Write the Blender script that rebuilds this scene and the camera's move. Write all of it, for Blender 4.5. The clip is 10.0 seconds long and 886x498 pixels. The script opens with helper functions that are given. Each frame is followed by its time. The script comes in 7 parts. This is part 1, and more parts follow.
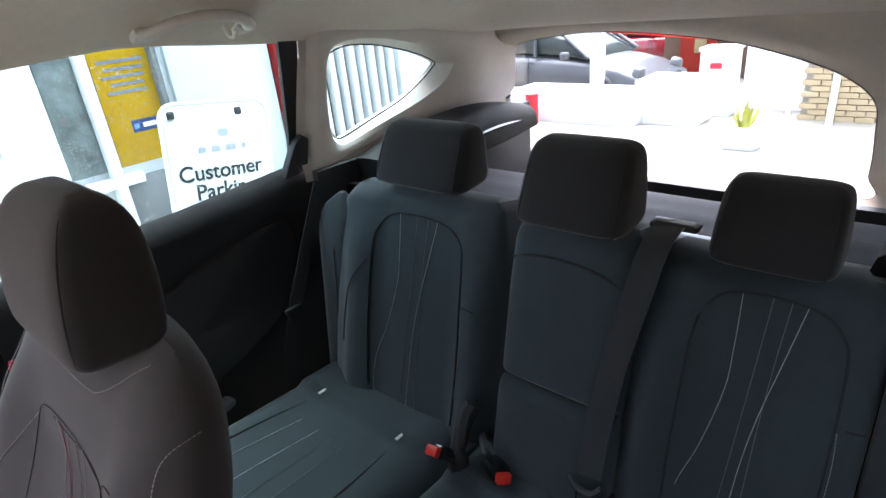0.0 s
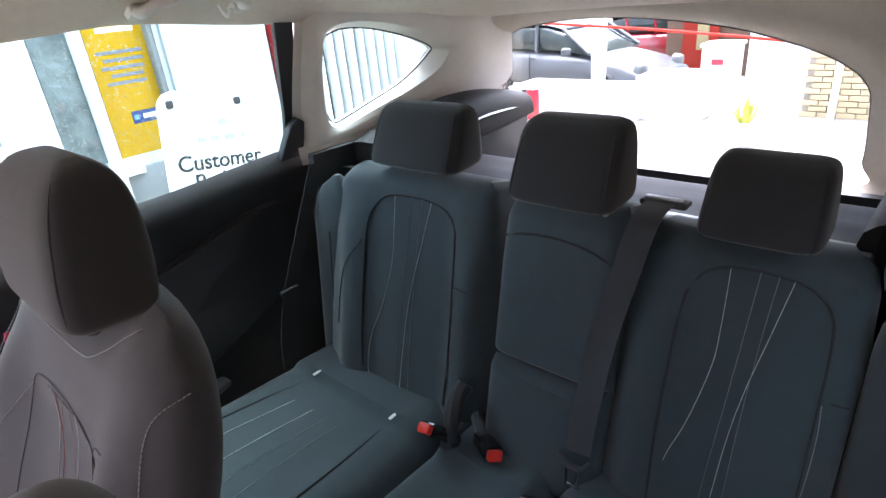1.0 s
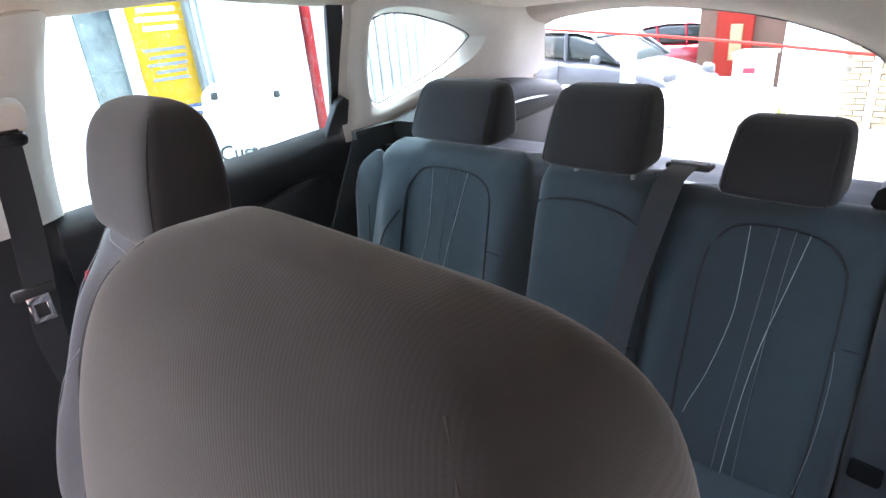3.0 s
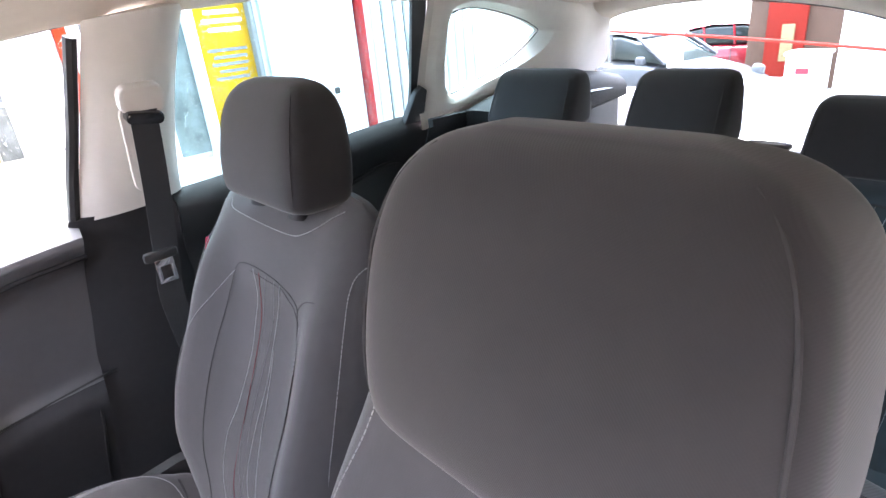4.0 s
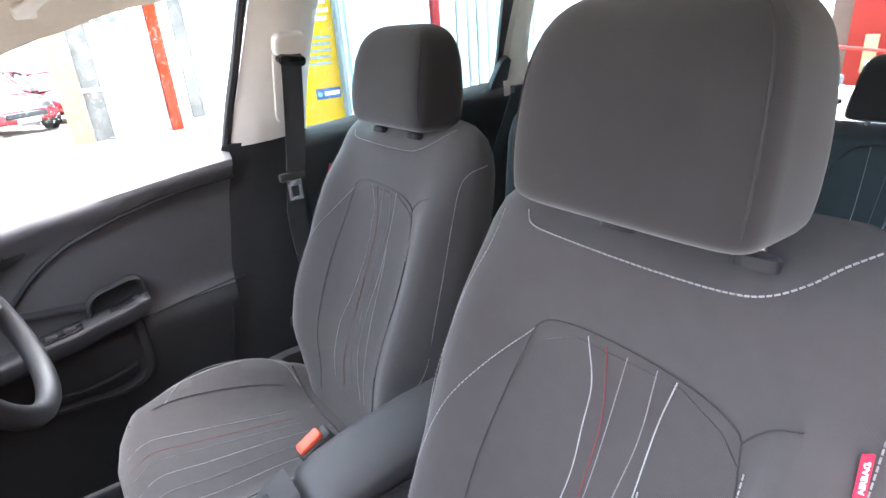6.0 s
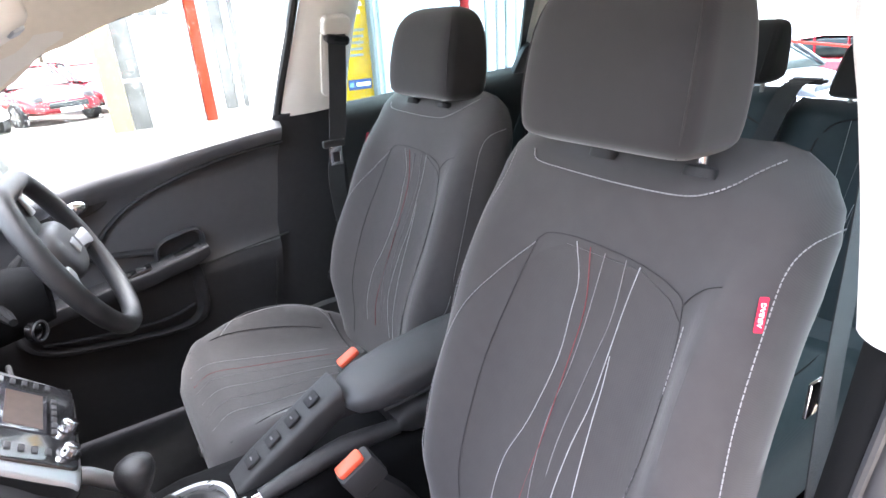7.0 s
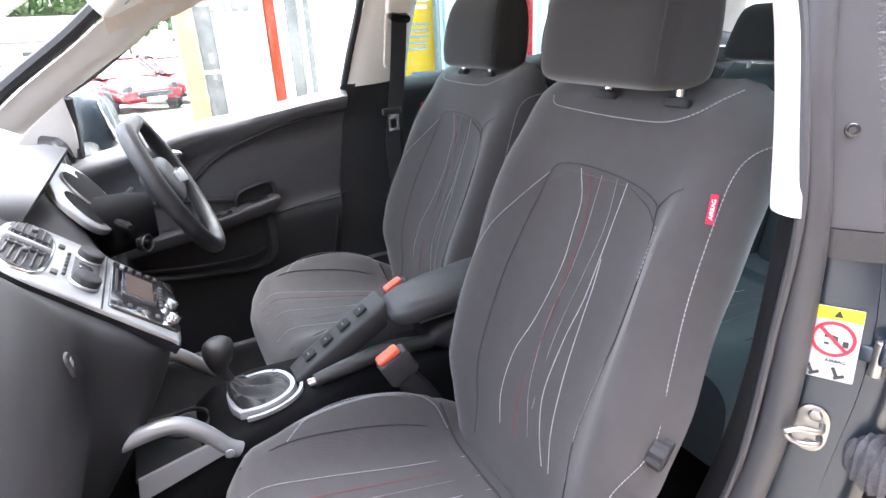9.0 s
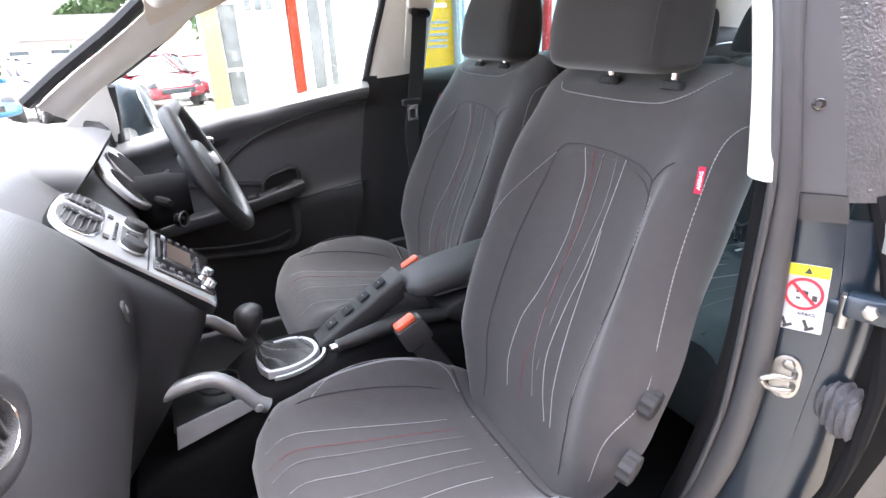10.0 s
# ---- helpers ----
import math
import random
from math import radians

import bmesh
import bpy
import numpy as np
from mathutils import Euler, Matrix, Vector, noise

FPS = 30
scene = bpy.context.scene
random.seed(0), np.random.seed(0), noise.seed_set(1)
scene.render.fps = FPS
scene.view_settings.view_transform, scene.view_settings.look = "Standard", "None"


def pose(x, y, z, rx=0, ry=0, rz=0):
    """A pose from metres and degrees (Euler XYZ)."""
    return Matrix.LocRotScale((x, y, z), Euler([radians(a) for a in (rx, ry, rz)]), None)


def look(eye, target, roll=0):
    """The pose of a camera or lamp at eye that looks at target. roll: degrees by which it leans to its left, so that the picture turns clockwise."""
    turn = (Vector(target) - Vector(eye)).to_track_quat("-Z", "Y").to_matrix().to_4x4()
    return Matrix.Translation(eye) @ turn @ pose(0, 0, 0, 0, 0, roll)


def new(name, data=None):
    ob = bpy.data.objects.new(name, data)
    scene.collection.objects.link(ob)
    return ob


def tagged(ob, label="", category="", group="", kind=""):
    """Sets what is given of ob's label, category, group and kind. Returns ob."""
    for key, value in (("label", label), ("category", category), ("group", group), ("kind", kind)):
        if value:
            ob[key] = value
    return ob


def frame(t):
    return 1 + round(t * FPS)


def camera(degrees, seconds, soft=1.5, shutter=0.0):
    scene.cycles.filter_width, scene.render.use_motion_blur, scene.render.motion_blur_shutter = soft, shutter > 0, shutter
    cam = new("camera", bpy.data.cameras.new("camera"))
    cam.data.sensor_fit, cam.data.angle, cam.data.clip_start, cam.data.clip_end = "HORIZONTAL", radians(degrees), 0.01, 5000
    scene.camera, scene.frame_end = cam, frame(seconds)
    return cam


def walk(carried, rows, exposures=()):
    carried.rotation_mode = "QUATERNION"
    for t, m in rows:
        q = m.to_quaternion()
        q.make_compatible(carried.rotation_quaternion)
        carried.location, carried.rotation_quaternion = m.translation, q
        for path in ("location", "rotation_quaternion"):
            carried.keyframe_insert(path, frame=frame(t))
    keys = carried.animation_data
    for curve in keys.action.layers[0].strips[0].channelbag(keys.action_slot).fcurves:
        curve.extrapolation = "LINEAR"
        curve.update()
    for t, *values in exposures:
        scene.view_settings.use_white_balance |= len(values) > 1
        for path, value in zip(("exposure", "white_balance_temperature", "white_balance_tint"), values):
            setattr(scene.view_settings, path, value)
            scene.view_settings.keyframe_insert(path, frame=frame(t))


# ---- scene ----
cam = camera(76, 10.0)
PATH = [
    (0, (0.4176, 0.0528, 1.4242), (-0.8306, 1.3792, 0.5980), -5.89),
    (0.5, (0.4244, 0.0441, 1.4079), (-0.8210, 1.3756, 0.5856), -5.70),
    (1, (0.4403, 0.0450, 1.3961), (-0.8034, 1.3606, 0.5649), -5.63),
    (1.5, (0.4588, 0.0268, 1.3866), (-0.7953, 1.3386, 0.5550), -5.67),
    (2, (0.4827, 0.0074, 1.3767), (-0.7974, 1.2857, 0.5615), -5.85),
    (3.5, (0.4895, -0.1090, 1.3395), (-0.8165, 1.1249, 0.5692), -4.80),
    (4, (0.4900, -0.1850, 1.3380), (-0.8842, 0.9823, 0.5748), -5.65),
    (4.5, (0.5154, -0.2409, 1.3372), (-0.9297, 0.8803, 0.5636), -5.44),
    (5, (0.5298, -0.2926, 1.3217), (-0.9601, 0.8010, 0.5575), -4.99),
    (5.5, (0.5675, -0.3427, 1.2945), (-0.9430, 0.7298, 0.5408), -4.66),
    (7, (0.7729, -0.5059, 1.2425), (-0.7937, 0.4850, 0.4915), -3.69),
    (7.5, (0.8420, -0.5345, 1.2342), (-0.7711, 0.3858, 0.4919), -3.29),
    (8, (0.8884, -0.5484, 1.2281), (-0.7463, 0.3358, 0.4892), -3.02),
    (8.5, (0.9216, -0.5609, 1.2101), (-0.7315, 0.2902, 0.4734), -2.96),
    (9, (0.9586, -0.5736, 1.1878), (-0.7104, 0.2473, 0.4525), -2.96),
    (9.5, (1.0004, -0.5881, 1.1769), (-0.6801, 0.2098, 0.4424), -2.88),
    (10, (1.0394, -0.6100, 1.1733), (-0.6554, 0.1586, 0.4405), -2.75),
]
walk(cam, [(t, look(eye, target, roll)) for t, eye, target, roll in PATH],
     [(0.0, 3.60, 6650, 28), (1.0, 4.12, 6600, 30), (2.0, 4.30, 6500, 30), (3.5, 4.75, 6250, 27), (4.5, 4.60, 6200, 24), (5.5, 4.65, 6200, 21), (7.5, 4.55, 6250, 19), (10.0, 4.25, 6250, 19)])

# ---- light: an overcast, wet day ----
world = bpy.data.worlds.new("overcast")
scene.world = world
world.use_nodes = True
wn, wl = world.node_tree.nodes, world.node_tree.links
sky = wn.new("ShaderNodeTexSky")
sky.sky_type = "NISHITA"
sky.sun_disc = False
sky.sun_elevation, sky.sun_rotation = radians(71), radians(338)
sky.air_density, sky.dust_density, sky.ozone_density = 1.0, 4.0, 0.6
hs = wn.new("ShaderNodeHueSaturation")
hs.inputs["Saturation"].default_value = 0.35
wl.new(sky.outputs["Color"], hs.inputs["Color"])
wl.new(hs.outputs["Color"], wn["Background"].inputs["Color"])
wn["Background"].inputs["Strength"].default_value = 0.15
sun = new("sun", bpy.data.lights.new("sun", "SUN"))
sun.data.energy, sun.data.angle, sun.data.color = 0.8, radians(80), (1.0, 0.98, 0.95)
sun.matrix_world = look((-1.0, 2.5, 8), (0, 0, 0))


# ---- materials ----
def mat(name, color, rough=0.6, metal=0.0, spread=0.12, scale=30.0, grain=0.0, grain_scale=900.0, coat=0.0, spec=0.5, sheen=0.0):
    m = bpy.data.materials.new(name)
    m.use_nodes = True
    n, l = m.node_tree.nodes, m.node_tree.links
    b = n["Principled BSDF"]
    tc = n.new("ShaderNodeTexCoord")
    nz = n.new("ShaderNodeTexNoise")
    nz.inputs["Scale"].default_value, nz.inputs["Detail"].default_value = scale, 5.0
    l.new(tc.outputs["Object"], nz.inputs["Vector"])
    big = n.new("ShaderNodeTexNoise")
    big.inputs["Scale"].default_value, big.inputs["Detail"].default_value = scale * 0.12, 3.0
    l.new(tc.outputs["Object"], big.inputs["Vector"])
    add = n.new("ShaderNodeMath")
    add.operation = "ADD"
    l.new(nz.outputs["Fac"], add.inputs[0])
    l.new(big.outputs["Fac"], add.inputs[1])
    mr = n.new("ShaderNodeMapRange")
    mr.inputs["From Min"].default_value, mr.inputs["From Max"].default_value = 0.6, 1.4
    mr.inputs["To Min"].default_value, mr.inputs["To Max"].default_value = 1.0 - spread, 1.0 + spread
    l.new(add.outputs[0], mr.inputs["Value"])
    mx = n.new("ShaderNodeVectorMath")
    mx.operation = "SCALE"
    mx.inputs[0].default_value = color
    l.new(mr.outputs["Result"], mx.inputs["Scale"])
    l.new(mx.outputs["Vector"], b.inputs["Base Color"])
    b.inputs["Roughness"].default_value, b.inputs["Metallic"].default_value = rough, metal
    b.inputs["Coat Weight"].default_value = coat
    b.inputs["Specular IOR Level"].default_value = spec
    b.inputs["Sheen Weight"].default_value = sheen
    if grain:
        g = n.new("ShaderNodeTexNoise")
        g.inputs["Scale"].default_value, g.inputs["Detail"].default_value = grain_scale, 2.0
        l.new(tc.outputs["Object"], g.inputs["Vector"])
        bu = n.new("ShaderNodeBump")
        bu.inputs["Strength"].default_value, bu.inputs["Distance"].default_value = grain, 0.002
        l.new(g.outputs["Fac"], bu.inputs["Height"])
        l.new(bu.outputs["Normal"], b.inputs["Normal"])
    return m


def fabric(name, color, weave=1400.0, depth=0.25):
    """Woven cloth: a diagonal twill with a weaker cross thread as relief, and a soft blotchy wear."""
    m = mat(name, color, 0.9, 0.0, 0.10, 45.0, sheen=0.25, spec=0.25)
    n, l = m.node_tree.nodes, m.node_tree.links
    tc = n.new("ShaderNodeTexCoord")
    waves = []
    for turn, share in ((0.72, 1.0), (-0.85, 0.35)):
        mp = n.new("ShaderNodeMapping")
        mp.inputs["Rotation"].default_value = (0.15, turn, 0.1)
        l.new(tc.outputs["Object"], mp.inputs["Vector"])
        w = n.new("ShaderNodeTexWave")
        w.bands_direction = "X"
        w.inputs["Scale"].default_value, w.inputs["Distortion"].default_value = weave / 6.3, 0.6
        l.new(mp.outputs["Vector"], w.inputs["Vector"])
        q = n.new("ShaderNodeMath")
        q.operation, q.inputs[1].default_value = "MULTIPLY", share
        l.new(w.outputs["Fac"], q.inputs[0])
        waves.append(q)
    a = n.new("ShaderNodeMath")
    a.operation = "ADD"
    l.new(waves[0].outputs[0], a.inputs[0])
    l.new(waves[1].outputs[0], a.inputs[1])
    bu = n.new("ShaderNodeBump")
    bu.inputs["Strength"].default_value, bu.inputs["Distance"].default_value = depth, 0.001
    l.new(a.outputs[0], bu.inputs["Height"])
    l.new(bu.outputs["Normal"], n["Principled BSDF"].inputs["Normal"])
    return m


def glass(name, tint, gloss=0.06):
    """A pane: light passes straight through, tinted; the slant drives the gloss alone."""
    m = bpy.data.materials.new(name)
    m.use_nodes = True
    n, l = m.node_tree.nodes, m.node_tree.links
    n.remove(n["Principled BSDF"])
    tr, gl, mx, fr = n.new("ShaderNodeBsdfTransparent"), n.new("ShaderNodeBsdfGlossy"), n.new("ShaderNodeMixShader"), n.new("ShaderNodeLayerWeight")
    tr.inputs["Color"].default_value = (*tint, 1)
    gl.inputs["Roughness"].default_value = 0.02
    pw, ma = n.new("ShaderNodeMath"), n.new("ShaderNodeMath")
    pw.operation, ma.operation = "POWER", "MULTIPLY_ADD"
    pw.inputs[1].default_value = 5.0
    ma.inputs[1].default_value, ma.inputs[2].default_value = 0.6, gloss * 0.5
    fr.inputs["Blend"].default_value = 0.5
    l.new(fr.outputs["Facing"], pw.inputs[0])
    l.new(pw.outputs[0], ma.inputs[0])
    l.new(ma.outputs[0], mx.inputs["Fac"])
    l.new(tr.outputs["BSDF"], mx.inputs[1])
    l.new(gl.outputs["BSDF"], mx.inputs[2])
    l.new(mx.outputs["Shader"], n["Material Output"].inputs["Surface"])
    return m


M_SEAT = fabric("seat cloth", (0.0470, 0.0435, 0.0445), depth=0.10)
# teal light from the tinted windows is put into the rear cloth's colour
M_REARC_TEAL = fabric("rear seat cloth with teal window light", (0.0345, 0.0478, 0.0535), depth=0.12)
M_SEATC = fabric("seat centre cloth", (0.0425, 0.0388, 0.0395), 900.0, 0.15)
M_SEATS = fabric("seat side cloth", (0.034, 0.040, 0.044), depth=0.12)
M_REST = fabric("headrest cloth", (0.0210, 0.0196, 0.0207), 1500.0, 0.06)
M_SEAM = mat("seam shade", (0.026, 0.025, 0.026), 0.9)
M_WHITE = mat("white thread", (0.29, 0.29, 0.295), 0.7, spread=0.2, scale=400)
M_GREY = mat("grey thread", (0.17, 0.165, 0.17), 0.8, spread=0.2, scale=400)
M_WHITE2 = mat("bright white thread", (0.44, 0.445, 0.445), 0.7, spread=0.2, scale=400)
M_STITCH = mat("pale grey stitching", (0.25, 0.245, 0.25), 0.8, spread=0.2, scale=400)
M_RED = mat("red thread", (0.16, 0.03, 0.035), 0.8, spread=0.2, scale=400)
M_BEIGE = mat("headliner cloth", (0.68, 0.605, 0.515), 0.95, spread=0.05, scale=60, grain=0.25, grain_scale=700)
M_PILLAR = mat("pale grained plastic", (0.70, 0.665, 0.615), 0.7, spread=0.04, scale=40, grain=0.15, grain_scale=900)
M_BLACK = mat("black grained plastic", (0.026, 0.026, 0.027), 0.55, spread=0.1, scale=60, grain=0.35, grain_scale=800)
M_SOFT = mat("dark soft trim", (0.082, 0.082, 0.086), 0.5, spread=0.08, scale=50, grain=0.4, grain_scale=700)
M_RUBBER = mat("black rubber", (0.015, 0.015, 0.016), 0.6, spread=0.15, scale=80)
M_SEAL = mat("grey rubber seal", (0.034, 0.034, 0.037), 0.5, spread=0.12, scale=40)
M_CARPET = mat("black carpet", (0.008, 0.008, 0.0085), 1.0, spread=0.3, scale=300, grain=0.8, grain_scale=500, spec=0.05)
M_SILVER = mat("satin silver plastic", (0.36, 0.37, 0.38), 0.40, 0.55, 0.05, 60, grain=0.05)
M_CHROME = mat("chrome", (0.80, 0.80, 0.82), 0.12, 1.0, 0.04, 60)
M_STEEL = mat("zinc steel", (0.30, 0.295, 0.28), 0.38, 1.0, 0.15, 120)
M_PAINT = mat("dark grey metallic paint", (0.010, 0.018, 0.028), 0.30, 0.20, 0.1, 400, coat=0.25)
M_BELT = fabric("belt webbing", (0.036, 0.039, 0.042), 2500.0, 0.4)
M_BUCKLE = mat("red buckle button", (0.68, 0.030, 0.020), 0.4, spread=0.05)
M_ORANGE = mat("orange buckle button", (0.72, 0.10, 0.045), 0.4, spread=0.05)
M_TAG = mat("red woven tag", (0.55, 0.02, 0.06), 0.8)
M_LETTER = mat("white print", (0.80, 0.80, 0.80), 0.7, spread=0.03)
M_INK = mat("dark print", (0.02, 0.02, 0.02), 0.6)
M_SCREEN = mat("screen glass", (0.03, 0.03, 0.035), 0.12, spread=0.05, coat=1.0)
M_MAP = mat("screen picture", (0.055, 0.040, 0.033), 0.3, spread=0.5, scale=60)
M_GLOSSB = mat("gloss black", (0.012, 0.012, 0.013), 0.15, coat=0.6)
M_LEATHER = mat("black leather", (0.022, 0.022, 0.023), 0.42, spread=0.12, scale=80, grain=0.5, grain_scale=500)
# darker copy of the black plastic, with the shade of recesses in its colour
M_SHADEBLACK = mat("black plastic with shade added", (0.006, 0.006, 0.0065), 0.9, spread=0.15, scale=60, grain=0.2, spec=0.12)
M_ARM = mat("dark armrest skin", (0.038, 0.038, 0.040), 0.5, spread=0.08, scale=50, grain=0.4, grain_scale=700)
M_JAMB = mat("smooth dark plastic", (0.050, 0.050, 0.053), 0.45, spread=0.06, scale=50, grain=0.08)
M_LOWER = mat("matt black door plastic", (0.033, 0.033, 0.035), 0.62, spread=0.1, scale=60, grain=0.35, grain_scale=800, spec=0.15)
M_DASH = mat("dashboard skin", (0.018, 0.018, 0.0195), 0.48, spread=0.06, scale=40, grain=0.15, grain_scale=900, spec=0.42)
M_PALE = mat("pale grey print", (0.38, 0.40, 0.43), 0.6, spread=0.03)
G_FRONT = glass("clear pane", (0.93, 0.97, 0.95))
G_REAR = glass("green tinted pane", (0.64, 0.79, 0.80))
# same glass as G_REAR; extra tint added to dim the near rear seat
G_NEAR = glass("dense tinted pane", (0.60, 0.72, 0.73))
G_BACK = glass("back pane", (0.80, 0.89, 0.92))


# ---- building helpers ----
V = Vector


def part(name, geo, material, parent=None, label="", smooth=True, thing_kind=""):
    """Links geometry (a bmesh, or verts and faces) as one mesh object."""
    me = bpy.data.meshes.new(name)
    if isinstance(geo, tuple):
        bm = bmesh.new()
        vs = [bm.verts.new(v) for v in geo[0]]
        for f in geo[1]:
            try:
                bm.faces.new([vs[k] for k in f])
            except ValueError:
                pass
    else:
        bm = geo
    bmesh.ops.recalc_face_normals(bm, faces=bm.faces)
    for f in bm.faces:
        f.smooth = smooth
    bm.to_mesh(me)
    bm.free()
    if smooth:
        me.set_sharp_from_angle(angle=radians(38))
    me.materials.append(material)
    ob = new(name, me)
    if parent:
        ob.parent = parent
    if label:
        tagged(ob, label)
    return ob


def thing(name, at, label, category, group="", kind=""):
    ob = new(name)
    ob.location = at
    ob.empty_display_size = 0.1
    return tagged(ob, label, category, group, kind)


def join(*geos):
    vs, fs = [], []
    for a, b in geos:
        k = len(vs)
        vs += list(a)
        fs += [tuple(q + k for q in f) for f in b]
    return vs, fs


def shift(geo, m):
    m = m if isinstance(m, Matrix) else Matrix.Translation(m)
    return [m @ V(v) for v in geo[0]], geo[1]


def loft(rings, closed=True, caps=True):
    n = len(rings[0])
    vs = [V(p) for r in rings for p in r]
    fs = []
    for a in range(len(rings) - 1):
        for b in range(n if closed else n - 1):
            c = (b + 1) % n
            fs.append((a * n + b, a * n + c, (a + 1) * n + c, (a + 1) * n + b))
    if caps:
        fs.append(tuple(range(n)))
        fs.append(tuple((len(rings) - 1) * n + b for b in range(n)))
    return vs, fs


def curve(pts, n=8):
    """A smooth run through the points (Catmull-Rom)."""
    p = [V(q) for q in pts]
    p = [p[0] * 2 - p[1]] + p + [p[-1] * 2 - p[-2]]
    out = []
    for a in range(1, len(p) - 2):
        for k in range(n):
            t = k / n
            out.append(0.5 * (2 * p[a] + (p[a + 1] - p[a - 1]) * t + (2 * p[a - 1] - 5 * p[a] + 4 * p[a + 1] - p[a + 2]) * t * t
                              + (3 * p[a] - p[a - 1] - 3 * p[a + 1] + p[a + 2]) * t ** 3))
    out.append(p[-2])
    return out


def lerp_tab(tab, x):
    """Smooth value at x from rows of (x, value)."""
    if x <= tab[0][0]:
        return tab[0][1]
    for (a, p), (b, q) in zip(tab, tab[1:]):
        if x <= b:
            t = (x - a) / (b - a)
            t = t * t * (3 - 2 * t) * 0.5 + t * 0.5
            return p + (q - p) * t
    return tab[-1][1]


def tube(pts, r, n=8, smooth=6, closed=False, flat=1.0, up=None):
    """A round (or flattened) run of constant or listed radius along a smooth line."""
    line = curve(pts, smooth) if smooth else [V(p) for p in pts]
    rings = []
    ref = V(up) if up else V((0.12, 0.2, 0.97))
    for k, p in enumerate(line):
        if closed:
            d = line[(k + 1) % len(line)] - line[k - 1]
        else:
            d = line[min(k + 1, len(line) - 1)] - line[max(k - 1, 0)]
        d.normalize()
        a = d.cross(ref)
        if a.length < 1e-4:
            a = d.cross(V((1, 0, 0)))
        a.normalize()
        b = a.cross(d)
        rr = lerp_tab(r, k / max(1, len(line) - 1)) if isinstance(r, list) else r
        rings.append([p + a * (math.cos(2 * math.pi * q / n) * rr) + b * (math.sin(2 * math.pi * q / n) * rr * flat) for q in range(n)])
    if closed:
        rings.append(rings[0])
    return loft(rings, True, not closed)


def box(sx, sy, sz, bevel=0.0, segs=2):
    bm = bmesh.new()
    bmesh.ops.create_cube(bm, size=1.0)
    bmesh.ops.scale(bm, vec=(sx, sy, sz), verts=bm.verts)
    if bevel:
        bmesh.ops.bevel(bm, geom=bm.edges[:], offset=bevel, segments=segs, affect="EDGES", profile=0.5)
    bm.verts.index_update()
    out = [v.co.copy() for v in bm.verts], [tuple(v.index for v in f.verts) for f in bm.faces]
    bm.free()
    return out


def plate(outline, thick, bevel=0.0):
    """A flat piece: an outline in x, y, raised to thick in z, with a rounded upper rim."""
    pts = [V((x, y, 0)) for x, y in outline]
    c = sum(pts, V()) / len(pts)
    rings = [[p.copy() for p in pts]]
    if bevel:
        for k in range(1, 4):
            a = k / 3 * math.pi / 2
            ins = bevel * (1 - math.cos(a))
            rings.append([p + (c - p).normalized() * ins + V((0, 0, thick - bevel + bevel * math.sin(a))) for p in pts])
    else:
        rings.append([p + V((0, 0, thick)) for p in pts])
    return loft(rings)


def rrect(w, h, r, n=5):
    out = []
    for cx, cy, a0 in ((w / 2 - r, h / 2 - r, 0), (-w / 2 + r, h / 2 - r, 90), (-w / 2 + r, -h / 2 + r, 180), (w / 2 - r, -h / 2 + r, 270)):
        for k in range(n + 1):
            a = radians(a0 + 90 * k / n)
            out.append((cx + r * math.cos(a), cy + r * math.sin(a)))
    return out


def oval(a, b, n=32, p=2.0):
    out = []
    for k in range(n):
        t = 2 * math.pi * k / n
        c, s = math.cos(t), math.sin(t)
        out.append((a * math.copysign(abs(c) ** (2 / p), c), b * math.copysign(abs(s) ** (2 / p), s)))
    return out


def frame_of(at, x_to, z_to):
    """A pose with its z axis along z_to and its x axis near x_to."""
    z = V(z_to).normalized()
    x = V(x_to) - z * V(x_to).dot(z)
    x.normalize()
    y = z.cross(x)
    m = Matrix((x, y, z)).transposed().to_4x4()
    m.translation = V(at)
    return m


def sheet(grid, thick, way=None):
    """A skin of some thickness over rows of points."""
    r, c = len(grid), len(grid[0])
    up = []
    for a in range(r):
        row = []
        for b in range(c):
            du = V(grid[min(a + 1, r - 1)][b]) - V(grid[max(a - 1, 0)][b])
            dv = V(grid[a][min(b + 1, c - 1)]) - V(grid[a][max(b - 1, 0)])
            nn = du.cross(dv)
            if nn.length < 1e-9:
                nn = V((0, 0, 1))
            nn.normalize()
            if way and nn.dot(V(way)) < 0:
                nn = -nn
            row.append(V(grid[a][b]) + nn * thick)
        up.append(row)
    vs = [V(p) for row in grid for p in row] + [p for row in up for p in row]
    k = r * c
    fs = []
    for a in range(r - 1):
        for b in range(c - 1):
            q = (a * c + b, a * c + b + 1, (a + 1) * c + b + 1, (a + 1) * c + b)
            fs.append(q)
            fs.append(tuple(x + k for x in reversed(q)))
    rim = [b for b in range(c)] + [a * c + c - 1 for a in range(1, r)] + [(r - 1) * c + b for b in range(c - 2, -1, -1)] + [a * c for a in range(r - 2, 0, -1)]
    for a, b in zip(rim, rim[1:] + rim[:1]):
        fs.append((a, b, b + k, a + k))
    return vs, fs


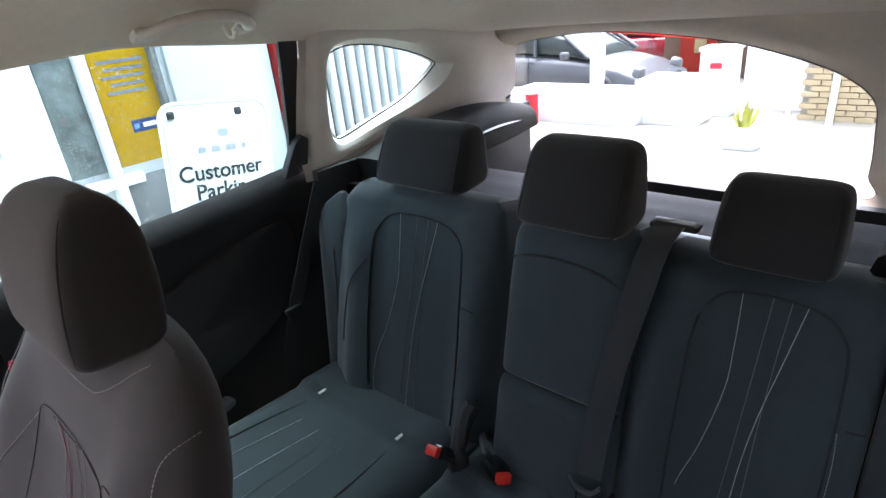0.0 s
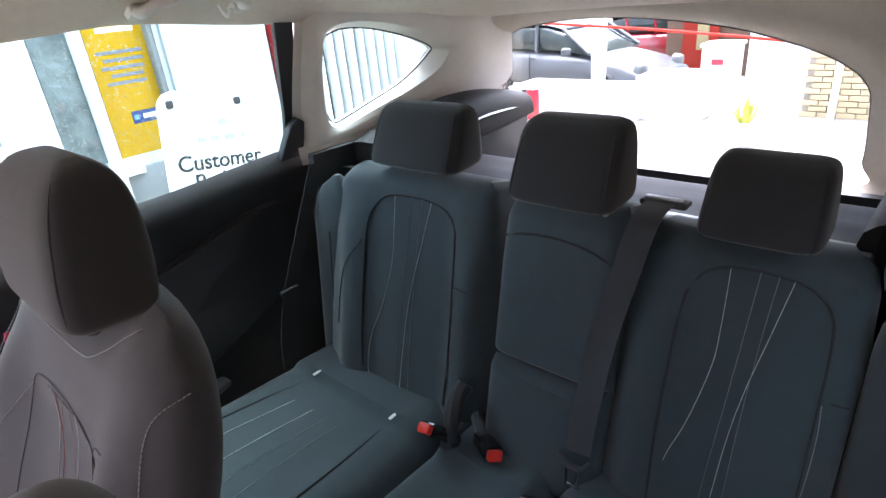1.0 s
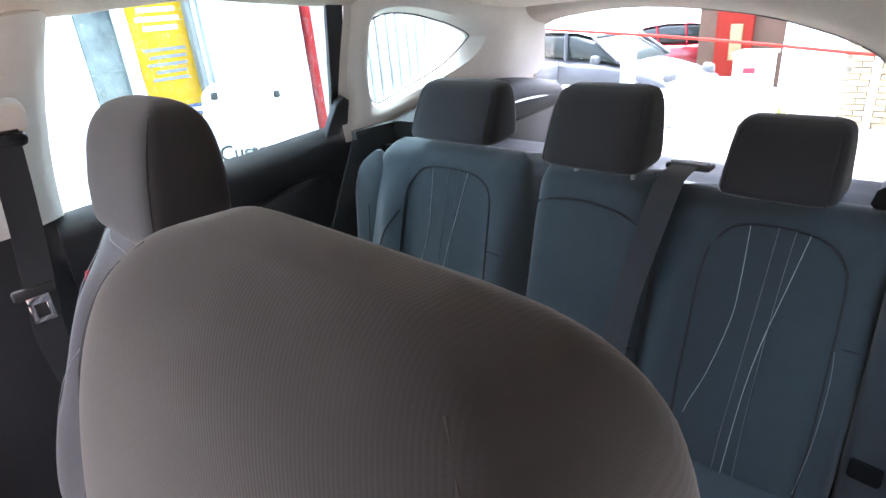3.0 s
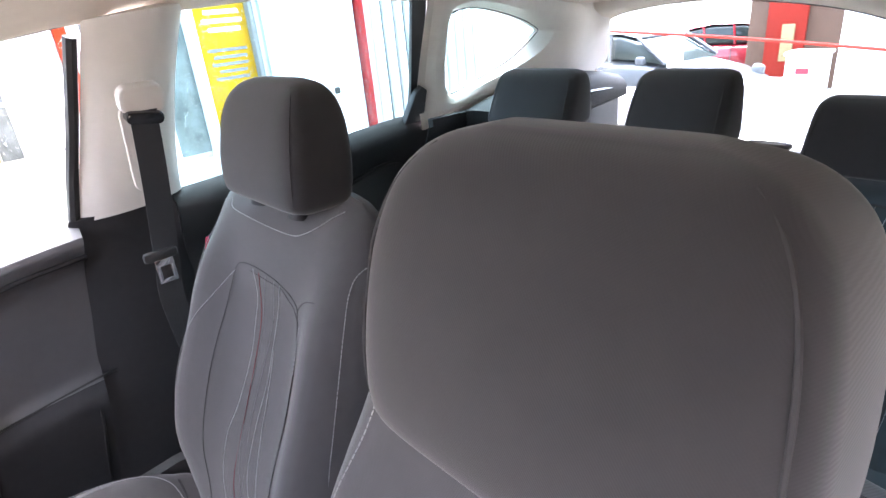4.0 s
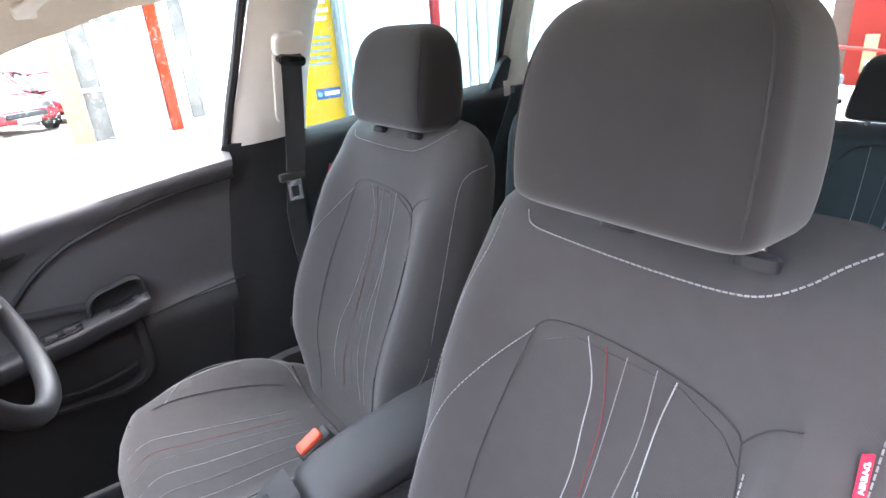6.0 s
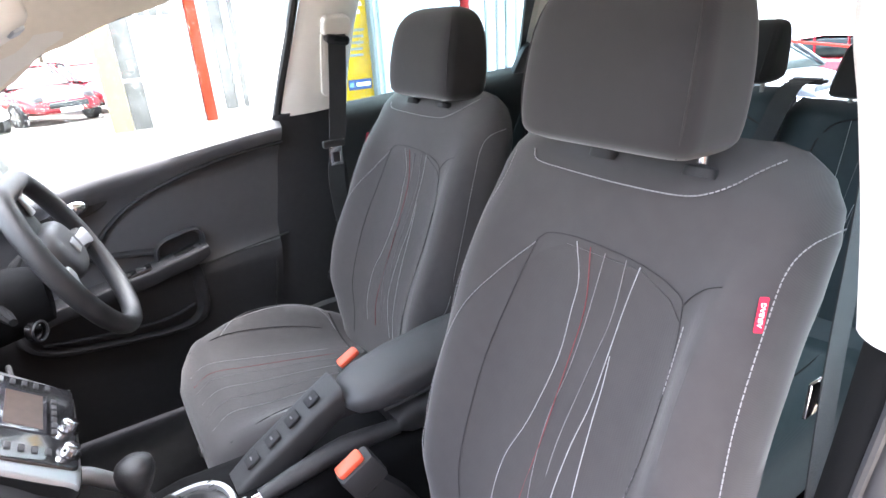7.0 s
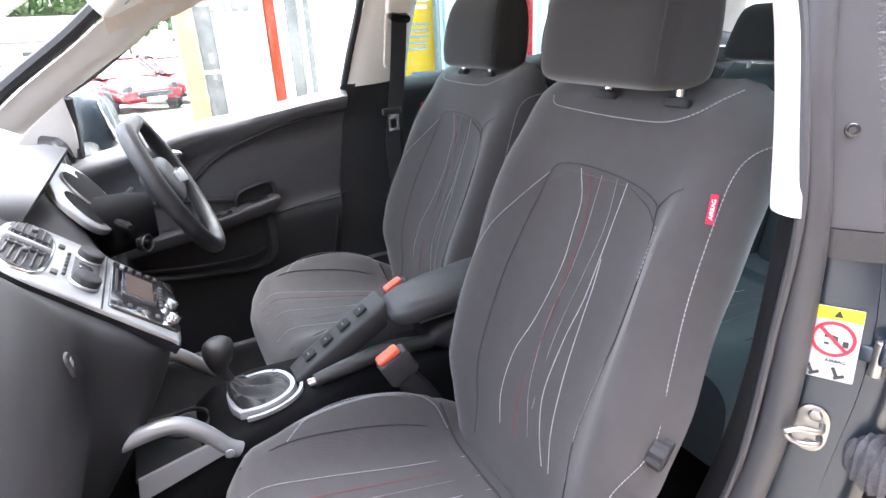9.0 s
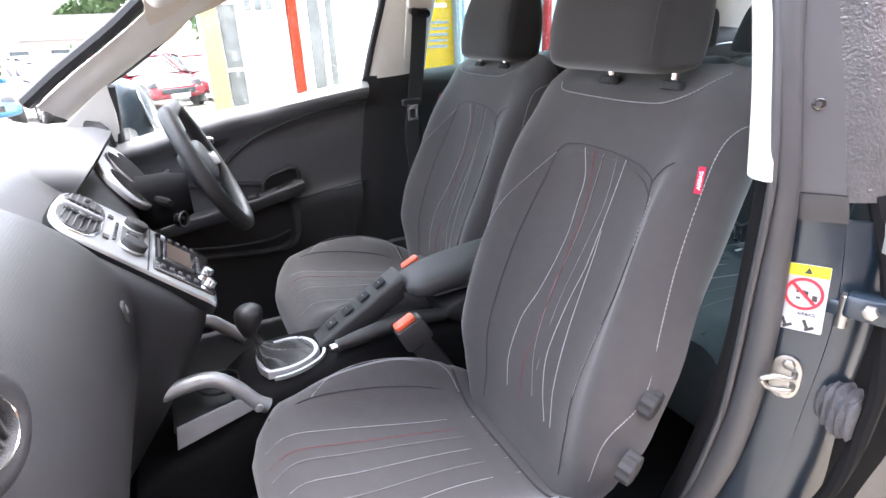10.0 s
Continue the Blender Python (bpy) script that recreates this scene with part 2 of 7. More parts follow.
def bar_text(parent, name, body, m, size, material, depth=0.0005):
    """Lettering in the built-in font, turned into a mesh."""
    cu = bpy.data.curves.new(name, "FONT")
    cu.body, cu.size, cu.extrude, cu.align_x, cu.align_y = body, size, depth, "CENTER", "CENTER"
    cu.offset = size * 0.016
    tmp = new(name + "_tmp", cu)
    me = bpy.data.meshes.new_from_object(tmp.evaluated_get(bpy.context.evaluated_depsgraph_get()))
    bpy.data.objects.remove(tmp)
    me.transform(m)
    me.materials.clear()
    me.materials.append(material)
    ob = new(name, me)
    ob.parent = parent
    return ob

# ---- the car: shell and trims. x: to the car's left, y: to its rear, z: up ----
BELT = [(-0.95, 0.880), (-0.75, 0.918), (-0.43, 0.980), (-0.035, 1.028), (0.17, 1.045), (0.44, 1.063), (0.78, 1.085), (1.2, 1.10)]
TOP = [(-0.95, 0.93), (-0.74, 1.062), (-0.60, 1.150), (-0.50, 1.222), (-0.34, 1.280), (-0.19, 1.322), (0.03, 1.358), (0.21, 1.368), (0.44, 1.380), (0.74, 1.352), (1.2, 1.30)]


def side_x(z):
    """Half width of the cabin at a height."""
    return 0.735 - 0.33 * (z - 1.04) if z > 0.96 else 0.762 - 0.02 * (0.96 - z)


ROOF = [(-0.75, 1.36), (-0.55, 1.43), (-0.2, 1.475), (0.3, 1.490), (0.8, 1.465), (1.1, 1.40), (1.3, 1.335), (1.43, 1.285)]


def roof_z(x, y):
    edge = lerp_tab(TOP, y)
    if x > 0 and y < 0.1:
        edge += 0.07 * min(1.0, (0.1 - y) / 0.3)
    half = side_x(edge)
    mid = max(lerp_tab(ROOF, y), edge + 0.02)
    return mid - (mid - edge - 0.008) * min(1.0, abs(x) / half) ** 4.0


grid = []
for a in range(40):
    y = -0.62 + 2.05 * a / 39
    half = side_x(lerp_tab(TOP, y)) + 0.004
    row = []
    for b in range(33):
        x = half * math.sin(math.pi * (b / 32 - 0.5))
        if x > 0 and y < 0.1:
            x *= 1 - 0.035 * min(1.0, (0.1 - y) / 0.3)
        row.append((x, y, roof_z(x, y)))
    grid.append(row)
headliner = part("ceiling", sheet(grid, 0.02, (0, 0, 1)), M_BEIGE)
tagged(headliner, "beige cloth headliner under the car's roof", "headliner", kind="structure")

# carpeted floor with a raised tunnel
grid = []
for a in range(24):
    y = -1.05 + 1.75 * a / 23
    row = []
    for b in range(29):
        x = -0.80 + 1.50 * b / 28
        z = 0.285 + 0.10 * math.exp(-(x / 0.11) ** 4) + 0.10 * max(0.0, (-y - 0.85) / 0.2) ** 1.2
        row.append((x, y, z))
    grid.append(row)
tagged(part("floor", sheet(grid, 0.02, (0, 0, -1)), M_CARPET), "black carpet over the cabin floor", "floor", kind="structure")


def strip(stations, n=14, thick=0.02, way=None, bulge=0.0, toward=(0, 0, 0)):
    """A band between two edges: rows of (edge point, edge point), bulged towards a direction."""
    g = []
    for p, q in stations:
        p, q = V(p), V(q)
        g.append([p.lerp(q, k / n) + V(toward) * (bulge * math.sin(math.pi * k / n) ** 0.7) for k in range(n + 1)])
    return sheet(g, thick, way)


def rside(y, z, inset=0.0, side=-1):
    return (side * (side_x(z) - inset), y, z)


# B pillars: pale upper trim, black lower trim
for side, tag in ((-1, "beside the driver's seat"),):
    st = []
    for k in range(13):
        z = 1.030 + (1.375 - 1.030) * k / 12
        y0 = -0.035 + 0.085 * (k / 12)
        y1 = 0.160 + 0.055 * (k / 12) ** 2
        st.append((rside(y0, z - 0.003, 0.0, side), rside(y1, z + 0.012, 0.0, side)))
    up = part("trim", strip(st, 16, 0.015, (side, 0, 0), 0.035, (-side, 0, 0)), M_PILLAR)
    tagged(up, "pale grey plastic upper B pillar trim " + tag, "pillar trim", kind="structure")
    st = []
    for k in range(13):
        z = 0.33 + (1.036 - 0.33) * k / 12
        y0 = -0.052 - 0.115 * (1 - k / 12)
        y1 = 0.160 + 0.05 * (1 - k / 12) ** 2
        st.append(((side * (side_x(z) - 0.0), y0, z - 0.002), (side * (side_x(z)), y1, z + 0.012)))
    lo = part("trim", strip(st, 16, 0.015, (side, 0, 0), 0.026, (-side, 0, 0)), M_LOWER)
    tagged(lo, "black plastic lower B pillar trim " + tag, "pillar trim", kind="structure")

# height adjuster slot and upper belt guide on the right B pillar
guide = thing("belt_guide", (-0.615, 0.10, 1.245), "pale plastic seat belt guide on the B pillar", "belt guide")
part("cover", shift(plate(rrect(0.075, 0.052, 0.018), 0.022, 0.008), frame_of((0, 0, 0), (0, 1, 0), (1, 0.0, -0.3))), M_PILLAR, guide)
part("slot", shift(plate(rrect(0.062, 0.022, 0.009), 0.02, 0.004), frame_of((0.004, -0.004, -0.03), (0, 1, -0.15), (1, 0.0, -0.3))), M_GLOSSB, guide, "black belt slot")
part("rail", shift(plate(rrect(0.055, 0.17, 0.02), 0.006, 0.004), frame_of((-0.026, -0.012, -0.09), (0, 1, 0), (1, 0.0, -0.3))), M_PILLAR, guide)

belt = thing("seat_belt", (-0.62, 0.08, 0.9), "black webbing front seat belt hanging at the B pillar", "seat belt")
web = [(0.02, 0.016, 0.325), (0.012, 0.005, 0.20), (0.002, -0.012, 0.05), (-0.012, -0.02, -0.05), (-0.03, 0.0, -0.25), (-0.05, 0.02, -0.45)]
g = []
for p in curve(web, 6):
    g.append([p + V((0, (k / 4 - 0.5) * 0.046, 0.0)) for k in range(5)])
part("webbing", sheet(g, 0.0015, (1, 0, 0)), M_BELT, belt)
part("button", shift(box(0.014, 0.062, 0.020, 0.006), (0.004, -0.022, 0.060)), M_BLACK, belt, "black plastic tongue grip")
t1 = join(shift(box(0.003, 0.034, 0.014, 0.001), (0.008, -0.020, 0.045)), shift(box(0.003, 0.008, 0.034, 0.001), (0.006, -0.033, 0.026)),
          shift(box(0.003, 0.008, 0.034, 0.001), (0.006, -0.007, 0.026)), shift(box(0.003, 0.034, 0.009, 0.001), (0.005, -0.020, 0.008)))
part("tongue", t1, M_CHROME, belt, "chrome latch tongue")


# ---- doors on the driver's side ----
def door_skin(y0, y1, ny, shape, material, name, parent, z_low=0.30, label="", f0=0.0, f1=1.0, shear=0.0):
    g = []
    for a in range(ny + 1):
        y = y0 + (y1 - y0) * a / ny
        zb = lerp_tab(BELT, y)
        row = []
        for b in range(31):
            f = f0 + (f1 - f0) * b / 30
            z = zb - (zb - z_low) * f
            row.append((-(side_x(z) - shape(y, f)) + 0.0, y - shear * f * a / ny, z))
        g.append(row)
    return part(name, sheet(g, 0.012, (-1, 0, 0)), material, parent, label)


def front_shape(y, f):
    ledge = 0.030 * math.exp(-((f - 0.055) / 0.06) ** 2) + 0.012 * (1 - f)
    lower = 0.045 * (1 / (1 + math.exp(-(f - 0.452) / 0.012))) * (1 - 0.3 * f)
    return ledge + lower - 0.030 * math.exp(-(f / 0.02) ** 2)


door1 = thing("door_1", (0, 0, 0), "dark grey driver's front door with cloth insert, shut", "car door", kind="structure")
door_skin(-1.02, -0.037, 40, front_shape, M_SOFT, "trim_panel", door1, f1=0.448, shear=0.115)
door_skin(-1.02, -0.037, 40, lambda y, f: front_shape(y, f) - 0.003, M_LOWER, "lower_panel", door1, label="black plastic lower panel", f0=0.434, shear=0.115)


def on_door(y, f, shape, off=0.0, z_low=0.30):
    zb = lerp_tab(BELT, y)
    z = zb - (zb - z_low) * f
    return V((-(side_x(z) - shape(y, f)) + off, y, z))


# the dark groove that sweeps along under the sill, and the insert's lower edge
def at_z(y, z, off=0.001):
    zb = lerp_tab(BELT, y)
    return on_door(y, (zb - z) / (zb - 0.30), front_shape, off)


part("groove", tube([at_z(y, z, 0.0) for y, z in ((-0.043, 0.966), (-0.14, 0.957), (-0.225, 0.943), (-0.308, 0.922), (-0.388, 0.892), (-0.43, 0.870), (-0.471, 0.842), (-0.515, 0.800), (-0.55, 0.755))], 0.0080, 8, 5, flat=0.7), M_RUBBER, door1)
part("insert_seam", tube([on_door(y, f, front_shape, 0.001) for y, f in ((-0.06, 0.436), (-0.11, 0.438), (-0.20, 0.443), (-0.295, 0.449))], 0.003, 6, 4), M_RUBBER, door1)
pk = []
for q, hgt in ((1.0, -0.006), (0.985, 0.010), (0.95, 0.016), (0.90, 0.016), (0.86, 0.006), (0.84, -0.010)):
    ring = []
    for cy, cz in oval(0.215, 0.115, 44, 4.0):
        y, z = -0.520 + cy * q, 0.652 + cz * q - 0.10 * cy
        ring.append(at_z(y, z, hgt))
    pk.append(ring)
part("door_pocket", loft(pk, True, False), M_LOWER, door1, "black rounded pocket rim under the armrest")
part("pocket_lip", tube([at_z(y, z, 0.010) for y, z in ((-0.345, 0.595), (-0.40, 0.578), (-0.47, 0.574), (-0.56, 0.580), (-0.68, 0.596))], 0.006, 8, 5, flat=0.6), M_LOWER, door1)
part("edge_seam", tube([on_door(y, f, front_shape, 0.001) for y, f in ((-0.106, 0.436), (-0.118, 0.55), (-0.138, 0.70), (-0.160, 0.90))], 0.003, 6, 4), M_RUBBER, door1)
# armrest: a flat ledge with a pull cup sunk beside the panel
def arm_top(y):
    return lerp_tab([(-0.72, 0.672), (-0.60, 0.690), (-0.45, 0.714), (-0.36, 0.734), (-0.284, 0.752)], y)


rings = []
for k in range(23):
    t = k / 22
    y = -0.284 - 0.42 * t
    end = 1 - 0.35 * max(0.0, 1 - k / 1.5) ** 2
    d = 0.040 * end * (1 - 0.15 * t)
    rings.append([(-0.712 + d * c, y, arm_top(y) - 0.019 + 0.019 * end * s_) for c, s_ in oval(1, 1, 28, 7.0)])
part("armrest", loft(rings), M_LOWER, door1)
cup = []
for q, hgt in ((1.0, -0.004), (1.0, 0.010), (0.95, 0.014), (0.88, 0.013), (0.84, 0.006), (0.80, 0.002), (0.30, 0.001)):
    cup.append([(-0.736 + hgt * 1.3, -0.345 + cy * q, arm_top(-0.345 + cy * q) + 0.004 + (cz * q if cz > 0 else 0.35 * cz * q)) for cy, cz in oval(0.062, 0.040, 36, 3.0)])
part("pull_cup", loft(cup, True, True), M_LOWER, door1, "black moulded pull cup")
# flat near-black plate painted as the shade inside the pull
part("cup_shade", shift(plate(rrect(0.100, 0.030, 0.012), 0.0015, 0.0008), frame_of((-0.712, -0.348, arm_top(-0.348) - 0.0005), (0, 1, 0.23), (0, -0.23, 1))), M_SHADEBLACK, door1, "flat dark plate for the shade in the door pull")
sw = part("switch_plate", shift(box(0.040, 0.10, 0.006, 0.002), frame_of((-0.705, -0.470, 0.7125), (1, 0, 0), (0, -0.17, 1))), M_GLOSSB, door1, "black window switch plate")
for dy in (0.0, 0.035):
    part("switch", shift(box(0.014, 0.022, 0.010, 0.003), (-0.702, -0.445 - dy, 0.7195 - dy * 0.17)), M_BLACK, sw)
# inner release handle
part("handle_bezel", shift(plate(oval(0.085, 0.028, 28), 0.010, 0.006), frame_of((-0.750, -0.550, 0.885), (0, 1, 0.22), (1, 0, 0.05))), M_BLACK, door1)
part("release_handle", tube([(-0.736, -0.515, 0.898), (-0.724, -0.53, 0.896), (-0.722, -0.57, 0.888), (-0.742, -0.61, 0.876)], [(0, 0.009), (0.4, 0.018), (1, 0.008)], 10, 5, flat=1.0), M_CHROME, door1, "chrome inner release handle")
# window run channel at the rear edge and the pane itself
part("window_channel", tube([rside(-0.042, 1.02, -0.005), rside(-0.022, 1.12, -0.005), rside(0.002, 1.22, -0.005), rside(0.030, 1.35, -0.005)], 0.011, 8, 4), M_RUBBER, door1)
part("window_channel", tube([rside(y, lerp_tab(TOP, y) + 0.012, -0.014) for y in (-0.78, -0.70, -0.60, -0.50, -0.34, -0.19, 0.03)], 0.0045, 8, 4), M_RUBBER, door1)


def pane(name, outline, inset, material, parent, label):
    """A window pane between outline points given as (y, z) on the side."""
    vs = [V(rside(y, z, inset)) for y, z in outline]
    vs += [v - V((0.004, 0, 0)) for v in vs]
    n = len(outline)
    fs = [tuple(range(n)), tuple(range(2 * n - 1, n - 1, -1))] + [(k, (k + 1) % n, (k + 1) % n + n, k + n) for k in range(n)]
    ob = part(name, (vs, fs), material, parent, label, smooth=False)
    ob.visible_shadow = material != G_FRONT
    return ob


pane("window_pane", [(-0.035, 1.00), (0.04, 1.37), (-0.19, 1.335), (-0.34, 1.295), (-0.50, 1.235), (-0.60, 1.165), (-0.76, 1.06), (-0.80, 0.90)], -0.012, G_FRONT, door1, "clear rain-spotted window pane")


def rear_shape(y, f):
    return 0.022 * math.exp(-((f - 0.09) / 0.07) ** 2) + 0.030 * (1 / (1 + math.exp(-(f - 0.45) / 0.03))) - 0.02 * math.exp(-(f / 0.02) ** 2) + 0.01


door2 = thing("door_2", (0, 0, 0), "black plastic rear door with a padded oval insert, shut", "car door", kind="structure")
door_skin(0.140, 0.830, 30, rear_shape, M_BLACK, "trim_panel", door2)
# padded insert: a shallow cushion with a rounded rear end
rings = []
for k in range(5):
    q = (1.0, 1.0, 0.97, 0.90, 0.0)[k]
    hgt = (0.0, 0.010, 0.016, 0.019, 0.021)[k]
    ring = []
    for cy, cz in oval(0.30, 0.125, 40, 3.4):
        f = 0.36 - cz * q / 0.78 - 0.10 * (cy * q / 0.3)
        p = on_door(0.46 + cy * q, f, rear_shape, hgt)
        ring.append(p)
    rings.append(ring)
part("insert", loft(rings), M_BLACK, door2)
part("insert_piping", tube([on_door(0.46 + cy, 0.36 - cz / 0.78 - 0.10 * (cy / 0.3), rear_shape, 0.002) for cy, cz in oval(0.303, 0.128, 40, 3.4)], 0.004, 6, 0, True), M_RUBBER, door2)
part("door_pull", tube([on_door(0.20, 0.60, rear_shape, 0.02), on_door(0.28, 0.585, rear_shape, 0.05), on_door(0.40, 0.575, rear_shape, 0.05), on_door(0.47, 0.59, rear_shape, 0.02)], 0.018, 10, 5, flat=0.7), M_BLACK, door2)
part("release_handle", tube([on_door(0.21, 0.16, rear_shape, 0.012), on_door(0.25, 0.16, rear_shape, 0.016), on_door(0.29, 0.165, rear_shape, 0.010)], 0.008, 8, 4), M_BLACK, door2)
pane("window_pane", [(0.15, 1.02), (0.78, 1.06), (0.79, 1.33), (0.74, 1.375), (0.44, 1.395), (0.22, 1.38), (0.18, 1.33)], -0.012, G_REAR, door2, "green tinted rain-spotted window pane")
part("window_channel", strip([(rside(0.745, 1.365, 0.0), rside(0.790, 1.375, 0.0)), (rside(0.752, 1.31, 0.0), rside(0.795, 1.31, 0.0)), (rside(0.768, 1.17, 0), rside(0.80, 1.17, 0)), (rside(0.775, 1.06, 0), rside(0.80, 1.06, 0))], 4, 0.01, (-1, 0, 0)), M_RUBBER, door2)
part("corner_cover", shift(plate([(-0.030, -0.035), (0.035, -0.035), (0.038, 0.05), (0.02, 0.062), (0.0, 0.05), (-0.02, 0.0)], 0.018, 0.006), frame_of(rside(0.775, 1.10, 0.0), (0, 1, 0), (1, 0, -0.3))), M_BLACK, door2)
part("window_channel", tube([rside(y, lerp_tab(TOP, y) + 0.012, -0.014) for y in (0.20, 0.30, 0.44, 0.60, 0.74)], 0.0035, 8, 4), M_RUBBER, door2)

# ---- C pillar trims with the quarter window, both sides ----
QW = [(0.868, 1.300), (0.885, 1.322), (0.930, 1.332), (1.000, 1.325), (1.070, 1.308), (1.140, 1.286), (1.200, 1.258), (1.195, 1.243), (1.160, 1.212), (1.105, 1.178), (1.020, 1.147), (0.935, 1.120), (0.908, 1.120), (0.890, 1.15), (0.878, 1.20), (0.870, 1.25)]
OUT = [(0.795, 1.345), (0.80, 1.42), (0.92, 1.425), (1.02, 1.415), (1.12, 1.40), (1.24, 1.375), (1.44, 1.31), (1.50, 1.20), (1.50, 1.12), (1.30, 1.085), (1.10, 1.075), (0.95, 1.062), (0.84, 1.045), (0.798, 1.040), (0.79, 1.13), (0.79, 1.24)]

QW, OUT = [[(q.x, q.y) for q in curve([V((*p, 0)) for p in loop + loop[:1]], 4)[:-1]] for loop in (QW, OUT)]


def c_x(y, z):
    base = side_x(z)
    return base - 0.085 * max(0.0, (y - 0.80) / 0.6) ** 1.3 - 0.030 * math.exp(-((z - 1.05) / 0.05) ** 2)


for side in (-1, 1):
    loops = []
    nq = len(QW)
    for k in range(8):
        t = k / 7
        loop = []
        for (ya, za), (yb, zb) in zip(QW, OUT):
            y, z = ya + (yb - ya) * t, za + (zb - za) * t
            loop.append(V((side * (c_x(y, z) - 0.022 * math.sin(math.pi * min(1, t * 1.4)) ** 0.6 + (0.03 if t == 0 else 0)), y, z)))
        loops.append(loop)
    ob = part("trim", loft(loops, True, False), M_PILLAR)
    tagged(ob, "pale moulded C pillar trim round the quarter window", "pillar trim", kind="structure")
    vs = [V((side * (c_x(y, z) + 0.022), y, z)) for y, z in QW]
    n = len(vs)
    vs += [v + V((side * 0.004, 0, 0)) for v in vs]
    qp = part("window_3" if side < 0 else "window_4", (vs, [tuple(range(n)), tuple(range(2 * n - 1, n - 1, -1))] + [(k, (k + 1) % n, (k + 1) % n + n, k + n) for k in range(n)]), G_REAR, smooth=False)
    tagged(qp, "small tinted quarter window", "window", kind="structure")
    rr = part("trim", tube([(side * (c_x(y, z) + 0.012), y, z) for y, z in QW], 0.0020, 6, 0, True), M_RUBBER)
    tagged(rr, "black rubber seal round the quarter window", "seal", kind="structure")
    # rear side below: black boot side panels
    g = []
    for a in range(8):
        y = 0.80 + 0.85 * a / 7
        g.append([(side * (0.66 - 0.03 * a / 7), y, 0.35 + 0.72 * b / 8) for b in range(9)])
    ob = part("trim", sheet(g, 0.02, (side, 0, 0)), M_BLACK)
    tagged(ob, "black plastic panel along the boot side", "boot trim", kind="structure")

# black wheel arch trims between the rear doors and the boot sides
for side in (-1, 1):
    g = [[(side * (0.775 - (0.37 if side > 0 else 0.20) * b / 8), 0.815 + 0.05 * math.sin(math.pi * b / 16) + 0.02 * (a / 8), 0.30 + (0.72 if side < 0 else 0.77) * a / 8) for b in range(9)] for a in range(9)]
    # near-black colour holds the shade beside the seat
    tagged(part("trim", sheet(g, 0.02, (0, 1, 0)), M_SHADEBLACK), "black plastic wheel arch trim beside the rear seat", "boot trim", kind="structure")

# carpeted boot floor behind the bench
g = [[(-0.68 + 1.36 * b / 12, 0.72 + 1.05 * a / 10, 0.47 + 0.06 * max(0.0, a - 8) / 2) for b in range(13)] for a in range(11)]
tagged(part("floor", sheet(g, 0.02, (0, 0, -1)), M_CARPET), "black carpet of the boot floor", "floor", kind="structure")

# ---- tailgate: trim round the back window ----
def hatch(u, z):
    """A point of the tailgate: it leans forward as it rises."""
    return V((u, 1.60 - (z - 1.08) * 0.97 * (0.75 if z > 1.08 else 0.55), z))


WIN = [(-0.700, 1.06), (-0.690, 1.13), (-0.645, 1.20), (-0.555, 1.262), (-0.420, 1.285), (-0.280, 1.292), (-0.130, 1.282), (0.020, 1.258), (0.130, 1.225), (0.230, 1.180), (0.290, 1.12), (0.300, 1.03), (0.300, 0.92), (0.28, 0.84), (-0.20, 0.80), (-0.62, 0.82), (-0.70, 0.92)]
RIM = [(-0.80, 1.06), (-0.78, 1.16), (-0.70, 1.24), (-0.60, 1.32), (-0.43, 1.345), (-0.28, 1.35), (-0.10, 1.345), (0.10, 1.335), (0.30, 1.325), (0.50, 1.30), (0.66, 1.22), (0.68, 1.08), (0.68, 0.92), (0.66, 0.74), (-0.20, 0.70), (-0.68, 0.72), (-0.80, 0.90)]
WIN, RIM = [[(q.x, q.y) for q in curve([V((*p, 0)) for p in loop + loop[:1]], 5)[:-1]] for loop in (WIN, RIM)]
loops = []
for k in range(7):
    t = k / 6
    loops.append([hatch(ua + (ub - ua) * t, za + (zb - za) * t) + V((0, -0.03 * math.sin(math.pi * t) + (0.02 if k == 0 else 0) - 0.03 * t, 0)) for (ua, za), (ub, zb) in zip(WIN, RIM)])
tg = part("trim", loft(loops, True, False), M_BEIGE)
tagged(tg, "pale trim round the car's back window", "tailgate trim", kind="structure")
vs = [hatch(u, z) + V((0, 0.03, 0)) for u, z in WIN]
n = len(vs)
vs += [v + V((0, 0.004, 0)) for v in vs]
bw = part("window_5", (vs, [tuple(range(n)), tuple(range(2 * n - 1, n - 1, -1))] + [(k, (k + 1) % n, (k + 1) % n + n, k + n) for k in range(n)]), G_BACK, smooth=False)
bw.visible_shadow = False
tagged(bw, "wide rounded back window of the tailgate", "window", kind="structure")
tagged(part("trim", tube([hatch(u, z) + V((0, 0.016, 0)) for u, z in WIN], 0.0014, 6, 0, True), M_SEAL), "black seal round the back window", "seal", kind="structure")
# tailgate below the glass
g = [[(x, 1.68 + 0.03 * b, 0.84 - 0.13 * b) for x in (-0.7, -0.35, 0, 0.35, 0.7)] for b in range(5)]
tagged(part("trim", sheet(g, 0.02, (0, 1, 0)), M_BLACK), "black plastic lower tailgate trim", "tailgate trim", kind="structure")

# ---- load cover behind the rear seats ----
cover = thing("load_cover", (0, 1.2, 0.935), "dark roller load cover with pale front bar behind the seats", "load cover")
g = [[(-0.60 + 1.2 * b / 12, -0.16 + 0.26 * a / 8, 0.035 - 0.015 * (a / 8) + 0.004 * math.sin(a * 2.1)) for b in range(13)] for a in range(9)]
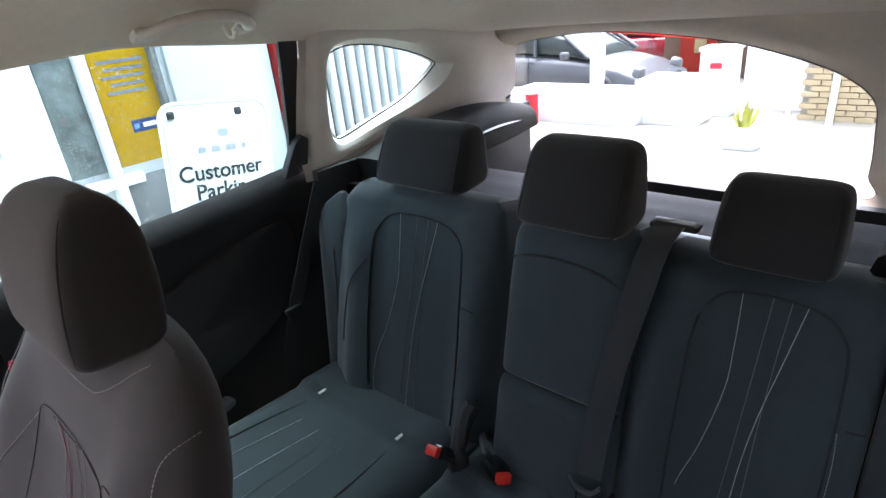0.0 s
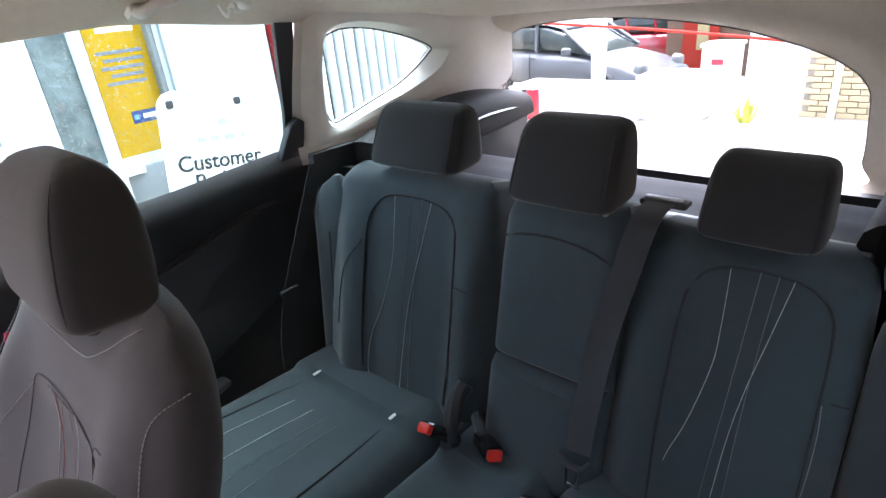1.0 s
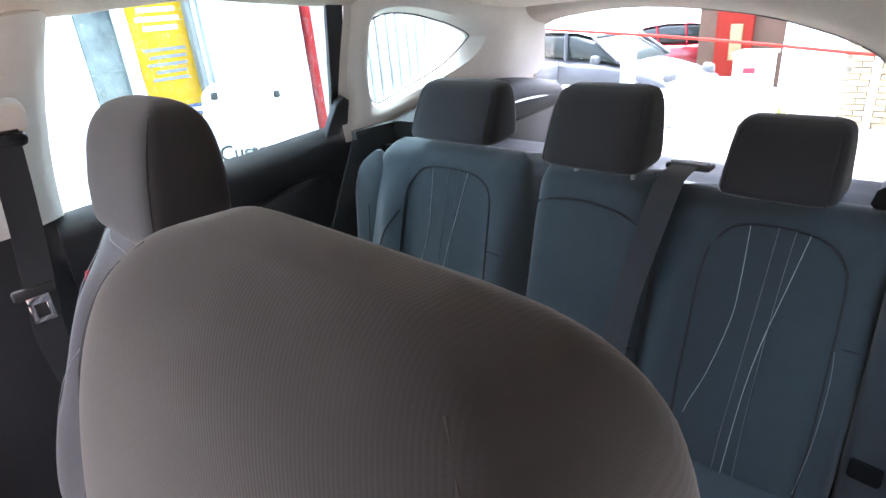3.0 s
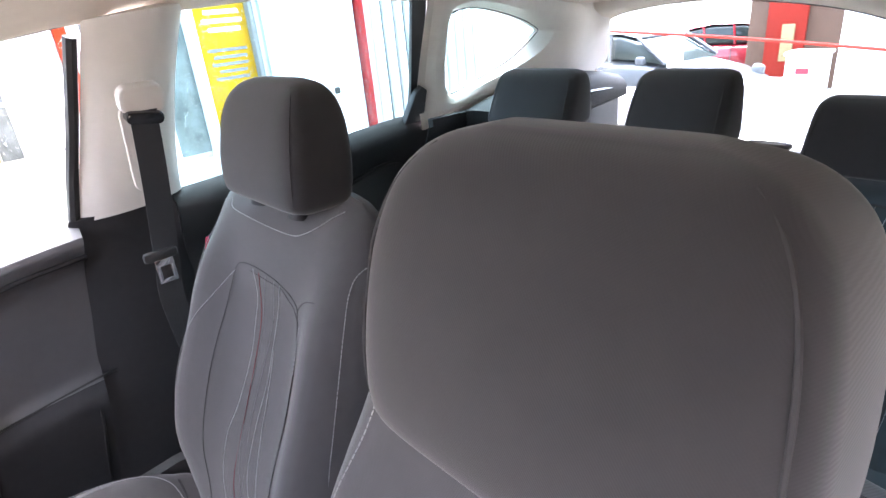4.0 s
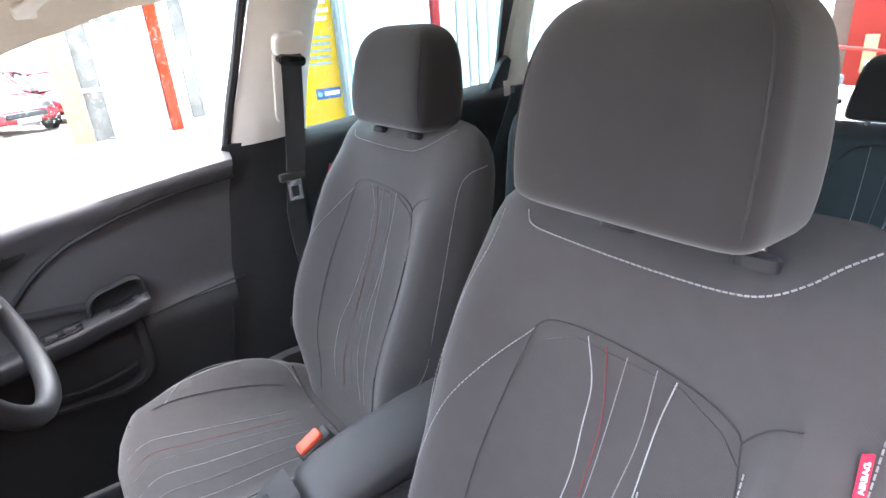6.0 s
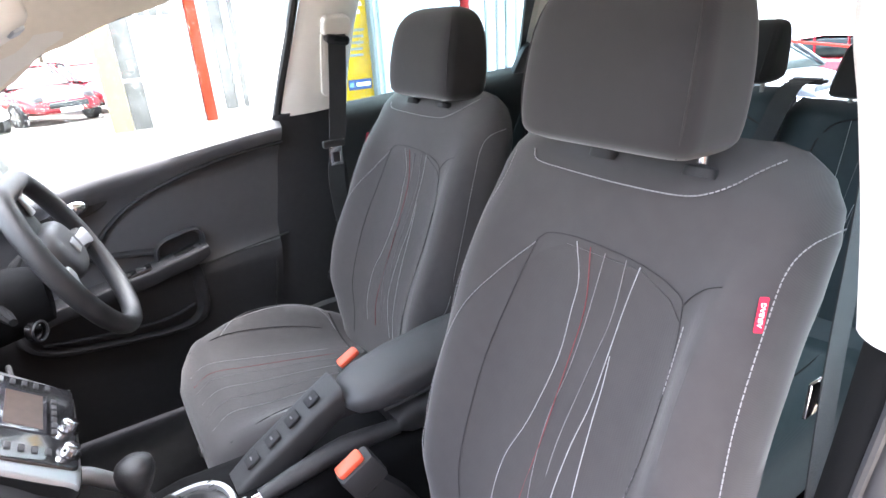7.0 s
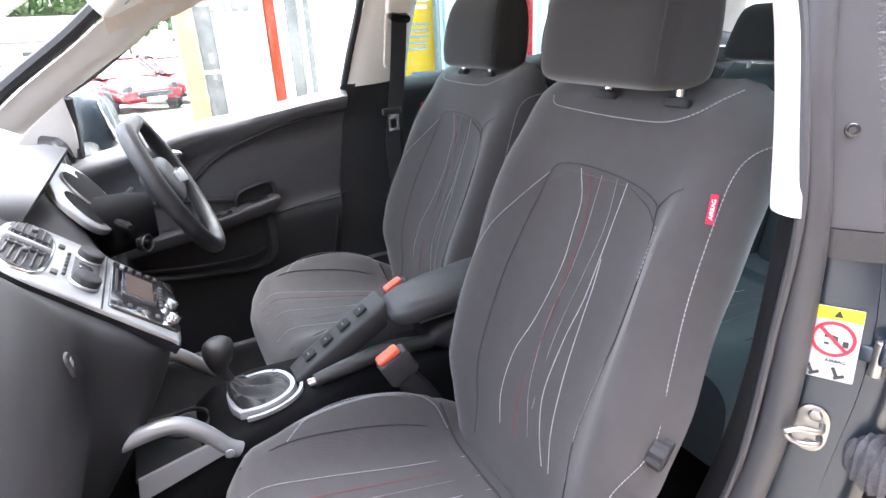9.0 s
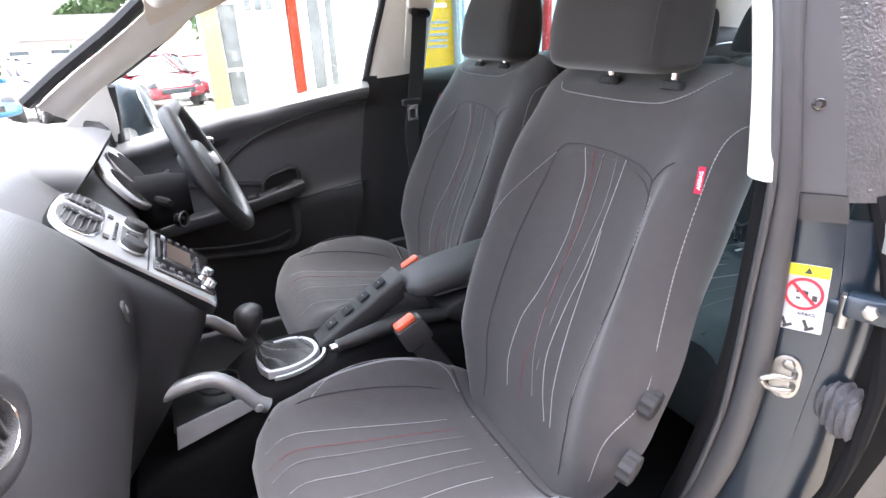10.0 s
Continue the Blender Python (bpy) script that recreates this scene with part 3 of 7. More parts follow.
part("fabric", sheet(g, 0.004, (0, 0, -1)), mat("grey load cover", (0.035, 0.035, 0.042), 0.8, grain=0.3), cover)
part("bar", shift(box(1.20, 0.035, 0.030, 0.010), (0.0, -0.185, 0.040)), M_SILVER, cover, "pale front bar")
part("cassette", shift(box(1.22, 0.06, 0.05, 0.018), (0.0, -0.240, 0.010)), M_BLACK, cover)
M_LEDGE = mat("dark ledge plastic", (0.009, 0.008, 0.0078), 0.65, grain=0.3, spec=0.2)
for sx_ in (-1, 1):
    ledge = thing("boot_ledge", (-0.60 if sx_ < 0 else 0.48, 1.28, 1.03), "dark brown-grey moulded ledge at the boot side", "boot trim", "boot side ledges")
    rings = []
    for k in range(15):
        t = k / 14
        y = -0.36 + 0.62 * t
        h = 0.012 + 0.085 * math.sin(math.pi * min(1, t * 0.75 + 0.1)) ** 0.8
        w = 0.10 - 0.03 * t
        rings.append([(w * c, y, h * s * (1 if s > 0 else 0.3)) for c, s in oval(1, 1, 18, 2.6)])
    part("moulding", loft(rings), M_LEDGE, ledge)
    for dz, dx in ((0.052, 0.052), (0.030, 0.078)):
        part("rib", tube([(-sx_ * dx, -0.10, dz), (-sx_ * dx, 0.02, dz + 0.008), (-sx_ * (dx - 0.015), 0.20, dz - 0.004)], 0.006, 6, 4, flat=0.5), M_SILVER, ledge, "pale rib")

# ---- grab handles ----
def grab(at, along, drop):
    gh = thing("grab_handle", at, "pale plastic grab handle folded against the headliner", "grab handle", "roof grab handles")
    d = V(along).normalized()
    u, n = V((0.82, 0, drop)), V((0.45, 0, -0.88))
    pts = [d * -0.092 + n * -0.004, d * -0.089 + u * 0.018 + n * 0.014, d * -0.066 + u * 0.050 + n * 0.020, d * -0.028 + u * 0.068 + n * 0.022, d * 0.028 + u * 0.068 + n * 0.022, d * 0.066 + u * 0.050 + n * 0.020, d * 0.089 + u * 0.022 + n * 0.012, d * 0.092 + n * -0.004]
    part("bar", tube(pts, 0.012, 12, 6, flat=0.8), M_PILLAR, gh)
    for e in (-1, 1):
        part("mount", shift(box(0.034, 0.030, 0.016, 0.006), frame_of(d * (0.089 * e) + n * 0.001, d, n)), M_PILLAR, gh)
    part("coat_hook", tube([d * 0.050 + u * 0.010 + n * 0.002, d * 0.050 + u * 0.012 + n * 0.022, d * 0.052 + u * 0.020 + n * 0.030, d * 0.054 + u * 0.030 + n * 0.024], 0.0045, 8, 4), M_PILLAR, gh, "small coat hook")


grab((-0.572, 0.552, 1.402), (0.0, 1, -0.03), 0.56)
grab((-0.588, -0.265, 1.348), (-0.05, 1, 0.20), 0.55)

# ---- windscreen, A pillar and sail panel ----
st = []
for y, z, w in ((-0.86, 0.985, 0.045), (-0.76, 1.060, 0.045), (-0.62, 1.150, 0.048), (-0.50, 1.232, 0.052), (-0.36, 1.292, 0.055), (-0.20, 1.335, 0.06)):
    p = V(rside(y, z, -0.002))
    st.append((p, p + V((0.045, -0.075, 0.055)) * (w / 0.060)))
ap = part("trim", strip(st, 8, 0.012, (-1, -0.3, 0.3), 0.012, (0.6, 0.4, -0.2)), M_PILLAR)
tagged(ap, "pale plastic A pillar trim beside the windscreen", "pillar trim", kind="structure")
seal = part("trim", tube([p[1] + V((0.006, -0.020, 0.012)) for p in st], 0.018, 8, 4), M_RUBBER)
tagged(seal, "black edge of the windscreen along the A pillar", "seal", kind="structure")
sail = part("trim", shift(plate([(-0.13, -0.05), (0.05, -0.06), (0.055, 0.02), (0.05, 0.10), (-0.02, 0.045)], 0.012, 0.004), frame_of(rside(-0.80, 0.975, 0.002), (0, 1, 0), (1, 0, -0.25))), M_PILLAR)
tagged(sail, "pale triangular panel at the foot of the A pillar", "pillar trim", kind="structure")
tagged(part("trim", tube([rside(-0.752, 0.905, -0.002), rside(-0.748, 0.98, -0.002), rside(-0.742, 1.065, -0.002)], 0.011, 8, 4), M_RUBBER), "black divider between door window and sail panel", "seal", kind="structure")
g = []
for a in range(9):
    t = a / 8
    g.append([((0.72 - 0.10 * t) * (b / 8 - 0.5) * 2, -1.30 + 0.70 * t - 0.14 * (1 - (abs(b / 8 - 0.5) * 2) ** 2) * 0.5, 0.93 + 0.45 * t) for b in range(9)])
ws = part("window_1", sheet(g, 0.005, (0, -1, 0.6)), G_FRONT)
ws.visible_shadow = False
tagged(ws, "raked clear windscreen", "window", kind="structure")
# ---- front seats ----
B_O, B_U, B_N = V((0, -0.200, 0.500)), V((0, 0.340, 0.940)), V((0, -0.940, 0.340))
B_W = [(0.0, 0.172), (0.06, 0.198), (0.15, 0.230), (0.28, 0.250), (0.42, 0.254), (0.52, 0.248), (0.58, 0.240), (0.615, 0.229), (0.642, 0.208), (0.660, 0.178), (0.668, 0.135)]


def back_front(x, s):
    """Depth of the backrest's front cloth over its plane."""
    w = lerp_tab(B_W, s)
    ax_ = abs(x)
    hold = 0.044 * math.exp(-((ax_ - 0.205) / 0.055) ** 2) * (1 / (1 + math.exp((s - 0.53) / 0.03))) * min(1, 0.35 + s / 0.15)
    dish = -0.010 * math.exp(-(ax_ / 0.13) ** 4) * (1 / (1 + math.exp((s - 0.49) / 0.008)))
    lum = 0.014 * math.exp(-((s - 0.18) / 0.12) ** 2)
    # a saddle under the head restraint, between raised shoulders
    dip = min(1.0, max(0.0, (s - 0.602) / 0.030))
    top = -0.050 * max(0.0, (s - 0.590) / 0.078) ** 2 - 0.012 * dip * dip * (3 - 2 * dip) * (1 if ax_ < 0.115 else math.exp(-((ax_ - 0.115) / 0.028) ** 2))
    d = hold + dish + lum + top
    q = min(1.0, ax_ / w)
    e = (1 - q ** 5) ** 0.45 if q < 1 else 0.0
    return -0.050 + (0.050 + d) * e


def on_back(x, s, off=0.0022):
    return B_O + B_U * s + B_N * (back_front(x, s) + off) + V((x, 0, 0))


C_W = [(-0.605, 0.170), (-0.585, 0.212), (-0.54, 0.248), (-0.44, 0.272), (-0.32, 0.272), (-0.22, 0.258), (-0.13, 0.232)]


def cush_top(x, y):
    w = lerp_tab(C_W, y)
    ax_ = abs(x)
    hold = 0.086 * math.exp(-((ax_ - 0.212) / 0.052) ** 2) * math.exp(-((y + 0.33) / 0.21) ** 2)
    base = 0.500 + 0.078 * (-(y + 0.2) / 0.4) - 0.050 * max(0.0, (-y - 0.53) / 0.065) ** 2.2
    roll = -0.018 * max(0.0, (y + 0.215) / 0.1) - 0.006 * math.exp(-((y + 0.212) / 0.008) ** 2)
    q = min(1.0, ax_ / w)
    e = (1 - q ** 5) ** 0.45 if q < 1 else 0.0
    return 0.460 + (base + hold + roll - 0.460) * e


def on_cush(x, y, off=0.002):
    return V((x, y, cush_top(x, y) + off))


def head_rings(w, h, d, lean, tab=None, n=52, p=3.4):
    """Cushion of a head restraint: rows from its underside to its crown."""
    tab = tab or [(0.0, 0.80, 0.55), (0.04, 0.93, 0.85), (0.12, 0.985, 0.98), (0.35, 1.0, 1.0), (0.62, 0.985, 0.92), (0.80, 0.94, 0.78), (0.90, 0.87, 0.62), (0.965, 0.76, 0.42), (1.0, 0.58, 0.20)]
    rings = []
    rows = [curve([V(q) for q in tab], 4)[k] for k in range(4 * (len(tab) - 1) + 1)]
    for f, a, b in rows:
        rings.append([(w * a * c, lean * f * h + d * b * s * (1.0 if s < 0 else 0.9), h * f) for c, s in oval(1, 1, n, p)])
    return loft(rings)


def stitch(line, r, material, parent, name="stitch", dashed=False, step=0.0050):
    """A thread on cloth: a fine unbroken run, or a row of single stitches."""
    pts = curve(line, 44 if dashed else 14)
    if not dashed:
        return part(name, tube(pts, r, 5, 0), material, parent)
    geos = []
    last = pts[0]
    for p in pts[1:]:
        if (p - last).length >= step:
            d = p - last
            geos.append(tube([last + d * 0.10, last + d * 0.84], r, 5, 0))
            last = p
    return part(name, join(*geos), material, parent)


PANEL_L = [(-0.103, 0.500), (-0.123, 0.418), (-0.134, 0.325), (-0.131, 0.234), (-0.125, 0.152), (-0.108, 0.080), (-0.100, 0.030)]
PANEL_R = [(0.116, 0.489), (0.127, 0.447), (0.134, 0.397), (0.132, 0.326), (0.123, 0.231), (0.121, 0.162), (0.130, 0.100), (0.135, 0.035)]


def front_seat(at, s, label, hw, hx, px, hy, hz):
    seat = thing("front_seat", at, label, "car seat", "front seats")
    def f(q):
        o = max(0.0, min(1.0, (q.x - 0.10) / 0.12))
        o = o * o * (3 - 2 * o)
        wide = 0.044 * math.exp(-((q.z - 0.68) / 0.20) ** 2) if s < 0 else -0.042 * math.exp(-((q.z - 0.90) / 0.22) ** 2)
        return V((s * (q.x + wide * o), q.y, q.z))
    # backrest
    rings = []
    N = 34
    for k in range(34):
        t = k / 33
        sv = 0.668 * (1 - (1 - t) ** 1.35)
        w = lerp_tab(B_W, sv)
        ring = []
        for b in range(N + 1):
            x = w * math.sin(math.pi * (b / N - 0.5))
            ring.append(f(B_O + B_U * sv + B_N * back_front(x, sv) + V((x, 0, 0))))
        for b in range(N - 1, 0, -1):
            x = w * math.sin(math.pi * (b / N - 0.5))
            q = abs(x) / w
            back = 0.085 * (1 - max(0, (sv - 0.45) / 0.3) ** 2)
            u = (1 - q ** 4) ** 0.5
            thin = 1 - 0.36 * min(1.0, 1.6 * u) / (1 + math.exp((sv - 0.33) / 0.05))
            ring.append(f(B_O + B_U * sv + B_N * (-0.050 - back * u) + V((x * thin, 0, 0))))
        rings.append(ring)
    bk = part("backrest", loft(rings), M_SEAT, seat)
    # centre panel cloth, laid a little proud inside its seam
    g = []
    for a in range(26):
        sv = 0.045 + (0.506 - 0.045) * a / 25
        lo = lerp_tab([(p[1], p[0]) for p in reversed(PANEL_L)], sv)
        hi = lerp_tab([(p[1], p[0]) for p in reversed(PANEL_R)], sv)
        cut = max(0.0, (sv - 0.455) / 0.05)
        lo, hi = lo + 0.045 * cut ** 3, hi - 0.055 * cut ** 2.5
        g.append([f(on_back(s * (lo + (hi - lo) * b / 16), sv, 0.0012)) for b in range(17)])
    part("centre_panel", sheet(g, 0.0012, (0, 1, 0)), M_SEATC, bk, "grey ribbed centre cloth")
    # seams and threads
    def run(pts, r, m, name="stitch", dashed=False):
        stitch([f(on_back(s * x, sv)) for x, sv in pts], r, m, bk, name, dashed)
    run([(-0.103, 0.500), (-0.085, 0.512), (-0.040, 0.518), (0.030, 0.516), (0.080, 0.508), (0.108, 0.497), (0.116, 0.489)], 0.0007, M_SEAM, "seam")
    run(PANEL_L, 0.0007, M_SEAM, "seam")
    run(PANEL_R, 0.0007, M_SEAM, "seam")
    run([(-0.104, 0.496), (-0.150, 0.437), (-0.182, 0.375), (-0.200, 0.300), (-0.208, 0.200), (-0.200, 0.110), (-0.190, 0.06)], 0.0007, M_STITCH, dashed=True)
    run([(0.238, 0.600), (0.228, 0.578), (0.224, 0.550), (0.231, 0.500), (0.238, 0.400), (0.239, 0.310), (0.234, 0.215), (0.212, 0.140), (0.188, 0.060)], 0.0007, M_STITCH, dashed=True)
    run([(-0.196, 0.606), (-0.196, 0.565), (-0.204, 0.500), (-0.216, 0.400), (-0.230, 0.310), (-0.222, 0.215), (-0.203, 0.140), (-0.186, 0.060)], 0.0007, M_STITCH, dashed=True)
    run([(0.129, 0.470), (0.134, 0.397), (0.132, 0.326), (0.123, 0.231), (0.121, 0.162), (0.128, 0.10)], 0.0007, M_STITCH, dashed=True)
    run([(0.116, 0.489), (0.130, 0.503), (0.150, 0.514), (0.178, 0.522)], 0.0007, M_SEAM, "seam")
    run([(-0.157, 0.612), (-0.142, 0.598), (-0.090, 0.594), (0.0, 0.592), (0.070, 0.594), (0.100, 0.601), (0.122, 0.616), (0.140, 0.634), (0.160, 0.650)], 0.0009, M_STITCH, dashed=True)
    run([(-0.039, 0.513), (-0.028, 0.469), (-0.026, 0.425), (-0.025, 0.364), (-0.038, 0.275), (-0.056, 0.207), (-0.058, 0.136), (-0.044, 0.085)], 0.0007, M_WHITE)
    run([(0.055, 0.510), (0.045, 0.463), (0.042, 0.395), (0.040, 0.336), (0.033, 0.271), (0.033, 0.188), (0.047, 0.131), (0.069, 0.085)], 0.0007, M_WHITE)
    run([(0.045, 0.40), (0.048, 0.360), (0.050, 0.314), (0.059, 0.229), (0.070, 0.147), (0.086, 0.085)], 0.0007, M_WHITE)
    run([(-0.017, 0.512), (-0.008, 0.440), (-0.009, 0.360), (-0.009, 0.260), (-0.014, 0.151), (-0.004, 0.085)], 0.0007, M_RED)
    run([(0.006, 0.511), (-0.001, 0.424), (-0.004, 0.362), (-0.011, 0.278), (0.001, 0.180), (0.025, 0.105)], 0.0006, M_GREY)
    run([(0.036, 0.512), (0.032, 0.442), (0.023, 0.372), (0.014, 0.260), (0.020, 0.15)], 0.0006, M_GREY)
    # airbag tag sewn into the outboard seam
    tagm = frame_of(f(on_back(0.225, 0.508, 0.003)), (-0.32 * s, 0.34, 0.94), f(V((0.88, -0.45, 0.16))))
    tg_ = part("airbag_tag", shift(plate(rrect(0.034, 0.0090, 0.001, 2), 0.0014), tagm), M_TAG, bk, "small red airbag tag")
    ln = bar_text(tg_, "lettering", "AIRBAG", tagm @ Matrix.Translation((0, 0, 0.0016)) @ Matrix.Rotation(math.pi if s < 0 else 0, 4, "Z"), 0.0068, M_LETTER, 0.0002)
    # cushion
    rings = []
    for k in range(30):
        y = -0.605 + 0.475 * (k / 29) ** 1.25
        w = lerp_tab(C_W, y)
        ring = []
        for b in range(N + 1):
            x = w * math.sin(math.pi * (b / N - 0.5))
            ring.append(f(V((x, y, cush_top(x, y)))))
        drop = 0.085 * min(1.0, (y + 0.61) / 0.05 + 0.15)
        for b in range(N - 1, 0, -1):
            x = w * math.sin(math.pi * (b / N - 0.5))
            q = abs(x) / w
            ring.append(f(V((x * 0.97, y, 0.460 - drop * (1 - q ** 6) ** 0.4))))
        rings.append(ring)
    cu = part("cushion", loft(rings), M_SEAT, seat)
    def crun(pts, r, m, name="stitch", dashed=False):
        stitch([f(on_cush(x, y)) for x, y in pts], r, m, cu, name, dashed)
    crun([(-0.19, -0.208), (-0.12, -0.211), (0.0, -0.212), (0.12, -0.211), (0.19, -0.208)], 0.0022, M_SEAM, "seam")
    for e in (-1, 1):
        crun([(e * 0.150, -0.212), (e * 0.160, -0.30), (e * 0.168, -0.40), (e * 0.176, -0.49), (e * 0.178, -0.565)], 0.0011, M_SEAM, "seam")
        crun([(e * 0.150, -0.214), (e * 0.185, -0.225), (e * 0.205, -0.270), (e * 0.212, -0.36), (e * 0.204, -0.44), (e * 0.176, -0.49)], 0.0009, M_STITCH, dashed=True)
    for x0, x1, m, r in ((-0.085, -0.105, M_WHITE, 0.0004), (-0.056, -0.066, M_RED, 0.0006), (-0.034, -0.040, M_GREY, 0.0006), (0.0, 0.006, M_WHITE, 0.0004), (0.035, 0.052, M_GREY, 0.0006), (0.072, 0.095, M_WHITE, 0.0004)):
        crun([(s * x0, -0.216), (s * (x0 * 0.8 + x1 * 0.2), -0.33), (s * x1, -0.46), (s * x1 * 1.05, -0.54), (s * x1 * 1.08, -0.582)], r, m)
    # cloth-covered frame under the cushion, runners and levers
    part("base", shift(box(0.40, 0.38, 0.09, 0.02), (0, -0.36, 0.335)), M_BLACK, seat)
    for e in (-1, 1):
        part("runner", shift(box(0.035, 0.52, 0.035, 0.006), (e * 0.18, -0.34, 0.295)), M_STEEL, seat)
    part("side_shield", loft([[f(V((0.235 + dx, -0.13 + 0.27 * (cy - 0.5) , 0.470 + 0.080 * cz + 0.03 * (cy - 0.5)))) for cy, cz in oval(0.75, 1, 24, 2.6)] for dx in (0.0, 0.022, 0.028)]), M_BLACK, seat)
    for (yy, zz, r) in ((-0.108, 0.690, 0.021), (-0.152, 0.612, 0.022)):
        teeth = [(r * (1 + 0.07 * math.cos(9 * 2 * math.pi * k / 54)) * math.cos(2 * math.pi * k / 54), r * (1 + 0.07 * math.cos(9 * 2 * math.pi * k / 54)) * math.sin(2 * math.pi * k / 54)) for k in range(54)]
        part("adjuster_wheel", shift(plate(teeth, 0.020, 0.005), frame_of(f(V((0.226 if zz > 0.65 else 0.232, yy, zz))), (0, 1, 0.5), f(V((0.9, 0.35, -0.2))))), M_LOWER, seat, "ribbed black adjuster wheel")
    part("height_lever", tube([f(V((0.262, -0.20, 0.425))), f(V((0.268, -0.28, 0.43))), f(V((0.262, -0.36, 0.425)))], [(0, 0.010), (0.5, 0.014), (1, 0.008)], 10, 5, flat=0.6), M_BLACK, seat)
    # head restraint on two chromed posts
    RW = [(0.0, 0.84), (0.04, 0.94), (0.12, 0.99), (0.35, 1.0), (0.62, 0.97), (0.80, 0.91), (0.90, 0.82), (0.965, 0.68), (1.0, 0.46)]
    RD = [(0.0, 0.55), (0.04, 0.85), (0.12, 0.98), (0.35, 1.0), (0.62, 0.92), (0.80, 0.78), (0.90, 0.62), (0.965, 0.42), (1.0, 0.20)]
    hr = part("headrest", shift(head_rings(hw, 0.184, 0.060, 0.10, p=6.5, tab=[(q[0], q[1], d[1]) for q, d in zip(RW, RD)]), pose(hx, hy + 0.008, hz, -2, 0, 0)), M_REST, seat)
    for e in (-1, 1):
        part("piping", tube([pose(hx, hy + 0.008, hz, -2, 0, 0) @ V((e * xx, yy, zz)) for xx, yy, zz in [(0.925 * hw * lerp_tab(RW, q), 0.10 * q * 0.184 - 0.885 * 0.060 * lerp_tab(RD, q), 0.184 * q) for q in (0.02, 0.08, 0.2, 0.35, 0.5, 0.65, 0.78, 0.88, 0.95)]], 0.0012, 6, 3), M_SEAM, hr)
        part("post", tube([(px + e * 0.064, 0.026, 1.082), (px + e * 0.064, 0.028, hz + 0.03)], 0.0062, 12, 0), M_CHROME, seat, "chromed headrest post")
        part("post_collar", shift(plate(oval(0.018, 0.013, 24, 2.4), 0.012, 0.005), frame_of((px + e * 0.064, 0.022, 1.076), (1, 0, 0), (0, 0.25, 0.97))), M_LOWER, seat, "black post collar")
    # inboard buckle
    bo = V((-0.014, -0.046, 0.020)) if s < 0 else V((0, 0, 0))
    part("buckle_stalk", tube([f(V((-0.262, -0.16, 0.42))), f(V((-0.245, -0.21, 0.52)) + bo * 0.6), f(V((-0.218, -0.265, 0.605)) + bo)], 0.016, 8, 4, flat=1.4), M_BLACK, seat)
    part("buckle_button", shift(box(0.024, 0.044, 0.012, 0.005), frame_of(f(V((-0.215, -0.292, 0.656)) + bo), (1, 0, 0), (0, -0.45, 0.9))), M_ORANGE, seat, "orange-red buckle button")
    part("buckle", shift(box(0.034, 0.060, 0.055, 0.008), frame_of(f(V((-0.215, -0.275, 0.630)) + bo), (1, 0, 0), (0, -0.45, 0.9))), M_BLACK, seat)
    return seat


front_seat((0.360, 0.0, 0.0), 1, "dark grey cloth passenger seat with pale stitching and headrest", 0.121, -0.015, 0.016, 0.002, 1.099)
front_seat((-0.334, 0.160, -0.012), -1, "dark grey cloth driver's seat with pale stitching and headrest", 0.128, 0.004, -0.004, 0.030, 1.094)

# ---- rear bench: two outer seats and a narrow middle one ----
R_U, R_N = V((0, 0.230, 0.973)), V((0, -0.973, 0.230))


def rear_back(name, at, half, height, label, panel, hold=0.022, split=None, corner=0.0):
    """One rear backrest: a rounded pad on a leaning plane, with its seams."""
    st = thing(name, at, label, "car seat", "rear seats")
    W = [(0.0, half * 0.96), (0.05, half), (height - 0.13, half), (height - 0.05, half * 0.97), (height - 0.015, half * 0.92), (height, half * 0.84)]

    def front(x, s):
        w = lerp_tab(W, s)
        q = min(1.0, abs(x) / w)
        e = (1 - q ** 7) ** 0.4 if q < 1 else 0.0
        d = 0.0
        if panel:
            d += hold * math.exp(-((abs(x - panel[0]) - panel[1] - 0.055) / 0.04) ** 2) * min(1.0, max(0.0, (height - 0.06 - s) / 0.1)) - 0.006 * (abs(x - panel[0]) < panel[1])
        if split:
            d -= 0.026 * math.exp(-((s - split) / 0.009) ** 2)
            d += 0.012 * (s < split)
        d -= 0.05 * max(0.0, (s - height + 0.045) / 0.045) ** 2
        return -0.04 + (0.04 + d) * e

    def slant(x, s):
        """The outer shoulder falls away in a wide curve."""
        q = max(0.0, (s - height + 0.15) / 0.15)
        return x * (1 - corner * q * q) if x < 0 else x

    def on(x, s, off=0.002):
        lim = 0.965 * lerp_tab(W, s)
        x = max(-lim, min(lim, x))
        return R_U * s + R_N * (front(x, s) + off) + V((slant(x, s), 0, 0))

    rings, N = [], 30
    for k in range(81):
        s = height * k / 80
        w = lerp_tab(W, s)
        ring = [R_U * s + R_N * front(w * math.sin(math.pi * (b / N - 0.5)), s) + V((slant(w * math.sin(math.pi * (b / N - 0.5)), s), 0, 0)) for b in range(N + 1)]
        ring += [R_U * s + R_N * -0.115 + V((slant(w * 0.98 * math.sin(math.pi * (b / N - 0.5)), s), 0, 0)) for b in range(N, -1, -1)]
        rings.append(ring)
    bk = part("backrest", loft(rings), M_REARC_TEAL, st)
    return st, bk, on


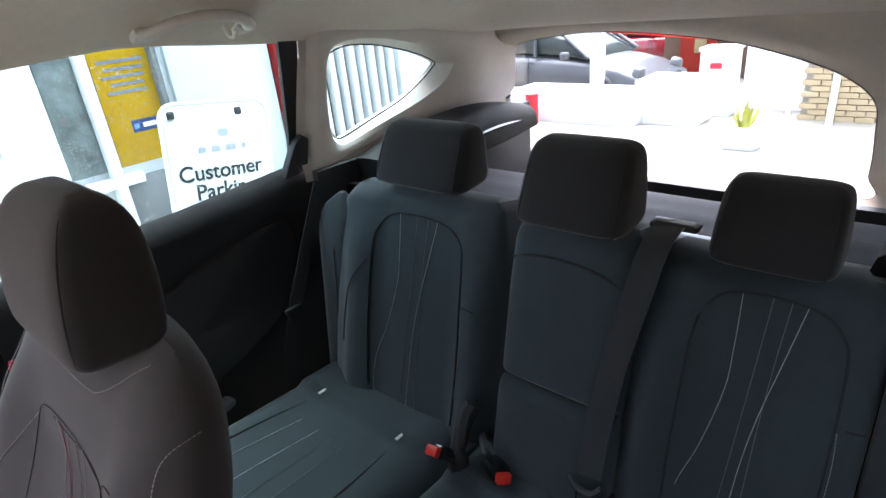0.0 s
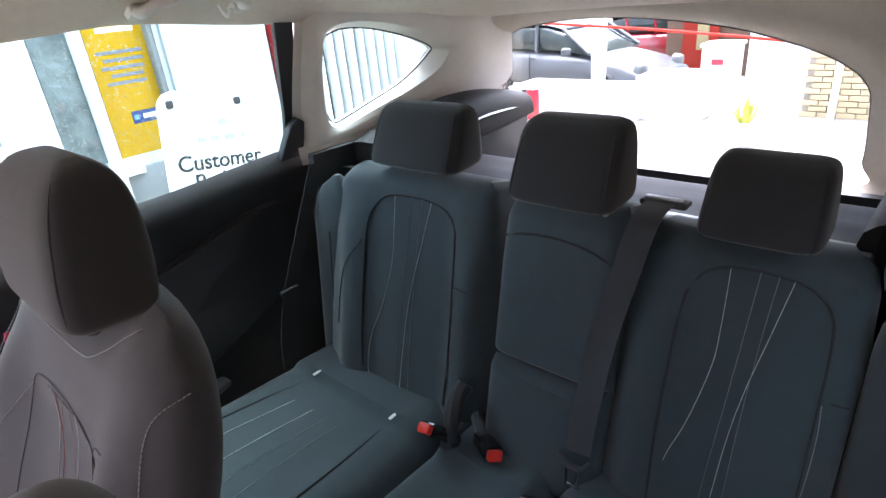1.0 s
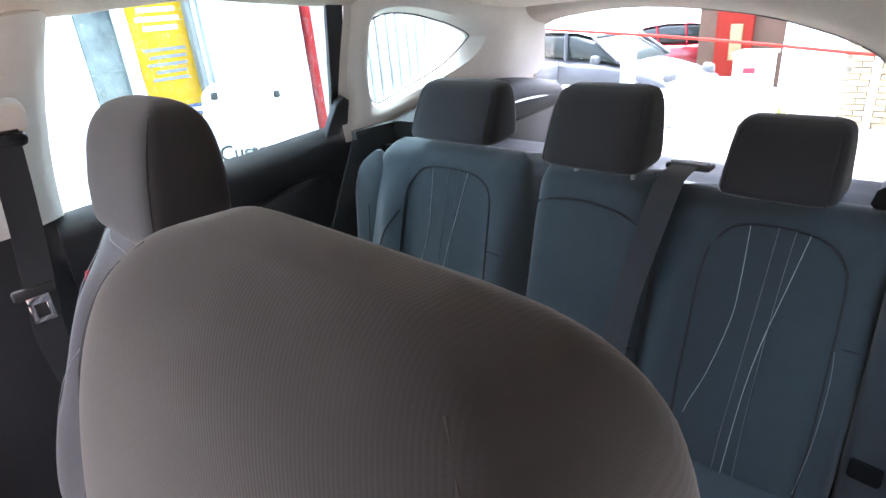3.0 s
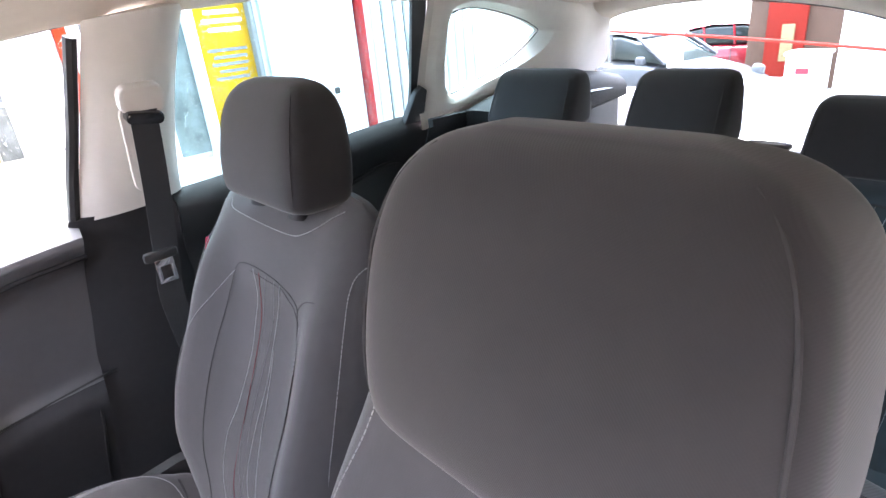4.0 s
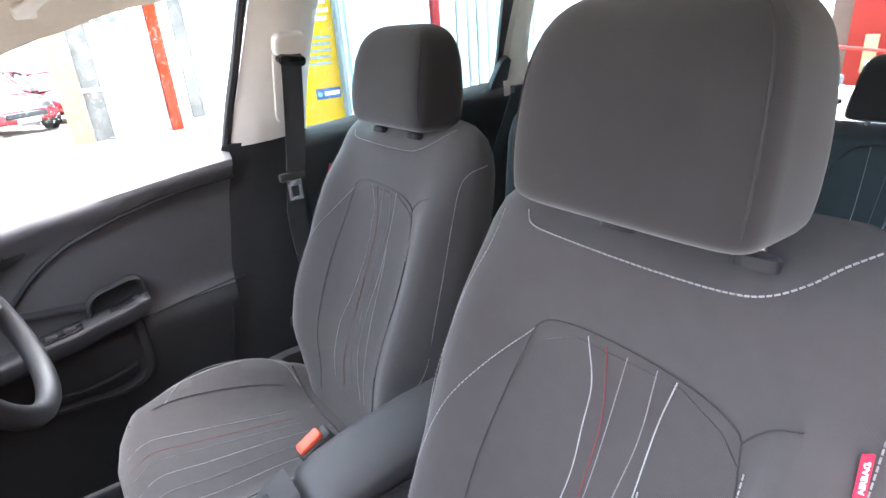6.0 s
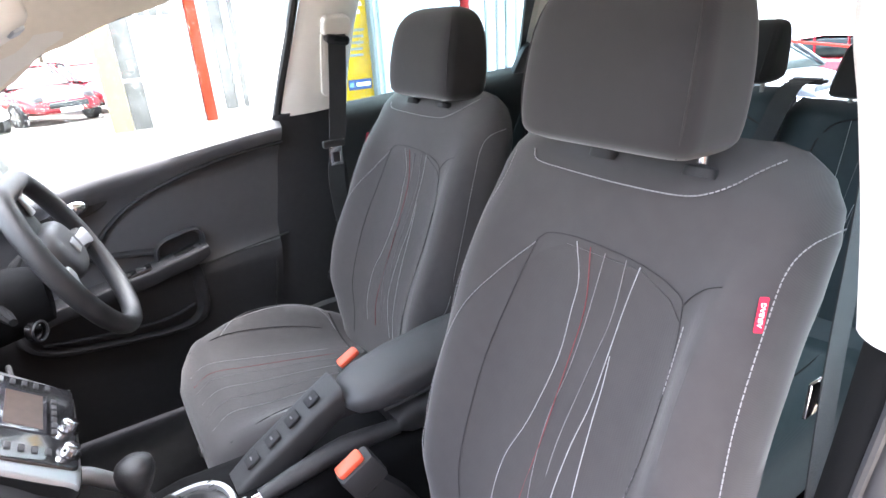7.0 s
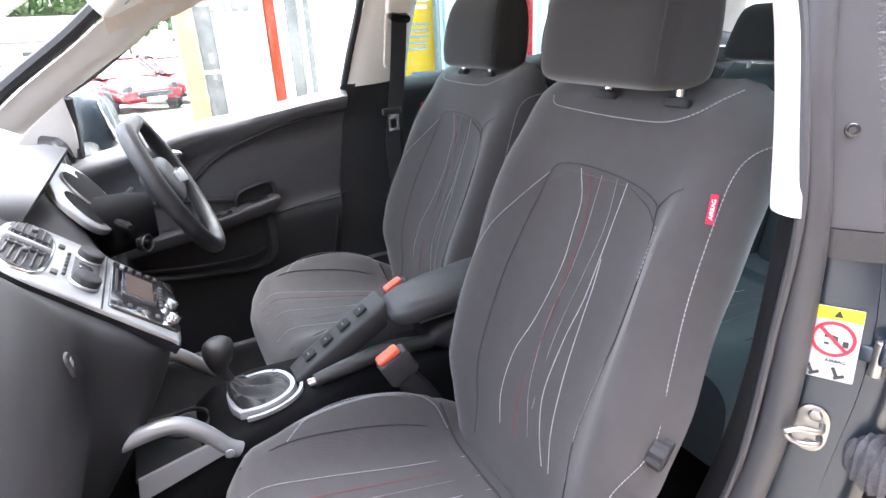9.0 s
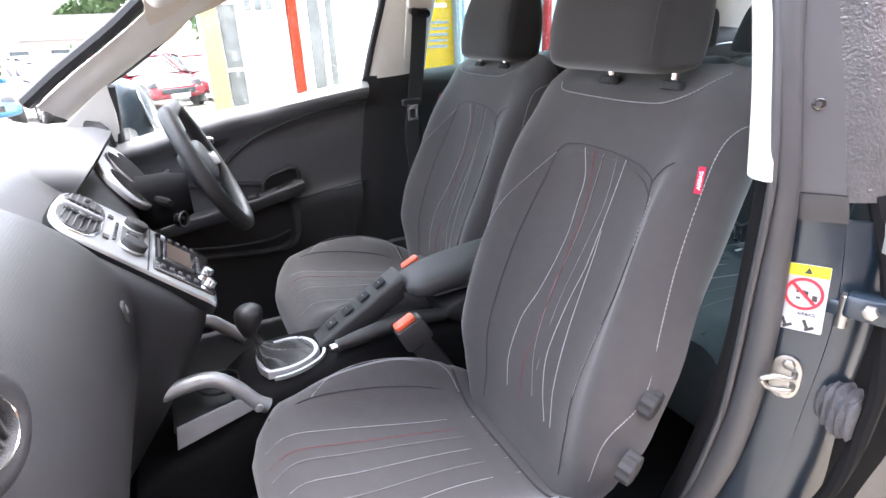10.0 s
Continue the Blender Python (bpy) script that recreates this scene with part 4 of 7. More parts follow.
def rear_stripes(bk, on, cx, w):
    def run(pts, r, m, name="stitch", dashed=False):
        stitch([on(cx + x * w, s) for x, s in pts], r, m, bk, name, dashed)
    run([(-1.0, 0.04), (-1.04, 0.15), (-1.03, 0.28), (-1.0, 0.38), (-0.90, 0.42), (-0.60, 0.448), (0.0, 0.456), (0.60, 0.448), (0.90, 0.42), (1.0, 0.38), (1.03, 0.28), (1.04, 0.15), (1.0, 0.04)], 0.0020, M_SEAM, "seam")
    run([(-0.42, 0.452), (-0.40, 0.37), (-0.42, 0.30), (-0.62, 0.20), (-0.86, 0.12), (-0.92, 0.05), (-0.86, 0.0)], 0.00055, M_WHITE2)
    run([(0.42, 0.452), (0.25, 0.36), (0.10, 0.28), (0.0, 0.20), (-0.06, 0.10), (-0.10, 0.0)], 0.00055, M_WHITE2)
    run([(-0.02, 0.455), (-0.08, 0.34), (-0.16, 0.20), (-0.22, 0.10), (-0.24, 0.0)], 0.0005, M_GREY)
    run([(0.22, 0.455), (0.16, 0.36), (0.12, 0.25), (0.10, 0.12), (0.11, 0.0)], 0.0005, M_GREY)
    run([(1.06, 0.296), (1.10, 0.24), (1.08, 0.15), (0.98, 0.05)], 0.0006, M_STITCH, dashed=True)
    run([(1.03, 0.30), (1.25, 0.302), (1.38, 0.300)], 0.0014, M_SEAM, "seam")
    if w > 0.11:
        run([(-1.10, 0.34), (-1.40, 0.28), (-1.62, 0.20), (-1.70, 0.12)], 0.0014, M_SEAM, "seam")


def rear_rest(parent, at, w, h=0.105):
    tab = [(0.0, 0.93, 0.70), (0.05, 0.985, 0.92), (0.15, 1.0, 1.0), (0.45, 0.985, 0.86), (0.70, 0.965, 0.70), (0.86, 0.93, 0.56), (0.95, 0.86, 0.40), (1.0, 0.72, 0.20)]
    hr = part("headrest", shift(head_rings(w, h, 0.062, 0.30, tab=tab, p=5.0), pose(*at, 4, 0, 0)), M_REST, parent)
    for e in (-1, 1):
        part("piping", tube([pose(*at, 4, 0, 0) @ V((e * w * a, d, z)) for a, d, z in [(0.86 * lerp_tab([(q[0], q[1]) for q in tab], u), 0.30 * u * h - 0.90 * 0.062 * lerp_tab([(q[0], q[2]) for q in tab], u), h * u) for u in (0.04, 0.15, 0.35, 0.55, 0.75, 0.88)]], 0.0012, 6, 3), M_SEAM, hr)
        part("post", tube([(at[0] + e * 0.055, at[1] + 0.015, at[2] - 0.05), (at[0] + e * 0.055, at[1] + 0.02, at[2] + 0.02)], 0.005, 8, 0), M_STEEL, parent)


rr, bk, on = rear_back("back_bench_seat", (-0.380, 0.694, 0.575), 0.240, 0.505, "dark grey cloth outer rear seat with white stripes and headrest", (0.034, 0.118), corner=0.20)
rear_stripes(bk, on, 0.034, 0.124)
rear_rest(rr, (0.020, 0.168, 0.497), 0.122, 0.115)
rm, bk, on = rear_back("back_bench_seat", (-0.008, 0.690, 0.56), 0.118, 0.520, "narrow dark grey cloth middle rear seat with headrest", None, split=0.205)
stitch([on(x, s) for x, s in ((-0.108, 0.438), (-0.06, 0.452), (0.0, 0.455), (0.06, 0.447), (0.108, 0.425))], 0.0026, M_SEAM, bk, "seam")
stitch([on(x, 0.205) for x in (-0.112, -0.05, 0.0, 0.05, 0.112)], 0.006, M_SEAM, bk, "seam")
part("release_loop", shift(box(0.022, 0.006, 0.014, 0.003), on(0.110, 0.366, 0.004)), M_BLACK, bk, "black fabric release loop")
rear_rest(rm, (0.014, 0.122, 0.512), 0.094, 0.124)
rl, bk, on = rear_back("back_bench_seat", (0.264, 0.728, 0.56), 0.163, 0.495, "dark grey cloth outer rear seat with white stripes and headrest", (0.033, 0.095))
rear_stripes(bk, on, 0.027, 0.096)
rear_rest(rl, (0.012, 0.142, 0.486), 0.079)

# cloth side bolster between the outer backrest and the rear door
sb = thing("side_bolster", (-0.622, 0.748, 0.52), "dark grey cloth side bolster beside the rear backrest", "seat bolster")
rings = []
for k in range(19):
    t = k / 18
    end = max(0.0, (t - 0.80) / 0.20)
    half = 0.062 * math.sqrt(max(0.02, 1 - end ** 2.2))
    rings.append([(0.020 * end + half * c, 0.020 + 0.05 * t + 0.050 * (1 - 0.35 * t) * math.sqrt(max(0.04, 1 - end ** 3)) * e_, 0.505 * t) for c, e_ in oval(1, 1, 24, 2.6)])
part("pad", loft(rings), M_REARC_TEAL, sb)
part("seam", tube([(0.018, 0.020 + 0.05 * t - 0.052 * (1 - 0.35 * t), 0.505 * t) for t in (0.05, 0.3, 0.55, 0.75)], 0.0012, 6, 4), M_SEAM, sb)

# dark padded side panel and belt on the near side of the bench
sp = thing("side_bolster", (0.512, 0.770, 0.50), "dark smooth side panel beside the near rear seat", "seat bolster")
rings = []
for k in range(19):
    t = k / 18
    end = max(0.0, (t - 0.80) / 0.20)
    half = 0.084 * math.sqrt(max(0.03, 1 - end ** 2.4))
    rings.append([(0.014 * end + half * c, 0.020 + 0.055 * t + 0.055 * (1 - 0.35 * t) * math.sqrt(max(0.05, 1 - end ** 3)) * e_, 0.560 * t) for c, e_ in oval(1, 1, 24, 2.8)])
part("pad", loft(rings), M_SEATS, sp)
part("anchor_slot", shift(plate(rrect(0.040, 0.030, 0.005), 0.006, 0.003), frame_of((-0.050, -0.024, 0.205), (1, 0, 0), (-0.1, -1, 0.1))), M_SHADEBLACK, sp, "black belt anchor slot")
nb = thing("rear_seat_belt", (0.445, 0.86, 1.08), "dark outer rear seat belt over the near side panel", "seat belt")
g = []
for p in curve([(0.070, 0.060, 0.040), (0.030, 0.040, 0.042), (0.000, 0.010, 0.018), (-0.010, -0.012, -0.030), (-0.006, 0.010, -0.075)], 6):
    g.append([p + V(((k / 4 - 0.5) * 0.030, (k / 4 - 0.5) * 0.032, 0)) for k in range(5)])
part("webbing", sheet(g, 0.0014, (-1, 0, 0)), M_BELT, nb)

# cushions of the bench
def rear_cushion(at, half, label, stripes):
    cu = thing("rear_cushion", at, label, "seat cushion", "rear seat cushions")
    def top(x, y):
        q = min(1.0, abs(x) / half)
        e = (1 - q ** 7) ** 0.4 if q < 1 else 0.0
        z = 0.012 * math.exp(-((abs(x) - half * 0.78) / 0.05) ** 2) + 0.045 * (-y / 0.6) - 0.03 * max(0.0, (-y - 0.40) / 0.1) ** 2
        z += 0.014 * (y > -0.072) - 0.012 * math.exp(-((y + 0.072) / 0.007) ** 2)
        return -0.05 + (0.05 + z) * e
    rings, N = [], 26
    for k in range(44):
        y = -0.50 + 0.56 * k / 43
        ring = [(half * math.sin(math.pi * (b / N - 0.5)), y, top(half * math.sin(math.pi * (b / N - 0.5)), y)) for b in range(N + 1)]
        ring += [(half * 0.98 * math.sin(math.pi * (b / N - 0.5)), y, -0.16) for b in range(N, -1, -1)]
        rings.append(ring)
    pad = part("pad", loft(rings), M_REARC_TEAL, cu)
    for x0, x1, m, r in stripes:
        stitch([(x0, -0.078, top(x0, -0.078) + 0.002), ((x0 + x1) / 2, -0.22, top((x0 + x1) / 2, -0.22) + 0.002), (x1, -0.38, top(x1, -0.38) + 0.002), (x1 * 1.03, -0.48, top(x1, -0.48) + 0.002)], r, m, pad)
    if stripes:
        for e in (-1, 1):
            stitch([(e * half * a, y, top(e * half * a, y) + 0.001) for a, y in ((0.55, -0.08), (0.62, -0.2), (0.66, -0.35), (0.66, -0.48))], 0.0018, M_SEAM, pad, "seam")
            tagl = part("child_seat_tag", shift(box(0.007, 0.022, 0.003, 0.001), (e * 0.128 + 0.005, -0.066, top(0.12, -0.066) + 0.004)), M_LETTER, pad, "small pale fabric tag")
    return cu


STR = ((-0.085, -0.115, M_WHITE2, 0.0007), (-0.03, -0.045, M_WHITE2, 0.0007), (0.01, 0.012, M_GREY, 0.0006), (0.045, 0.06, M_GREY, 0.0006))
rear_cushion((-0.428, 0.690, 0.585), 0.236, "dark grey cloth rear seat cushion with white stripes", STR)
rear_cushion((-0.070, 0.690, 0.572), 0.118, "plain dark grey middle seat cushion", ())
rear_cushion((0.262, 0.690, 0.585), 0.200, "dark grey cloth rear seat cushion with white stripes", STR)


# buckles and belts of the bench
def buckle(at, aim, label):
    bu = thing("seat_belt_buckle", at, label, "seat belt buckle", "rear buckles")
    m = frame_of((0, 0, 0), (1, 0.2, 0), aim)
    part("housing", shift(box(0.036, 0.026, 0.070, 0.006), m @ Matrix.Translation((0, 0, -0.038))), M_GLOSSB, bu)
    part("button", shift(box(0.028, 0.020, 0.016, 0.004), m @ Matrix.Translation((0, -0.002, 0.002))), M_BUCKLE, bu, "red release button")
    part("stalk", tube([m @ V((0, 0, -0.06)), m @ V((0, 0.02, -0.10)), m @ V((0, 0.05, -0.13))], 0.012, 8, 4), M_BELT, bu)


buckle((-0.172, 0.600, 0.656), (-0.10, -0.62, 0.70), "black buckle with a red button between the rear seats")
buckle((-0.056, 0.652, 0.616), (0.75, -0.45, 0.25), "black buckle with a red button lying on the middle cushion")
buckle((0.048, 0.600, 0.606), (0.15, -0.70, 0.70), "black buckle with a red button beside the outer cushion")
loop = thing("seat_hinge_cover", (-0.150, 0.675, 0.62), "black plastic hinge cover between two rear seats", "hinge cover")
part("cover", tube([(0, 0.02, 0.085), (-0.004, -0.005, 0.06), (-0.004, -0.03, 0.01), (-0.002, -0.035, -0.05)], 0.017, 8, 5, flat=1.2), M_BLACK, loop)

rb = thing("rear_seat_belt", (0.108, 0.76, 0.886), "black middle seat belt running down over the backrest", "seat belt")
g = []
for p in curve([(0.027, 0.112, 0.186), (0.027, 0.040, 0.172), (0.020, -0.005, 0.10), (0.004, -0.035, 0.0), (-0.010, -0.055, -0.12), (-0.018, -0.066, -0.215)], 6):
    g.append([p + V(((k / 4 - 0.5) * 0.042, 0.006 * (k / 4 - 0.5), 0)) for k in range(5)])
part("webbing", sheet(g, 0.0014, (0, -1, 0)), M_BELT, rb)
part("tongue_grip", tube([(-0.048, -0.075, -0.222), (-0.030, -0.08, -0.235), (-0.005, -0.08, -0.235), (0.012, -0.075, -0.215)], 0.006, 8, 4), M_BLACK, rb)
part("tongue", join(shift(box(0.006, 0.003, 0.036, 0.001), (-0.030, -0.082, -0.258)), shift(box(0.006, 0.003, 0.036, 0.001), (-0.010, -0.082, -0.258)), shift(box(0.026, 0.003, 0.008, 0.001), (-0.020, -0.082, -0.277))), M_CHROME, rb, "chrome latch tongue")
part("belt_exit", shift(box(0.072, 0.030, 0.010, 0.004), (0.030, 0.110, 0.182)), M_BLACK, rb)
part("belt_exit_slot", shift(box(0.060, 0.010, 0.005, 0.002), (0.030, 0.108, 0.188)), M_SILVER, rb)
sb = thing("rear_seat_belt", (-0.662, 0.678, 0.80), "black outer rear seat belt along the seat side", "seat belt")
g = []
for p in curve([(0.0, 0.13, 0.25), (0.004, 0.06, 0.12), (0.006, -0.01, -0.02), (0.008, -0.05, -0.14), (0.010, -0.06, -0.22)], 6):
    g.append([p + V((0.0, (k / 4 - 0.5) * 0.042, 0)) for k in range(5)])
part("webbing", sheet(g, 0.0014, (1, 0, 0)), M_BELT, sb)
part("tongue", join(shift(box(0.010, 0.05, 0.014, 0.004), (0.012, -0.02, -0.022)), shift(box(0.004, 0.03, 0.022, 0.002), (0.014, -0.024, -0.038))), M_BLACK, sb)


# pale overhead housing at the windscreen's top
over = thing("overhead_housing", (-0.045, -0.570, 1.270), "pale rounded plastic housing at the windscreen's top", "overhead console")
om = frame_of((0, 0, 0), (0.213, 0.065, 0.0), (0.05, 0.42, -0.90))
part("body", shift(head_rings(0.078, 0.050, 0.048, 0.0, p=4.5, tab=[(0.0, 1.06, 1.06), (0.35, 1.04, 1.04), (0.7, 1.0, 1.0), (0.9, 0.95, 0.93), (1.0, 0.86, 0.80)]), om @ Matrix.Translation((0, 0, -0.020))), M_PILLAR, over)
part("slot", shift(plate(rrect(0.020, 0.005, 0.002), 0.002, 0.001), om @ Matrix.Translation((0.020, 0.018, 0.0295))), M_PALE, over, "small grey slot")
part("clip", shift(box(0.034, 0.014, 0.008, 0.003), om @ Matrix.Translation((0.020, -0.030, 0.0300))), M_PALE, over, "grey clip")


# ---- dashboard ----
dash = thing("dashboard", (0, -0.9, 0.7), "dark grey moulded dashboard with a silver centre stack", "dashboard")
D0 = V((0, -0.9, 0.7))
PC = [(-1.30, 0.985), (-1.00, 1.000), (-0.905, 0.975), (-0.840, 0.925), (-0.740, 0.840), (-0.640, 0.757), (-0.618, 0.725), (-0.665, 0.625), (-0.790, 0.450), (-0.86, 0.36)]
PP = [(-1.30, 0.985), (-1.02, 1.015), (-0.880, 0.995), (-0.790, 0.945), (-0.735, 0.870), (-0.722, 0.790), (-0.745, 0.670), (-0.800, 0.545), (-0.870, 0.430), (-0.95, 0.34)]


def dash_at(x, t):
    wq = math.exp(-((x + 0.060) / 0.175) ** 6)
    k = t * (len(PC) - 1)
    a = min(int(k), len(PC) - 2)
    u = k - a
    pts = []
    for tab in (PC, PP):
        p = [V((0, q[0], q[1])) for q in tab]
        p0, p1, p2, p3 = p[max(a - 1, 0)], p[a], p[a + 1], p[min(a + 2, len(p) - 1)]
        pts.append(0.5 * (2 * p1 + (p2 - p0) * u + (2 * p0 - 5 * p1 + 4 * p2 - p3) * u * u + (3 * p1 - p0 - 3 * p2 + p3) * u ** 3))
    q = pts[1].lerp(pts[0], wq)
    q.y -= 0.10 * max(0.0, (abs(x) - 0.45) / 0.30) ** 2
    return V((x, q.y, q.z))


g = []
for a in range(105):
    x = -0.735 + 1.46 * a / 104
    g.append([dash_at(x, b / 84) - D0 for b in range(85)])
dn, dl = M_DASH.node_tree.nodes, M_DASH.node_tree.links
rib = dn.new("ShaderNodeTexWave")
rib.bands_direction = "Z"
rib.inputs["Scale"].default_value, rib.inputs["Distortion"].default_value = 130.0, 0.2
tcd = dn.new("ShaderNodeTexCoord")
dl.new(tcd.outputs["Object"], rib.inputs["Vector"])
bud = dn.new("ShaderNodeBump")
bud.inputs["Strength"].default_value, bud.inputs["Distance"].default_value = 0.08, 0.0006
dl.new(rib.outputs["Fac"], bud.inputs["Height"])
dl.new(dn["Bump"].outputs["Normal"], bud.inputs["Normal"])
dl.new(bud.outputs["Normal"], dn["Principled BSDF"].inputs["Normal"])
part("moulding", sheet(g, 0.015, (0, -1, -0.3)), M_DASH, dash)
# glovebox button
gb = dash_at(0.2385, 0.497) - D0
gm = frame_of(gb + V((0, 0.004, 0)), (1, 0, 0), (0, 0.99, 0.12))
btn = part("glovebox_button", shift(plate(rrect(0.024, 0.030, 0.008), 0.004, 0.002), gm), M_LOWER, dash, "black glovebox button")
for dx in (-0.003, 0.003):
    part("mark", shift(box(0.003, 0.009, 0.001), gm @ Matrix.Translation((dx, -0.003, 0.0046))), M_GREY, btn)
# silver centre stack
SM = frame_of((0, 0, 0), (-1, 0, 0), (0, 0.652, 0.758))
SM.translation = V((-0.068, -0.739, 0.834)) - D0
outl = []
for x, y in ((0.0, 0.124), (0.07, 0.120), (0.106, 0.104), (0.122, 0.068), (0.128, 0.0), (0.134, -0.08), (0.138, -0.150), (0.132, -0.166), (0.0, -0.168), (-0.098, -0.164), (-0.104, -0.150), (-0.112, -0.08), (-0.120, 0.0), (-0.120, 0.068), (-0.106, 0.104), (-0.07, 0.120)):
    outl.append((-x, y, 0))
outl = [(p.x, p.y) for p in curve(outl + outl[:1], 4)[:-1]]
part("panel_base", shift(plate(outl, 0.014), SM), M_SHADEBLACK, dash, "black base under the centre panel")
stack = part("centre_panel", shift(plate([(x * 0.985, y * 0.985) for x, y in outl], 0.007, 0.004), SM @ Matrix.Translation((0, 0, 0.013))), mat("dull silver plastic", (0.30, 0.305, 0.31), 0.36, 0.75, 0.05, 60, grain=0.08), dash, "satin silver centre panel")
part("panel_joint", shift(box(0.240, 0.0025, 0.002), SM @ Matrix.Translation((-0.006, -0.040, 0.0202))), M_RUBBER, stack)
T = lambda x, y, z=0.020: SM @ Matrix.Translation((-x, y, z))
# twin air vents: dark wells with fins, a bright cross bar and thumb wheels
vent = part("vent_bezel", shift(plate([(p[0], p[1]) for p in oval(0.104, 0.038, 36, 3.0)], 0.003, 0.002), T(0.0, 0.078)), M_CHROME, stack, "bright vent surround")
part("vent_well", shift(plate([(p[0], p[1]) for p in oval(0.098, 0.033, 36, 3.0)], 0.002), T(0.0, 0.078, 0.0225)), M_RUBBER, stack)
for k in range(6):
    y = 0.0530 + 0.0100 * k
    for e in (-1, 1):
        ww = 0.086 - 0.020 * (abs(y - 0.078) / 0.026) ** 3
        part("vent_slat", shift(box(ww, 0.0020, 0.0040, 0.0006), T(e * (0.0055 + ww / 2), y, 0.0262) @ Matrix.Rotation(0.3, 4, "X")), M_SEAL, stack)
for e in (-1, 1):
    part("vent_bar", shift(box(0.0022, 0.056, 0.005, 0.0006), T(e * 0.028, 0.078, 0.0275)), M_LOWER, stack)
part("vent_divider", shift(box(0.006, 0.066, 0.008, 0.002), T(0.0, 0.078, 0.028)), M_SILVER, stack)
for dx in (-0.050, 0.050):
    part("vent_thumb", shift(box(0.016, 0.009, 0.008, 0.003), T(dx, 0.078, 0.034)), M_BLACK, stack)
for dx in (-0.060, 0.060):
    part("panel_button", shift(box(0.016, 0.010, 0.004, 0.001), T(dx, 0.033, 0.022)), M_BLACK, stack)
# climate controls
part("climate_plate", shift(plate(rrect(0.150, 0.040, 0.012), 0.003, 0.0015), T(0.004, -0.010)), M_BLACK, stack, "dark climate control plate")
for dx in (-0.055, 0.063):
    kn = part("climate_knob", shift(plate(oval(0.021, 0.021, 36), 0.016, 0.004), T(dx, -0.010, 0.022)), M_LOWER, stack, "round dark climate knob")
    part("knob_rim", shift(plate(oval(0.0230, 0.0230, 36), 0.004, 0.002), T(dx, -0.010, 0.0215)), M_SILVER, kn)
part("climate_display", shift(box(0.045, 0.022, 0.003, 0.001), T(0.004, -0.008, 0.0235)), M_SCREEN, stack)
for k in range(6):
    part("panel_button", shift(box(0.012, 0.006, 0.004, 0.001), T(-0.04 + 0.018 * k, 0.020, 0.0215)), M_GLOSSB, stack)
# radio with screen, button rows and two knobs at its lower edge
radio = part("radio", shift(plate(rrect(0.205, 0.112, 0.008), 0.006, 0.003), T(0.008, -0.104, 0.018)), M_GLOSSB, stack, "gloss black radio with a colour screen")
part("screen", shift(plate(rrect(0.104, 0.058, 0.003), 0.002, 0.0008), T(-0.006, -0.094, 0.024)), M_SCREEN, radio)
part("screen_picture", shift(box(0.088, 0.046, 0.0006), T(-0.006, -0.094, 0.0264)), M_MAP, radio, "dim map picture on the screen")
for k in range(5):
    part("radio_button", shift(box(0.014, 0.007, 0.003, 0.001), T(0.086, -0.064 - 0.015 * k, 0.0248)), M_BLACK, radio)
    part("radio_button", shift(box(0.014, 0.007, 0.003, 0.001), T(-0.080, -0.064 - 0.015 * k, 0.0248)), M_SILVER if k == 0 else M_BLACK, radio)
for k in range(6):
    part("radio_button", shift(box(0.012, 0.007, 0.003, 0.001), T(-0.044 + 0.016 * k, -0.132, 0.0248)), M_BLACK, radio)
part("disc_slot", shift(box(0.110, 0.004, 0.001), T(-0.006, -0.056, 0.0244)), M_RUBBER, radio)
for dx in (0.020, 0.080):
    kn = part("radio_knob", shift(plate(oval(0.0105, 0.0105, 12), 0.016, 0.004), T(dx, -0.148, 0.022)), M_CHROME, radio, "facetted chromed radio knob")
    part("knob_rim", shift(plate(oval(0.015, 0.015, 28), 0.003, 0.001), T(dx, -0.148, 0.0225)), M_GLOSSB, kn)

# instrument hood with silver pod
g = []
for a in range(29):
    th = math.pi * a / 28
    xx, up = -0.400 - 0.218 * math.cos(th), math.sin(th) ** 0.65
    yr = -0.815 + 0.075 * up
    g.append([V((xx, -1.10 + (yr + 1.10) * b / 10, 0.898 + (0.098 + 0.034 * (1 - b / 10) - 0.01 * (b == 10)) * up)) - D0 for b in range(11)])
hood = part("instrument_hood", sheet(g, 0.012, (0, 0, -1)), M_DASH, dash, "dark instrument hood")
pod = part("instrument_pod", shift(plate(oval(0.172, 0.080, 44, 2.5), 0.012, 0.006), frame_of(V((-0.428, -0.740, 0.882)) - D0, (1, 0, 0), (0, 0.82, 0.57))), M_SILVER, dash, "silver instrument pod")
for dx, dz, r in ((-0.112, -0.004, 0.044), (-0.004, 0.004, 0.060), (0.100, -0.004, 0.046)):
    m = frame_of(V((-0.428 + dx, -0.729, 0.887 + dz)) - D0, (1, 0, 0), (0, 0.82, 0.57))
    part("gauge_ring", shift(loft([[(r * q * math.cos(2 * math.pi * k / 32), r * q * math.sin(2 * math.pi * k / 32), h) for k in range(32)] for q, h in ((1.0, 0.0), (1.0, 0.003), (0.98, 0.004), (0.97, 0.002))], True, False), m), M_SILVER, pod)
    # shallow dish; the shade of a deep gauge is in its black colour
    part("gauge_cup", shift(loft([[(r * q * math.cos(2 * math.pi * k / 32), r * q * math.sin(2 * math.pi * k / 32), h) for k in range(32)] for q, h in ((0.97, 0.0045), (0.93, 0.003), (0.90, 0.0015), (0.5, 0.0012), (0.02, 0.001))], True, True), m), M_SHADEBLACK, pod, "shallow gauge dish blackened for its shaded depth")
